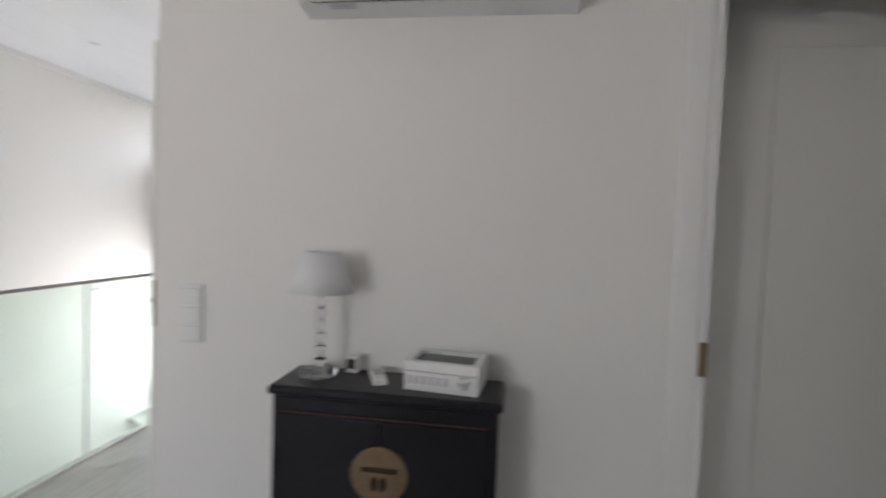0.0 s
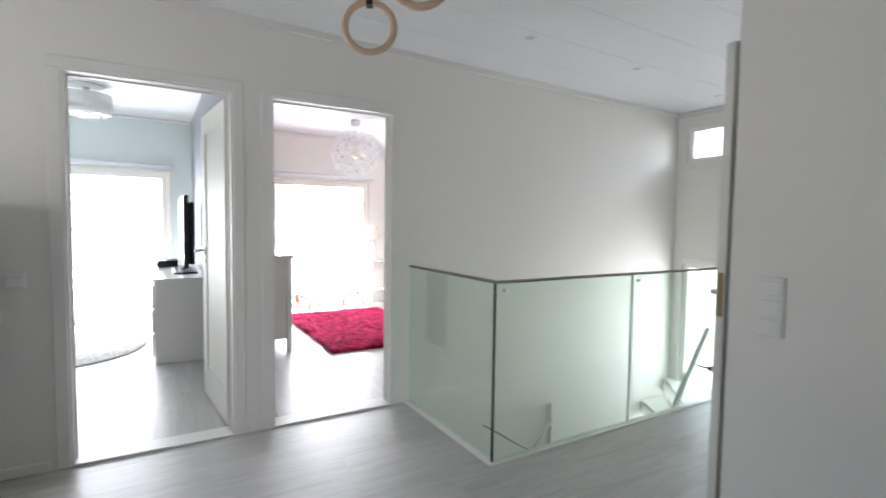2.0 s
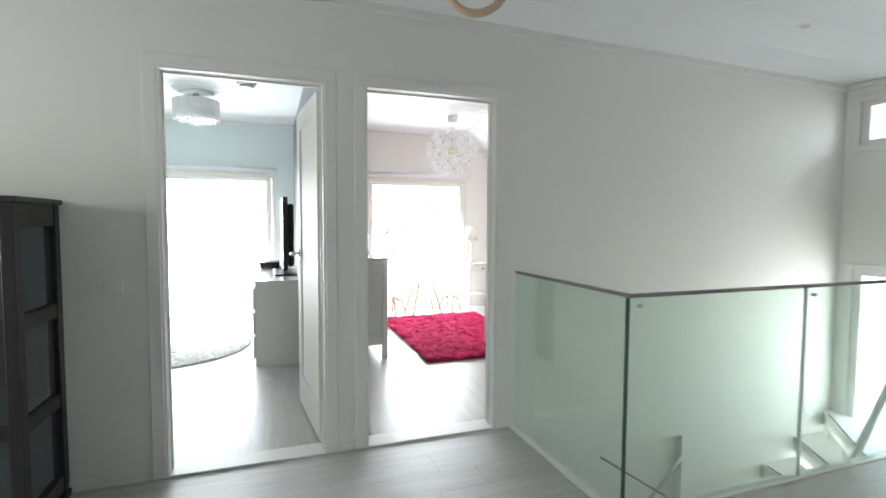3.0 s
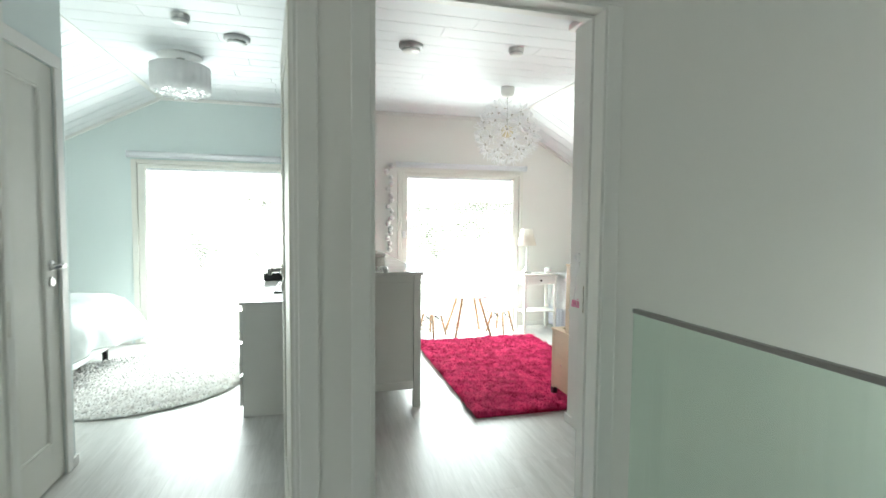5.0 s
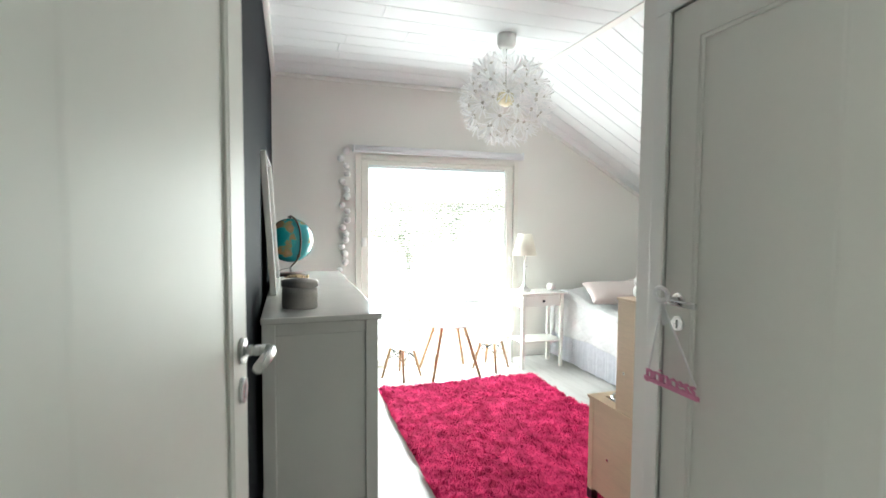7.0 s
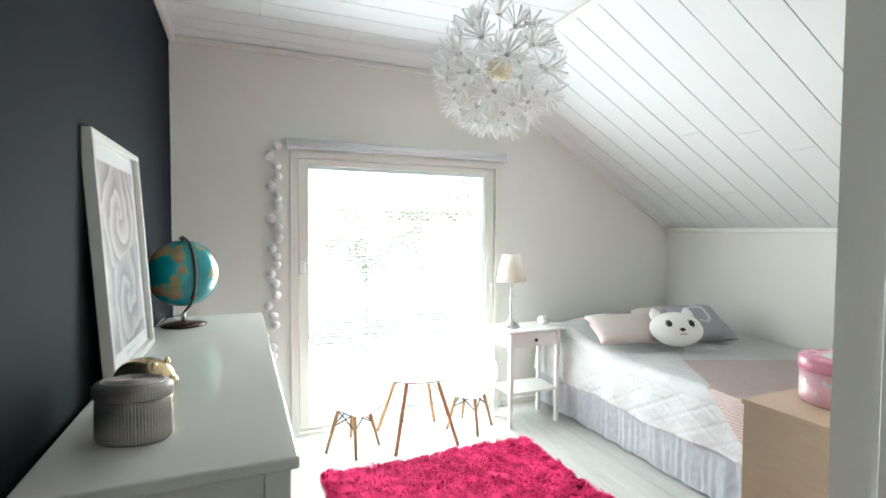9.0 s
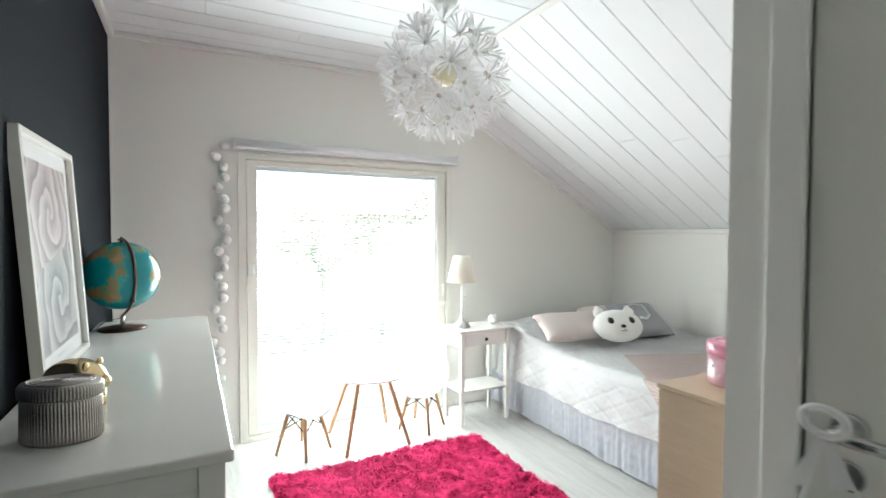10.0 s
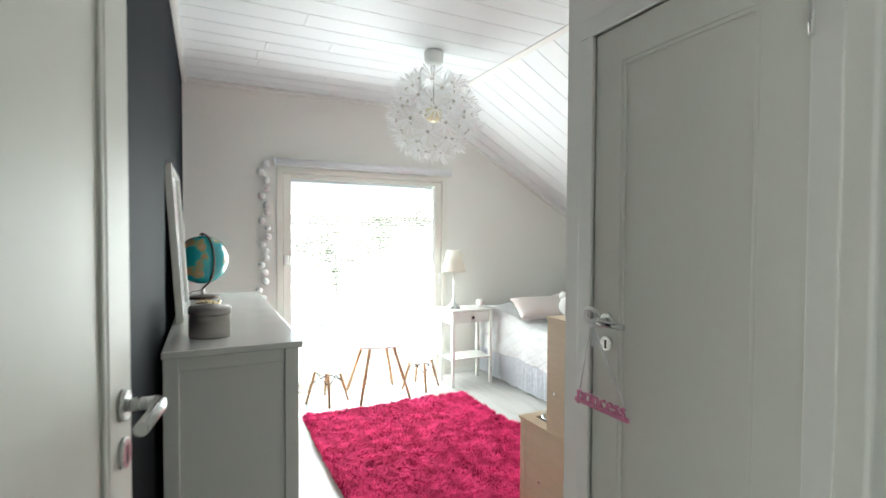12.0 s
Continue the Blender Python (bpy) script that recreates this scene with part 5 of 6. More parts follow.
for s in (-1, 1):
    blob(bm, (0.044, s * 0.024, 0.110), 0.006, 0.009, 0.012, 2)
    for xx in (-0.04, 0.04):
        cyl(bm, (xx, s * 0.028, 0.0), (xx, s * 0.026, 0.04), 0.013, 0.015, 12)
part("body", bm, GOLD, pg)


def string_lights():
    ob = thing("cotton_ball_string", (0, 0, 0), "string of white cotton balls hanging beside the window", "string light")
    rnd = random.Random(11)
    x = XW + 0.036
    pts = []
    z, k = 1.945, 0
    while z > 0.42:
        y = 1.135 + (0.024 if k % 3 == 0 else -0.026 if k % 3 == 1 else 0.016) * rnd.uniform(0.6, 1.2) - 0.02 * math.sin(z * 3)
        pts.append(Vector((x, y, z)))
        z -= rnd.uniform(0.052, 0.078)
        k += 1
    bm = B()
    tube(bm, [Vector((XW + 0.03, 1.20, 2.0))] + pts, 0.0014, 5)
    part("cord", bm, RIBBON, ob)
    me = None
    for p in pts:
        if me is None:
            bm = B()
            blob(bm, (0, 0, 0), 0.029, 0.029, 0.029, 3)
            me = mesh_of("cotton_ball", bm, COTTON)
        o = new("cotton_ball", me)
        o.parent = ob
        s = rnd.uniform(0.92, 1.06)
        o.matrix_basis = Matrix.Translation(p) @ Matrix.Diagonal((s, s, s, 1))


string_lights()


def dandelion_pendant():
    """Pendant of long stalks, each ending in a flower of narrow paper petals."""
    ob = thing("flower_pendant_lamp", (-6.40, 2.07, 2.152), "round white pendant lamp of paper flowers", "pendant lamp")
    bm = B()
    lathe(bm, [(0.0, 0.418), (0.060, 0.418), (0.064, 0.405), (0.062, 0.36), (0.050, 0.335), (0.012, 0.328), (0.0, 0.328)], n=30)
    part("ceiling_cup", bm, WHITEPL, ob, "white ceiling cup")
    bm = B()
    cyl(bm, (0, 0, 0.05), (0, 0, 0.335), 0.0035, 0.0035, 8)
    part("cord", bm, STEEL, ob)
    bm = B()
    lathe(bm, [(0.0, -0.05), (0.045, -0.035), (0.06, 0.0), (0.05, 0.04), (0.022, 0.06), (0.0, 0.06)], n=24)
    part("hub", bm, BULB, ob, "yellowish opal hub")
    rnd = random.Random(5)
    meshes = []
    for v in range(3):
        bm = B()
        cyl(bm, (0, 0, -0.215), (0, 0, 0), 0.0011, 0.0011, 5)
        np_ = 14
        for k in range(np_):
            a = 2 * math.pi * k / np_ + rnd.uniform(-0.14, 0.14)
            el = rnd.uniform(0.38, 0.92)
            ln = rnd.uniform(0.078, 0.108)
            d = Vector((math.cos(a), math.sin(a), 0))
            s = Vector((-math.sin(a), math.cos(a), 0)) * rnd.uniform(0.0036, 0.0050)
            up = Vector((0, 0, 1))
            p0 = d * 0.006
            p1 = p0 + (d * math.cos(el) + up * math.sin(el)) * ln * 0.55
            p2 = p1 + (d * math.cos(el - 0.16) + up * math.sin(el - 0.16)) * ln * 0.45
            t = (up * math.cos(el) - d * math.sin(el)) * 0.0022
            ring = [[bm.verts.new(p + o) for o in (-s * f, t * f, s * f)] for p, f in ((p0, 0.6), (p1, 1.0), (p2, 0.9))]
            for r0, r1 in zip(ring[:-1], ring[1:]):
                for i in range(3):
                    bm.faces.new((r0[i], r0[(i + 1) % 3], r1[(i + 1) % 3], r1[i]))
            bm.faces.new(ring[2])
        meshes.append(mesh_of("flower", bm, PAPERW))
    bm = B()
    lathe(bm, [(0.0, -0.007), (0.012, -0.004), (0.0135, 0.004), (0.0, 0.010)], n=10)
    heart = mesh_of("flower_centre", bm, CENTRE)
    N = 50
    for i in range(N):
        z = 1 - 2 * (i + 0.5) / N
        if z > 0.93:
            continue
        a = i * 2.399963 + rnd.uniform(-0.06, 0.06)
        r = math.sqrt(1 - z * z)
        d = Vector((r * math.cos(a), r * math.sin(a), z))
        R = rnd.uniform(0.232, 0.262)
        o = new("flower", meshes[i % 3])
        o.parent = ob
        o.matrix_basis = Matrix.Translation(d * R) @ d.to_track_quat("Z", "Y").to_matrix().to_4x4() @ pose(0, 0, 0, 0, 0, rnd.uniform(0, 90))
        c = new("flower_centre", heart)
        c.parent = o


dandelion_pendant()


def vent(x, y, z, label):
    ob = thing("ceiling_vent", (x, y, z), label, "vent", "round ceiling vents")
    bm = B()
    lathe(bm, [(0.088, 0.004), (0.088, -0.012), (0.070, -0.030), (0.055, -0.016), (0.055, 0.004)], n=32)
    part("collar", bm, GREYLIGHT if "grey" in label else WHITEPL, ob)
    bm = B()
    lathe(bm, [(0.0, -0.046), (0.055, -0.046), (0.064, -0.038), (0.05, -0.028), (0.0, -0.024)], n=32)
    part("disc", bm, WHITEPL, ob)
    bm = B()
    cyl(bm, (0, 0, -0.026), (0, 0, 0.004), 0.012, 0.012, 10)
    part("spindle", bm, STEEL, ob)


vent(-5.565, 0.99, ZC, "round white ceiling vent with a grey rim")
vent(-5.755, -0.204, ZC, "round white ceiling vent with a grey rim")
for x, y in ((-5.435, 1.745), (-5.449, -0.486)):
    sd = thing("smoke_alarm", (x, y, ZC), "round white smoke alarm on the ceiling", "smoke alarm", "smoke alarms")
    bm = B()
    lathe(bm, [(0.056, 0.0), (0.056, -0.022), (0.048, -0.026), (0.046, -0.042), (0.03, -0.050), (0.0, -0.050)], n=30)
    part("body", bm, WHITEPL, sd)
    bm = B()
    lathe(bm, [(0.0495, -0.0255), (0.0505, -0.030), (0.0485, -0.034)], n=30)
    part("grille", bm, GREYLIGHT, sd)


# child's table and chairs
def play_table():
    cx, cy, h, r = -7.43, 2.03, 0.468, 0.29
    ob = thing("childs_table", (cx, cy, 0), "small round white table on splayed beech legs", "table")
    bm = B()
    lathe(bm, [(0.0, h - 0.014), (r - 0.012, h - 0.014), (r, h - 0.004), (r - 0.003, h), (0.0, h)], n=48)
    part("tabletop", bm, SEATW, ob)
    for k in range(4):
        a = radians(45 + 90 * k)
        top, foot = Vector((0.135 * math.cos(a), 0.135 * math.sin(a), h - 0.013)), Vector((0.300 * math.cos(a), 0.300 * math.sin(a), 0))
        bm = B()
        cyl(bm, foot, top, 0.0115, 0.0155, 12)
        part("leg", bm, BEECH, ob, "round beech leg")
        bm = B()
        b = radians(45 + 90 * (k + 1))
        q = Vector((0.135 * math.cos(b), 0.135 * math.sin(b), h - 0.013))
        tube(bm, [top.lerp(foot, 0.28), (top + q) / 2 * 0.4 + Vector((0, 0, (h - 0.02) * 0.6)), q], 0.003, 6)
        part("brace", bm, WIRE, ob, "black wire brace")


def shell_chair(cx, cy, rz):
    ob = thing("childs_chair", (cx, cy, 0), "small white shell chair on beech legs with black wire braces", "chair", "chairs round the small table", rz=rz)
    h, w = 0.258, 0.155

    def fn(u, v):
        x = (u - 0.5) * 2
        if v < 0.55:
            t = v / 0.55
            y = 0.15 - 0.28 * t
            z = h + 0.018 + 0.045 * x * x * (0.4 + 0.6 * t) + (0.02 * (1 - t) ** 2 * -1)
            xx = x * w * (0.88 + 0.12 * math.sin(t * math.pi))
        else:
            t = (v - 0.55) / 0.45
            y = -0.13 - 0.035 * t - 0.03 * (1 - x * x) * math.sin(t * 2.2)
            z = h + 0.02 + 0.235 * t + 0.05 * x * x * (1 - t) - 0.045 * x * x * t * t
            xx = x * w * (1.0 - 0.10 * t - 0.2 * t ** 6)
        return Vector((xx, y, z))

    bm = B()
    surf(bm, fn, 18, 26)
    bmesh.ops.solidify(bm, geom=bm.faces[:], thickness=0.006)
    part("seat_shell", bm, SEATW, ob, "white moulded seat shell")
    feet = [Vector((sx * 0.120, sy * 0.118, 0)) for sx in (-1, 1) for sy in (-1, 1)]
    tops = [Vector((sx * 0.070, sy * 0.066, h - 0.002)) for sx in (-1, 1) for sy in (-1, 1)]
    for f, t in zip(feet, tops):
        bm = B()
        cyl(bm, f, t, 0.0095, 0.013, 12)
        part("leg", bm, BEECH, ob, "round beech leg")
    for i, j in ((0, 1), (2, 3), (0, 2), (1, 3)):
        bm = B()
        a, b = feet[i].lerp(tops[i], 0.62), tops[j]
        c, d = feet[j].lerp(tops[j], 0.62), tops[i]
        tube(bm, [a, b], 0.0038, 6)
        tube(bm, [c, d], 0.0038, 6)
        part("brace", bm, WIRE, ob, "black wire brace")


play_table()
shell_chair(-7.427, 1.598, -51)
shell_chair(-7.456, 2.44, 218)


def nightstand():
    x0, x1, y0, y1, h = -7.60, -7.295, 2.655, 3.135, 0.695
    ob = thing("nightstand", (0, 0, 0), "white bedside table with one drawer and a low shelf", "bedside table")
    part("top", boxes((x0, x1, y0, y1, h - 0.018, h), bev=0.004), WHITELACQ, ob)
    for xa in (x0 + 0.015, x1 - 0.05):
        for ya in (y0 + 0.03, y1 - 0.062):
            bm = B()
            q = 0.032
            lo = [bm.verts.new((xa + a * q * 0.8 + 0.003, ya + b * q * 0.8 + 0.003, 0)) for a, b in ((0, 0), (1, 0), (1, 1), (0, 1))]
            hi = [bm.verts.new((xa + a * q, ya + b * q, h - 0.018)) for a, b in ((0, 0), (1, 0), (1, 1), (0, 1))]
            bm.faces.new(lo)
            bm.faces.new(hi)
            for i in range(4):
                bm.faces.new((lo[i], lo[(i + 1) % 4], hi[(i + 1) % 4], hi[i]))
            part("leg", bm, WHITELACQ, ob)
    part("side_panel", boxes((x0 + 0.047, x1 - 0.05, y0 + 0.034, y0 + 0.05, h - 0.13, h - 0.018)), WHITELACQ, ob)
    part("side_panel", boxes((x0 + 0.047, x1 - 0.05, y1 - 0.05, y1 - 0.034, h - 0.13, h - 0.018)), WHITELACQ, ob)
    part("back_panel", boxes((x0 + 0.02, x0 + 0.035, y0 + 0.062, y1 - 0.062, h - 0.13, h - 0.018)), WHITELACQ, ob)
    dr = part("drawer", boxes((x1 - 0.045, x1 - 0.022, y0 + 0.066, y1 - 0.066, h - 0.122, h - 0.026), bev=0.003), WHITELACQ, ob)
    bm = B()
    blob(bm, (x1 - 0.012, (y0 + y1) / 2, h - 0.075), 0.012, 0.014, 0.014, 2)
    part("knob", bm, HANDLE_DARK, dr, "dark metal knob")
    part("shelf", boxes((x0 + 0.02, x1 - 0.022, y0 + 0.034, y1 - 0.034, 0.235, 0.253), bev=0.002), WHITELACQ, ob)


nightstand()
lp = thing("table_lamp", (-7.45, 2.765, 0.695), "small table lamp with a steel foot and white fabric shade", "lamp")
bm = B()
lathe(bm, [(0.0, 0.0), (0.062, 0.0), (0.064, 0.012), (0.050, 0.030), (0.022, 0.048), (0.010, 0.075), (0.006, 0.10), (0.005, 0.34), (0.0, 0.34)], n=32)
part("stand", bm, STEEL, lp, "brushed steel stand")
bm = B()
lathe(bm, [(0.110, 0.338), (0.111, 0.338), (0.062, 0.535), (0.061, 0.535), (0.109, 0.340)], n=60)
for v in bm.verts:
    a = math.atan2(v.co.y, v.co.x)
    v.co.xy *= 1 + 0.008 * math.cos(a * 30)
part("shade", bm, SHADE, lp, "cream pleated shade")
bm = B()
cyl(bm, (0.02, 0.012, 0.30), (0.02, 0.012, 0.36), 0.002, 0.002, 6)
blob(bm, (0.02, 0.012, 0.235), 0.006, 0.006, 0.009, 2)
part("pull_cord", bm, STEEL, lp)
ow2 = thing("money_box", (-7.46, 3.045, 0.695), "small white money box with red dots", "money box")
bm = B()
blob(bm, (0, 0, 0.034), 0.045, 0.032, 0.034, 3)
blob(bm, (0.012, -0.020, 0.066), 0.010, 0.008, 0.012, 2)
blob(bm, (0.012, 0.020, 0.066), 0.010, 0.008, 0.012, 2)
part("body", bm, WHITEPL, ow2)
for yy, zz in ((-0.014, 0.042), (0.014, 0.046), (0.0, 0.024), (0.022, 0.03)):
    bm = B()
    blob(bm, (0.0415, yy, zz), 0.004, 0.005, 0.005, 2)
    part("dot", bm, PINKTIN_D, ow2)


def bed():
    x0, x1, y0, y1, h = -7.70, -5.72, 3.175, 4.585, 0.585
    ob = thing("bed", (0, 0, 0), "bed with a white quilted cover and a gathered pale grey skirt", "bed")
    part("mattress", boxes((x0 + 0.01, x1 - 0.02, y0 + 0.03, y1 - 0.01, 0.20, h - 0.035), bev=0.03), DUVET, ob)
    part("base", boxes((x0 + 0.02, x1 - 0.03, y0 + 0.05, y1 - 0.02, 0.08, 0.199), bev=0.01), SKIRT, ob)
    for xx in (x0 + 0.1, x1 - 0.16):
        for yy in (y0 + 0.1, y1 - 0.16):
            part("leg", boxes((xx, xx + 0.05, yy, yy + 0.05, 0, 0.08)), BLACKBROWN, ob)
    # quilted cover: over the top and down the side and the foot
    hem = 0.285

    def top_z(x, y, quilt=1.0):
        s = (x - x0)
        pil = 0.15 * math.exp(-((s - 0.26) / 0.36) ** 2) * (0.85 + 0.15 * math.sin(y * 9))
        z = h + pil + 0.006 * noise.noise(Vector((x * 3.1, y * 3.3, 0)))
        u, v = (x * 0.5 + y * 0.866) / 0.11, (x * 0.5 - y * 0.866) / 0.11
        for q in (u, v, x / 0.11):
            f = abs(q - round(q))
            z -= 0.0026 * quilt * math.exp(-(f / 0.08) ** 2)
        return z + quilt * (0.0025 * noise.noise(Vector((x * 14, y * 14, 3))) + 0.004 * abs(noise.noise(Vector((x * 34 + y * 12, y * 30, 8)))))

    def fn(u, v):
        # v: from the wall across the top and down the long side
        x = x0 + 0.012 + u * (x1 - x0 + 0.0)
        L = (y1 - y0 - 0.01) + (h - hem)
        s = v * L
        edge = y1 - y0 - 0.01
        if s < edge - 0.05:
            y = y1 - 0.01 - s
            z = top_z(x, y)
        elif s < edge + 0.05:
            t = (s - edge + 0.05) / 0.10
            y = y0 + 0.05 - 0.05 * math.sin(t * math.pi / 2) - 0.012 * t
            z = top_z(x, y0 + 0.05) - 0.055 * (1 - math.cos(t * math.pi / 2))
        else:
            t = (s - edge - 0.05) / (h - hem - 0.05)
            zt = top_z(x, y0 + 0.05)
            y = y0 - 0.012 - 0.030 * t - 0.010 * math.sin(x * 21) * t + 0.008 * noise.noise(Vector((x * 7, t * 3, 1)))
            z = zt - 0.055 - (zt - 0.055 - hem - 0.012 * math.sin(x * 7)) * t
            w = (x / 0.16 - round(x / 0.16), (z + x * 0.6) / 0.11, (z - x * 0.6) / 0.11)
            for q in (w[1], w[2]):
                f = abs(q - round(q))
                y += 0.003 * math.exp(-(f / 0.08) ** 2)
            y += 0.004 * abs(noise.noise(Vector((x * 34, z * 30, 8))))
        return Vector((x, y, z))

    bm = B()
    surf(bm, fn, 300, 230)
    bmesh.ops.solidify(bm, geom=bm.faces[:], thickness=0.008)
    part("cover", bm, COVER, ob, "white quilted bedspread")

    def foot(u, v):
        y = y0 - 0.02 + u * (y1 - y0)
        z = h - 0.02 - (h - 0.02 - hem) * v
        return Vector((x1 + 0.012 + 0.02 * v + 0.008 * math.sin(y * 19) * v, y, z))

    bm = B()
    surf(bm, foot, 60, 16)
    bmesh.ops.solidify(bm, geom=bm.faces[:], thickness=0.008)
    part("cover_end", bm, COVER, ob, "white quilted bedspread end")

    def skirt(u, v):
        L = (x1 - x0)
        x = x0 + 0.015 + u * (L - 0.04)
        z = 0.34 - v * 0.318 + 0.010 * noise.noise(Vector((x * 6, 0, 3))) * v
        y = y0 + 0.010 + (0.010 * noise.noise(Vector((x * 13, z * 1.2, 2))) + 0.008 * noise.noise(Vector((x * 31, z * 2.5, 7)))) * (0.35 + v) + 0.004 * noise.noise(Vector((x * 40, z * 30, 5)))
        return Vector((x, y, z))

    bm = B()
    surf(bm, skirt, 330, 22)
    bmesh.ops.solidify(bm, geom=bm.faces[:], thickness=0.003)
    part("skirt", bm, SKIRT, ob, "gathered pale lilac-grey linen skirt")

    def skirt_end(u, v):
        y = y0 + 0.02 + u * (y1 - y0 - 0.05)
        return Vector((x1 - 0.006 + 0.013 * math.sin(y * 62) * (0.25 + v), y, 0.34 - v * 0.318))

    bm = B()
    surf(bm, skirt_end, 160, 8)
    bmesh.ops.solidify(bm, geom=bm.faces[:], thickness=0.003)
    part("skirt_end", bm, SKIRT, ob, "gathered pale lilac-grey linen skirt")
    return top_z


bed_z = bed()


def cushion(name, w, h, t, material, label, m, seam=True):
    ob = thing(name, (0, 0, 0), label, "cushion", "cushions on the bed")
    ob.matrix_world = m

    def fn(s):
        def g(u, v):
            x, y = (u - 0.5) * 2, (v - 0.5) * 2
            e = max(0.0, (1 - abs(x) ** 3.0)) ** 0.5 * max(0.0, (1 - abs(y) ** 3.0)) ** 0.5
            px, py = x * w / 2 * (1 - 0.07 * (1 - y * y) * abs(x)), y * h / 2 * (1 - 0.07 * (1 - x * x) * abs(y))
            return Vector((px, py, s * (t / 2 * e + 0.002) + 0.006 * noise.noise(Vector((px * 9, py * 9, s)))))
        return g

    bm = B()
    surf(bm, fn(1), 26, 20)
    surf(bm, fn(-1), 26, 20)
    bmesh.ops.remove_doubles(bm, verts=bm.verts[:], dist=0.0055)
    part("body", bm, material, ob)
    return ob


cushion("cushion", 0.58, 0.29, 0.11, BLUSH, "blush pink cushion leaning against the pillows", pose(-7.00, 3.45, 0.722, 30, 0, 82))
gc = cushion("cushion", 0.40, 0.38, 0.14, GREYCUSH, "grey cushion with a pale letter", pose(-6.96, 4.08, 0.725, 30, 0, 76))
bm = B()
tube(bm, [(-0.10, 0.085, 0.060), (-0.03, 0.095, 0.072), (0.05, 0.085, 0.072), (0.045, 0.02, 0.079), (0.04, -0.04, 0.078), (0.0, -0.075, 0.074), (-0.05, -0.055, 0.073)], 0.011, 8)
part("letter", bm, LETTER, gc, "pale embroidered letter")
cushion("cushion", 0.45, 0.36, 0.13, BLUSH, "blush pink cushion lying behind the others", pose(-7.16, 3.99, 0.712, 20, 0, 85))
bc = thing("bear_cushion", (0, 0, 0), "white plush cushion shaped like a bear's head", "cushion", "cushions on the bed")
bc.matrix_world = pose(-6.79, 3.67, 0.742, 55, 0, 72)
bm = B()
blob(bm, (0, 0, 0), 0.185, 0.122, 0.072, 4)
for v in bm.verts:
    v.co.z += 0.006 * noise.noise(v.co * 16)
for x in (-0.115, 0.115):
    blob(bm, (x, 0.105, -0.008), 0.042, 0.046, 0.022, 3)
    blob(bm, (x * 1.02, 0.128, -0.008), 0.026, 0.034, 0.017, 2)
part("body", bm, PLUSH, bc)
for x in (-0.078, 0.078):
    bm = B()
    blob(bm, (x, 0.012, 0.062), 0.026, 0.030, 0.006, 2)
    part("eye_patch", bm, GREYCUSH, bc)
    bm = B()
    blob(bm, (x, 0.010, 0.068), 0.021, 0.023, 0.005, 2)
    part("eye", bm, BLACK, bc)
bm = B()
blob(bm, (0, -0.035, 0.0735), 0.020, 0.013, 0.006, 2)
part("nose", bm, BLACK, bc)
bm = B()
tube(bm, [(-0.022, -0.064, 0.069), (-0.010, -0.072, 0.0695), (0, -0.060, 0.073), (0.010, -0.072, 0.0695), (0.022, -0.064, 0.069)], 0.0022, 6)
part("mouth", bm, BLACK, bc)


def throw():
    """One knitted sheet: its corner lies on the bed, its near edge runs over the side and hangs down."""
    ob = thing("knitted_throw", (0, 0, 0), "blush pink knitted throw with a ribbed edge over the bed's foot", "blanket")
    xa, xb, edge = -6.58, -5.70, 3.150

    def reach(x):
        return 3.50 - 0.68 * (x + 6.58) if x < -6.05 else 3.14 - 1.05 * (x + 6.05)

    def spot(x, c, lift):
        """The place of the cloth at length c across: on the bed beyond its edge, hanging before it."""
        top = bed_z(x, max(c, 3.23), 0.0) + lift + 0.006 * abs(noise.noise(Vector((x * 5, c * 5, 9))))
        t = edge + 0.05 - c
        if t <= 0:
            return Vector((x, c, top))
        k = min(t, 0.08) / 0.08
        y = edge + 0.05 - 0.062 * math.sin(k * math.pi / 2) - lift - max(0.0, t - 0.08) * 0.10 + 0.004 * math.sin(x * 33)
        return Vector((x, y - 0.016, top - 0.05 * (1 - math.cos(k * math.pi / 2)) - max(0.0, t - 0.08)))

    def fn(u, v):
        x = xa + u * (xb - xa)
        near = max(2.90, reach(x) + 0.012 * noise.noise(Vector((x * 6, 1, 2))))
        far = min(4.42, 3.52 + (x - xa) * 2.5)
        return spot(x, near + (far - near) * v, 0.012)

    bm = B()
    surf(bm, fn, 90, 120)
    bmesh.ops.solidify(bm, geom=bm.faces[:], thickness=0.006)
    part("blanket", bm, BLUSHKNIT, ob)
    c = 3.19
    while c > 2.92:
        x0 = max(xa, -6.05 + (3.14 - c) / 1.05 if c < 3.14 else -6.58 + (3.50 - c) / 0.68)
        if x0 < xb - 0.05:
            bm = B()
            tube(bm, [spot(x0 + 0.01 + (xb - x0 - 0.01) * i / 14, c, 0.0140) for i in range(15)], 0.0028, 6)
            part("rib", bm, BLUSHPALE, ob, "pale knitted rib")
        c -= 0.0145


throw()


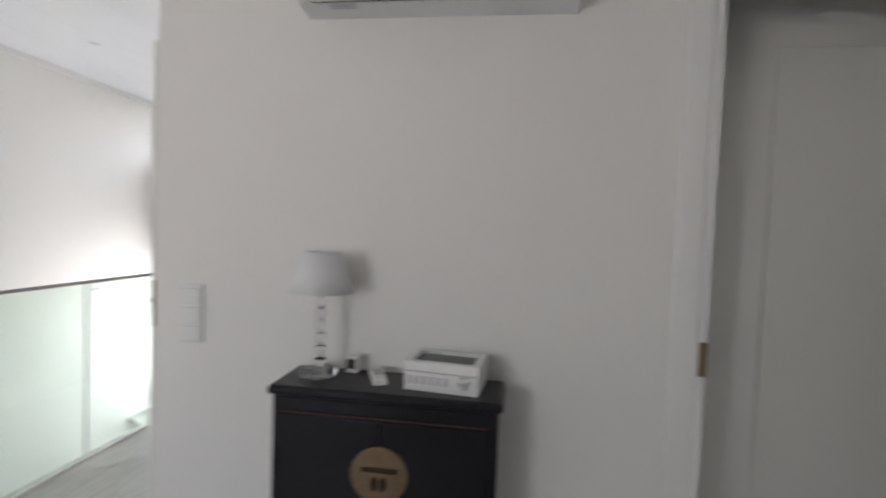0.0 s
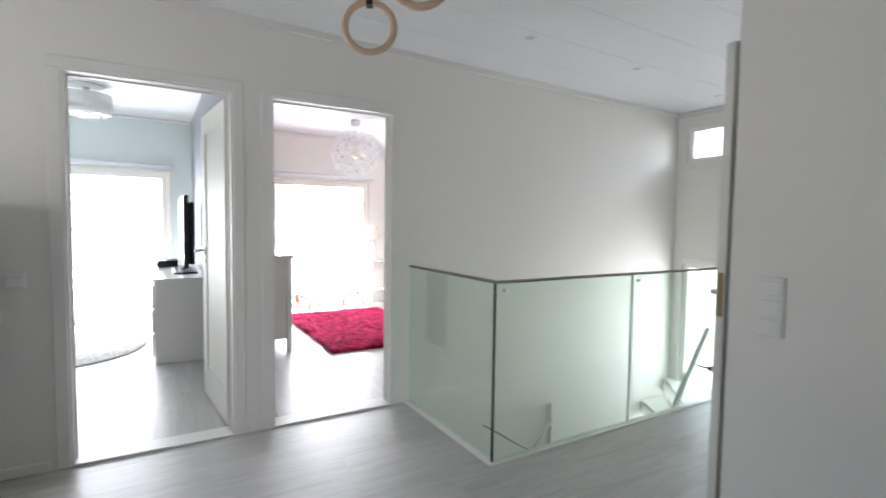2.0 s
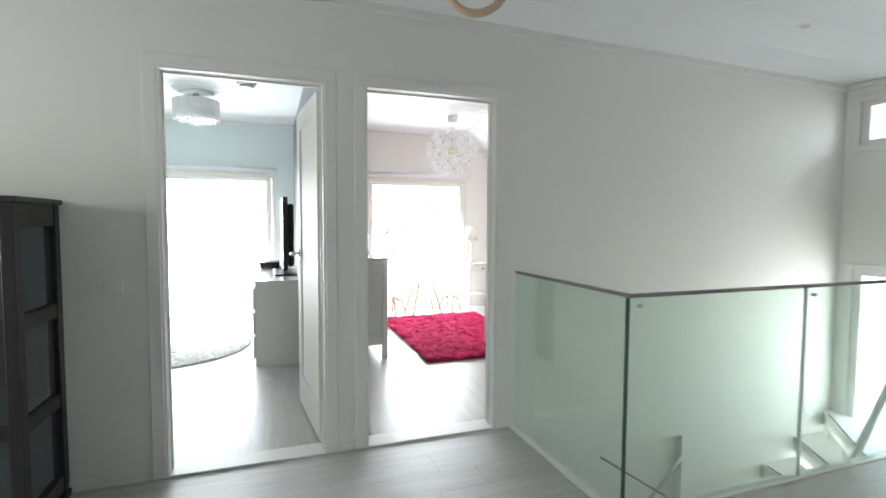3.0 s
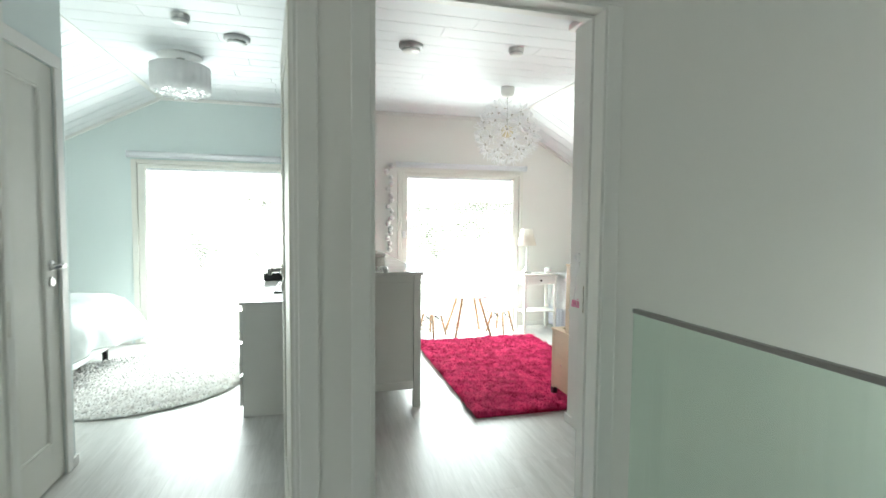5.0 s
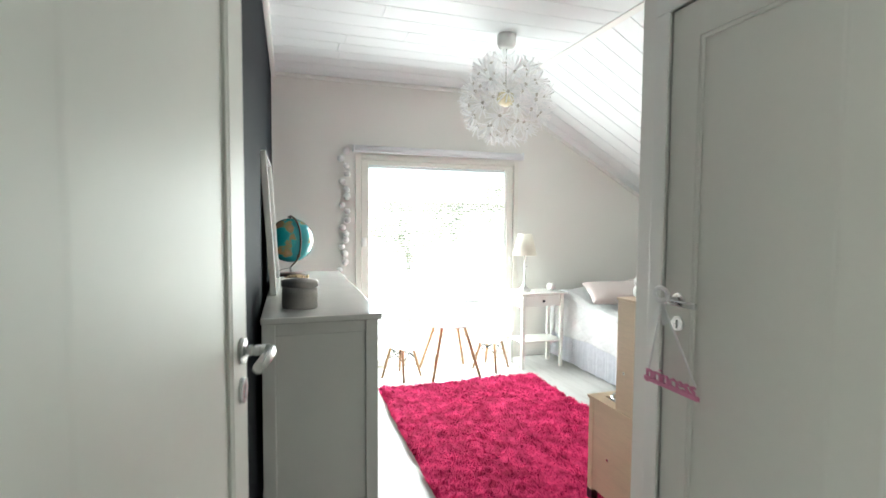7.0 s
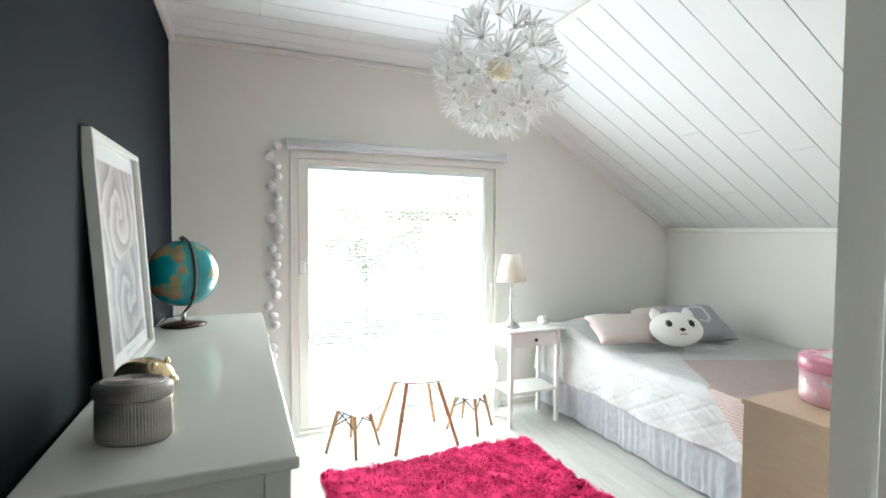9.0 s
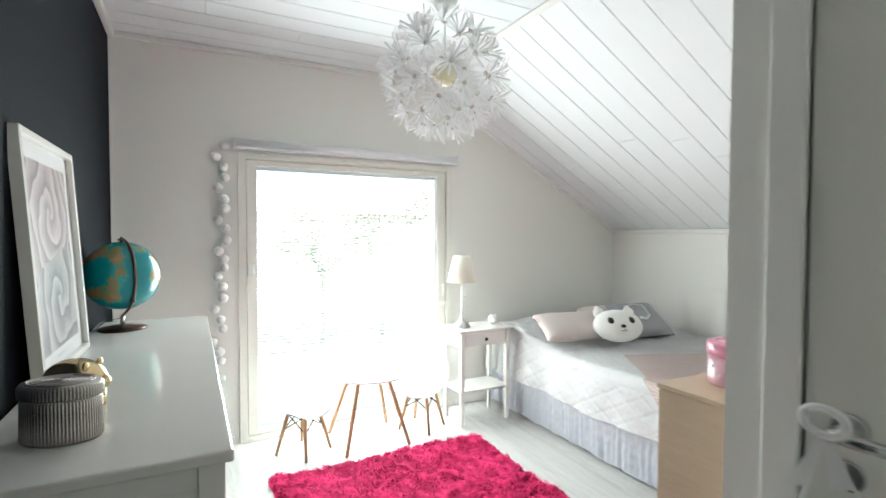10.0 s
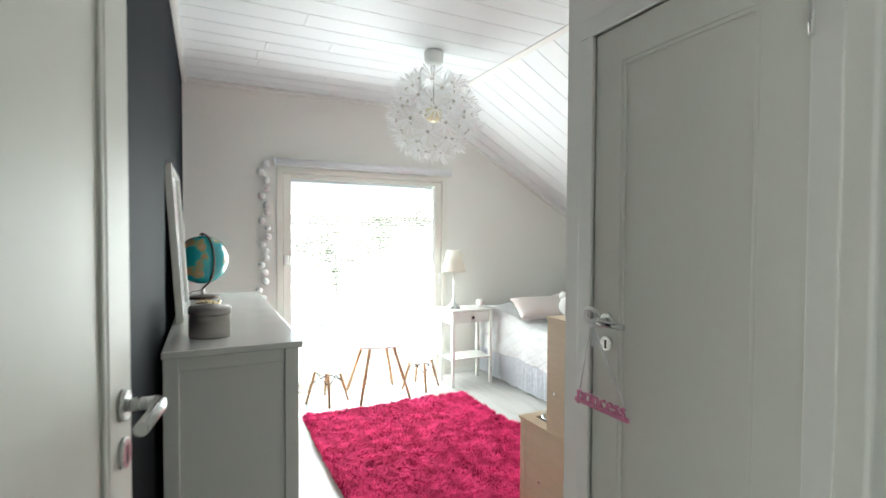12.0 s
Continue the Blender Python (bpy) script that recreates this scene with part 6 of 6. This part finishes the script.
def play_kitchen():
    y0, y1, xb, xf, xu, hc, hu = 2.022, 2.742, CX - 0.016, -5.32, -5.125, 0.53, 1.018
    ob = thing("play_kitchen", (0, 0, 0), "birch plywood play kitchen with a small metal sink", "toy kitchen")
    t = 0.012
    part("side_panel", boxes((xf + 0.012, xb, y0 + 0.001, y0 + t, 0.10, hc - 0.014), bev=0.001), BIRCH, ob)
    part("side_panel", boxes((xf + 0.012, xb, y1 - t, y1 - 0.001, 0.10, hc - 0.014), bev=0.001), BIRCH, ob)
    part("upper_side", boxes((xu, xb, y0 + 0.001, y0 + t, hc + 0.001, hu - 0.013), bev=0.001), BIRCH, ob)
    part("upper_side", boxes((xu, xb, y1 - t, y1 - 0.001, hc + 0.001, hu - 0.013), bev=0.001), BIRCH, ob)
    part("upper_top", boxes((xu - 0.004, xb, y0 - 0.003, y1 + 0.003, hu - 0.012, hu), bev=0.002), BIRCH, ob)
    part("upper_shelf", boxes((xu + 0.006, xb, y0 + t, y1 - t, 0.76, 0.772)), BIRCH, ob)
    part("upper_back", boxes((xb - 0.008, xb - 0.001, y0 + t, y1 - t, hc, hu - 0.012)), BIRCH, ob)
    part("counter", boxes((xf, xb, y0 - 0.006, y0 + 0.05, hc - 0.013, hc), (xf, xb, y0 + 0.31, y1 + 0.006, hc - 0.013, hc), (xf, xf + 0.05, y0 + 0.05, y0 + 0.31, hc - 0.013, hc), (xu - 0.03, xb, y0 + 0.05, y0 + 0.31, hc - 0.013, hc)), BIRCH, ob, "birch worktop")
    part("front_panel", boxes((xf + 0.014, xf + 0.024, y0 + 0.38, y1 - 0.02, 0.13, hc - 0.02), bev=0.002), WHITEPL, ob)
    part("front_panel", boxes((xf + 0.014, xf + 0.024, y0 + 0.03, y0 + 0.375, 0.13, hc - 0.02), bev=0.002), WHITEPL, ob)
    part("bottom", boxes((xf + 0.03, xb, y0 + t, y1 - t, 0.115, 0.127)), BIRCH, ob)
    bm = B()
    lathe(bm, [(0.105, 0.003), (0.118, 0.003), (0.118, 0.0005), (0.105, -0.001), (0.098, -0.07), (0.0, -0.075)], at=(-5.218, y0 + 0.18, hc), n=32, sx=0.72, sy=1.0)
    part("sink", bm, STEEL, ob, "round steel sink")
    for ya in (y0 - 0.001, y1 - 0.034):
        for xa in (xf + 0.006, xb - 0.04):
            lg = part("leg", boxes((xa, xa + 0.034, ya, ya + 0.034, 0.085, hc - 0.0135), bev=0.002), BIRCH, ob, "birch leg with a grey sock")
            part("leg_foot", boxes((xa - 0.001, xa + 0.035, ya - 0.001, ya + 0.035, 0.0, 0.084), bev=0.002), HANDLE_DARK, lg, "dark grey leg end")
    for xx, zz in ((xf + 0.15, 0.28), (xu + 0.05, 0.70)):
        bm = B()
        cyl(bm, (xx, y0 + 0.001, zz), (xx, y0 - 0.002, zz), 0.006, 0.006, 10)
        part("screw", bm, STEEL, ob)


play_kitchen()
tin = thing("round_tin", (-5.02, 2.205, 1.018), "round pink tin box with white spots and a darker lid", "tin")
bm = B()
lathe(bm, [(0.0, 0.0), (0.080, 0.0), (0.082, 0.004), (0.082, 0.074), (0.0, 0.074)], n=40)
tb = part("body", bm, PINKTIN, tin)
bm = B()
lathe(bm, [(0.082, 0.0745), (0.085, 0.0745), (0.085, 0.100), (0.080, 0.104), (0.0, 0.104)], n=40)
tl = part("lid", bm, PINKTIN_D, tin, "deep pink lid")
rnd = random.Random(2)
for k in range(26):
    a, zz, r = k * 2.4, rnd.uniform(0.012, 0.064), rnd.uniform(0.003, 0.006)
    bm = B()
    d = Vector((math.cos(a), math.sin(a), 0))
    cyl(bm, d * 0.0815 + Vector((0, 0, zz)), d * 0.0832 + Vector((0, 0, zz)), r, r, 10)
    part("spot", bm, WHITEPL, tb)
bm = B()
cyl(bm, (0, 0, 0.1035), (0, 0, 0.1048), 0.040, 0.040, 24)
part("lid_spot", bm, WHITEPL, tl)

# hanging sign on the closet lever
sign = thing("hanging_sign", (0, 0, 0), "pink cut-out word sign on a white ribbon", "sign")
hx, hy, hz = -4.680, CY - 0.056, 1.078
bm = B()
for s, e in ((-0.035, (-4.755, hy + 0.01, 0.832)), (0.02, (-4.545, hy + 0.005, 0.832))):
    tube(bm, [(hx + 0.01, hy + 0.004, hz + 0.012), (hx + s * 0.3, hy - 0.006, hz - 0.02), e], 0.0030, 6)
part("ribbon", bm, RIBBON, sign, "white satin ribbon")
bm = B()
for a0, rr, tilt in ((0.0, 0.030, 0.3), (2.4, 0.024, -0.5)):
    pts = [Vector((hx - 0.004 + rr * math.cos(a0 + a) * 1.1, hy - 0.012, hz + 0.022 + rr * 0.8 * math.sin(a0 + a))) for a in (2 * math.pi * i / 16 for i in range(17))]
    tube(bm, pts, 0.005, 6)
for e in ((hx - 0.062, hy - 0.016, hz - 0.085), (hx + 0.008, hy - 0.018, hz - 0.060)):
    vs = [bm.verts.new(v) for v in ((hx - 0.004, hy - 0.012, hz + 0.012), (hx + 0.006, hy - 0.012, hz + 0.008), (e[0] + 0.034, e[1], e[2] - 0.004), (e[0], e[1], e[2] - 0.022))]
    bm.faces.new(vs)
bmesh.ops.solidify(bm, geom=[f for f in bm.faces if len(f.verts) == 4 and f.calc_area() > 0.0008], thickness=0.0012)
part("bow", bm, RIBBON, sign, "white ribbon bow")
part("bar", boxes((-4.765, -4.530, hy - 0.003, hy + 0.008, 0.790, 0.804), bev=0.002), PINKTAG, sign)
txt = bpy.data.curves.new("word", "FONT")
txt.body, txt.size, txt.extrude, txt.align_x = "princess", 0.066, 0.004, "CENTER"
tmp = new("word_curve", txt)
me = bpy.data.meshes.new_from_object(tmp.evaluated_get(bpy.context.evaluated_depsgraph_get()))
bpy.data.objects.remove(tmp)
me.materials.clear()
me.materials.append(PINKTAG)
wd = new("word", me)
wd.parent = sign
wd.matrix_basis = pose(-4.647, hy - 0.001, 0.802, 90, 0, 0)
tagged(wd, "pink cut-out letters")


# ---- room with the round rug ----
def round_rug(cx, cy, R):
    ob = thing("round_rug", (cx, cy, 0), "round cream wool rug with chunky loops", "rug")
    bm = B()
    lathe(bm, [(0.0, 0.002), (R - 0.015, 0.002), (R - 0.006, 0.012), (0.0, 0.014)], n=64)
    part("backing", bm, WOOLW, ob)
    rng = np.random.default_rng(9)
    n = 4200
    rad = R * np.sqrt(rng.uniform(0, 1, n)) * 0.985
    th = rng.uniform(0, 2 * math.pi, n)
    oct_ = np.array([(1, 0, 0), (-1, 0, 0), (0, 1, 0), (0, -1, 0), (0, 0, 1), (0.6, 0.6, 0.5), (-0.6, 0.6, 0.5), (-0.6, -0.6, 0.5), (0.6, -0.6, 0.5)], float)
    faces = [(0, 5, 8), (5, 2, 6), (6, 1, 7), (7, 3, 8), (4, 5, 6), (4, 6, 7), (4, 7, 8), (4, 8, 5), (0, 2, 5), (1, 6, 2), (1, 3, 7), (0, 8, 3)]
    V = np.empty((n, 9, 3))
    ang = rng.normal(0.2, 0.4, n)
    a, b, c = rng.uniform(0.020, 0.034, n), rng.uniform(0.009, 0.012, n), rng.uniform(0.011, 0.017, n)
    lx, ly = oct_[None, :, 0] * a[:, None], oct_[None, :, 1] * b[:, None]
    V[:, :, 0] = (rad * np.cos(th))[:, None] + lx * np.cos(ang)[:, None] - ly * np.sin(ang)[:, None]
    V[:, :, 1] = (rad * np.sin(th))[:, None] + lx * np.sin(ang)[:, None] + ly * np.cos(ang)[:, None]
    V[:, :, 2] = 0.012 + oct_[None, :, 2] * c[:, None]
    F = (np.arange(n)[:, None, None] * 9 + np.array(faces)[None]).reshape(-1, 3).tolist()
    me = bpy.data.meshes.new("wool")
    me.from_pydata(V.reshape(-1, 3).tolist(), [], F)
    me.materials.append(WOOLW)
    p = new("wool", me)
    p.parent = ob
    tagged(p, "cream and beige wool loops", kind="stuff")


round_rug(-6.42, -1.05, 0.83)


def bed_a():
    x0, x1, y0, y1, h = -7.17, -5.35, -3.0, -1.43, 0.60
    ob = thing("bed", (0, 0, 0), "bed with a white duvet hanging over its edge", "bed")
    part("base", boxes((x0, x1, y0, y1, 0.17, 0.34), bev=0.02), DUVET, ob)
    part("mattress", boxes((x0 + 0.005, x1, y0, y1 - 0.005, 0.342, h - 0.05), bev=0.03), DUVET, ob)
    for xx in (x0 + 0.08, x1 - 0.12):
        for yy in (y0 + 0.08, y1 - 0.13):
            bm = B()
            cyl(bm, (xx, yy, 0), (xx, yy, 0.17), 0.024, 0.024, 14)
            part("leg", bm, HANDLE_DARK, ob, "dark metal leg")

    def fn(u, v):
        # v: across the top, over the long edge and down; u: along the bed, bulging over its end
        x = x0 - 0.06 + u * (x1 - x0 + 0.06)
        endf = max(0.0, 1 - u * 14)
        L = (y1 - y0) + 0.40
        s = v * L
        edge = y1 - y0
        wob = 0.022 * noise.noise(Vector((x * 3.5, s * 3.5, 4))) + 0.010 * noise.noise(Vector((x * 10, s * 8, 1)))
        if s < edge:
            y, z = y0 + s, h + 0.035 + wob - 0.05 * max(0, (s - edge + 0.12) / 0.12) ** 2
        else:
            t = (s - edge) / 0.40
            y = y1 + 0.03 + 0.055 * math.sin(t * 2.2) + 0.03 * math.sin(x * 13) * t + wob * 0.8 + 0.17 * t * math.exp(-((x - x0) / 0.28) ** 2)
            z = h - 0.015 - 0.34 * t - 0.035 * math.sin(x * 4.3) * t
        z -= 0.30 * endf * endf
        x -= 0.03 * endf
        return Vector((x, y, z))

    bm = B()
    surf(bm, fn, 110, 90)
    bmesh.ops.solidify(bm, geom=bm.faces[:], thickness=0.02)
    part("duvet", bm, DUVET, ob, "rumpled white duvet")


bed_a()


def malm(x0, x1, y0, y1, h):
    ob = thing("chest_of_drawers", (0, 0, 0), "plain white chest of drawers under the television", "chest of drawers")
    part("body", boxes((x0, x1, y0 + 0.016, y1, 0.0, h - 0.018), bev=0.002), WHITELACQ, ob)
    part("top", boxes((x0 - 0.002, x1 + 0.002, y0 - 0.004, y1, h - 0.0175, h), bev=0.002), WHITELACQ, ob)
    for k in range(3):
        z0 = 0.075 + k * (h - 0.11) / 3
        part("drawer", boxes((x0 + 0.003, x1 - 0.003, y0 - 0.004, y0 + 0.014, z0, z0 + (h - 0.11) / 3 - 0.022), bev=0.002), WHITELACQ, ob)


malm(-7.02, -5.43, -0.168, YA - 0.016, 0.768)
tv = thing("television", (0, 0, 0), "black flat television seen from its edge on the chest", "television")
tv.matrix_world = pose(-6.22, 0.115, 0.768, 0, 0, 0)
part("screen", boxes((-0.50, 0.50, -0.018, 0.030, 0.065, 0.765), bev=0.006), BLACK, tv, "black screen")
part("rear_bulge", boxes((-0.46, 0.46, 0.0305, 0.085, 0.09, 0.70), bev=0.02), BLACK, tv)
part("neck", boxes((-0.05, 0.05, -0.01, 0.03, 0.012, 0.11), bev=0.004), BLACK, tv)
part("foot", boxes((-0.30, 0.40, -0.09, 0.11, 0.0, 0.012), bev=0.004), BLACK, tv)
part("foot_edge", boxes((-0.30, 0.40, -0.105, -0.0905, 0.0, 0.016), bev=0.004), STEEL, tv, "silver edge of the foot")
sbx = thing("media_box", (-6.72, -0.02, 0.768), "black media box beside the television", "media box")
part("case", boxes((-0.16, 0.16, -0.11, 0.10, 0.006, 0.075), bev=0.006), BLACK, sbx)
part("feet", boxes((-0.14, -0.11, -0.09, -0.06, 0, 0.0065), (0.11, 0.14, -0.09, -0.06, 0, 0.0065), (-0.14, -0.11, 0.05, 0.08, 0, 0.0065), (0.11, 0.14, 0.05, 0.08, 0, 0.0065)), BLACK, sbx)


def drum_lamp():
    ob = thing("drum_ceiling_lamp", (-6.28, -0.688, ZC), "white pleated drum ceiling lamp with crystal drops", "ceiling lamp")
    bm = B()
    lathe(bm, [(0.0, 0.0), (0.155, 0.0), (0.16, -0.008), (0.145, -0.016), (0.06, -0.020), (0.0, -0.022)], n=48)
    part("ceiling_plate", bm, WHITEPL, ob)
    bm = B()
    cyl(bm, (0, 0, -0.02), (0, 0, -0.10), 0.03, 0.03, 14)
    part("stem", bm, STEEL, ob)
    bm = B()
    n = 132
    lathe(bm, [(0.208, -0.085), (0.211, -0.085), (0.211, -0.275), (0.208, -0.275), (0.207, -0.10)], n=n)
    for v in bm.verts:
        a = math.atan2(v.co.y, v.co.x)
        v.co.xy *= 1 + 0.010 * math.cos(a * 22) + 0.004 * math.cos(a * 66)
    part("shade", bm, SHADE_W, ob, "white pleated organza drum")
    bm = B()
    lathe(bm, [(0.0, -0.252), (0.204, -0.252), (0.204, -0.256), (0.0, -0.256)], n=40)
    part("diffuser", bm, SHADE_W, ob)
    rnd = random.Random(4)
    bm = B()
    blob(bm, (0, 0, 0), 0.014, 0.014, 0.014, 2)
    me = mesh_of("crystal", bm, CRYSTAL)
    for k in range(40):
        r, a = 0.18 * math.sqrt(rnd.random()), rnd.uniform(0, 6.28)
        o = new("crystal", me)
        o.parent = ob
        o.matrix_basis = pose(r * math.cos(a), r * math.sin(a), -0.282 - rnd.uniform(0, 0.04) * (1.2 - r / 0.18))


drum_lamp()

# ---- outside ----
struct("ground", [(-6000, 6000, -6000, 6000, -3.6, -3.2)], LAWN, "pale gravel yard round the house", "ground")


def far_house(name, at, rz, w, d, h, roof, label):
    ob = thing(name, at, label, "house", rz=rz)
    part("wall", boxes((-w / 2, w / 2, 0, d, 0, h)), RENDERW, ob)
    bm = B()
    vs = [bm.verts.new(v) for v in ((-w / 2 - 0.4, -0.5, h), (w / 2 + 0.4, -0.5, h), (w / 2 + 0.4, d / 2, h + d * 0.28), (-w / 2 - 0.4, d / 2, h + d * 0.28), (-w / 2 - 0.4, d + 0.5, h), (w / 2 + 0.4, d + 0.5, h))]
    for q in ((0, 1, 2, 3), (3, 2, 5, 4), (0, 4, 5, 1), (0, 3, 4), (1, 5, 2)):
        bm.faces.new([vs[i] for i in q])
    part("roof", bm, roof, ob)
    for k in range(int(w // 2.6)):
        x = -w / 2 + 1.6 + k * 2.6
        for z in (0.9, 3.6):
            if z + 1.4 < h:
                wi = part("window", boxes((x - 0.55, x + 0.55, -0.04, 0.0, z, z + 1.3)), TRIM, ob)
                part("pane", boxes((x - 0.47, x + 0.47, -0.05, -0.041, z + 0.08, z + 1.22)), WASHEDPANE, wi)


# first house is an added bright backdrop that hides the dark horizon strip
far_house("house", (-34, 4, -3.2), 90, 30, 8, 5.8, ROOFGREY, "added white house with a pale grey roof, a bright backdrop hiding the horizon")
far_house("house", (-2, 22, -3.2), 0, 14, 8, 5.4, ROOFRED, "white rendered house with a red tiled roof")


def tree(x, y, h, seed, n=3800):
    ob = thing("tree", (x, y, -3.2), "leafy garden tree with an uneven crown", "tree", "garden trees")
    rnd = random.Random(seed)
    bm = B()
    cyl(bm, (0, 0, 0), (0.1, 0, h * 0.45), 0.09, 0.06, 10)
    tips = []
    for k in range(9):
        a, e = rnd.uniform(0, 6.28), rnd.uniform(0.5, 1.2)
        s = Vector((0.08, 0, h * rnd.uniform(0.3, 0.46)))
        t = s + Vector((math.cos(a) * math.cos(e), math.sin(a) * math.cos(e), math.sin(e))) * h * rnd.uniform(0.25, 0.45)
        cyl(bm, s, t, 0.035, 0.012, 7)
        tips += [s.lerp(t, f) for f in (0.55, 0.8, 1.0)]
    part("trunk", bm, BARK, ob)
    rng = np.random.default_rng(seed)
    T = np.array([list(t) for t in tips])[rng.integers(0, len(tips), n)]
    P = T + rng.normal(0, 0.05 * h, (n, 3)) * np.array([1, 1, 0.8])
    s = rng.uniform(0.03, 0.065, n)[:, None]
    u = rng.normal(0, 1, (n, 3))
    u /= np.linalg.norm(u, axis=1)[:, None]
    w = np.cross(u, rng.normal(0, 1, (n, 3)))
    w /= np.linalg.norm(w, axis=1)[:, None]
    V = np.stack([P - u * s, P + w * s * 0.5, P + u * s, P - w * s * 0.5], 1)
    me = bpy.data.meshes.new("crown")
    me.from_pydata(V.reshape(-1, 3).tolist(), [], (np.arange(n)[:, None] * 4 + np.arange(4)).tolist())
    me.materials.append(LEAF)
    c = new("crown", me)
    c.parent = ob


tree(-25, 8.6, 8.7, 21)
tree(-25, 5.9, 6.5, 22)
tree(-25, -4.4, 5.8, 23, 1100)
tree(-27, -2.3, 7.8, 24, 1300)


# ---- floor planks, last ----
floor = thing("floor", (0, 0, 0), "pale grey wood-grain laminate floor", "floor")
floor["kind"] = "structure"
plank_cache = {}


def plank(length, width):
    key = (round(length, 3), round(width, 3))
    if key not in plank_cache:
        bm = B()
        l, w, c = key[0] / 2, key[1] / 2, 0.0005
        lo = [bm.verts.new(p) for p in ((-l, -w, -0.008), (l, -w, -0.008), (l, w, -0.008), (-l, w, -0.008))]
        mi = [bm.verts.new(p) for p in ((-l, -w, -0.0006), (l, -w, -0.0006), (l, w, -0.0006), (-l, w, -0.0006))]
        hi = [bm.verts.new(p) for p in ((-l + c, -w + c, 0), (l - c, -w + c, 0), (l - c, w - c, 0), (-l + c, w - c, 0))]
        bm.faces.new(hi)
        for a, b in ((lo, mi), (mi, hi)):
            for i in range(4):
                bm.faces.new((a[i], a[(i + 1) % 4], b[(i + 1) % 4], b[i]))
        plank_cache[key] = mesh_of("plank", bm, FLOOR)
    return plank_cache[key]


def lay(x0, x1, y0, y1, along_x, seed, L=1.29, W=0.193, g=0.0003):
    rnd = random.Random(seed)
    a0, a1, b0, b1 = (x0, x1, y0, y1) if along_x else (y0, y1, x0, x1)
    b = b0
    while b < b1 - 0.005:
        be = min(b + W, b1)
        a = a0 - rnd.uniform(0.05, L - 0.1)
        while a < a1 - 0.005:
            ae = min(a + L, a1)
            s = max(a, a0)
            if ae - s > 0.01:
                o = new("plank", plank(ae - s - g, be - b - g))
                o.parent = floor
                ca, cb = (s + ae) / 2, (b + be) / 2
                o.matrix_basis = pose(ca, cb, 0) if along_x else pose(cb, ca, 0, 0, 0, 90)
            a += L
        b = be


lay(XW, XD, YB, KB, True, 1)
lay(XW, XD, KA, YA, True, 2)
lay(XH, -2.505, -2.4, 1.40, False, 3)
lay(-2.505, -1.45, -2.4, 4.47, False, 4)
lay(-1.45, 2.40, -2.4, 1.70, False, 5)
lay(0.30, 2.40, 1.70, 2.14, False, 6)
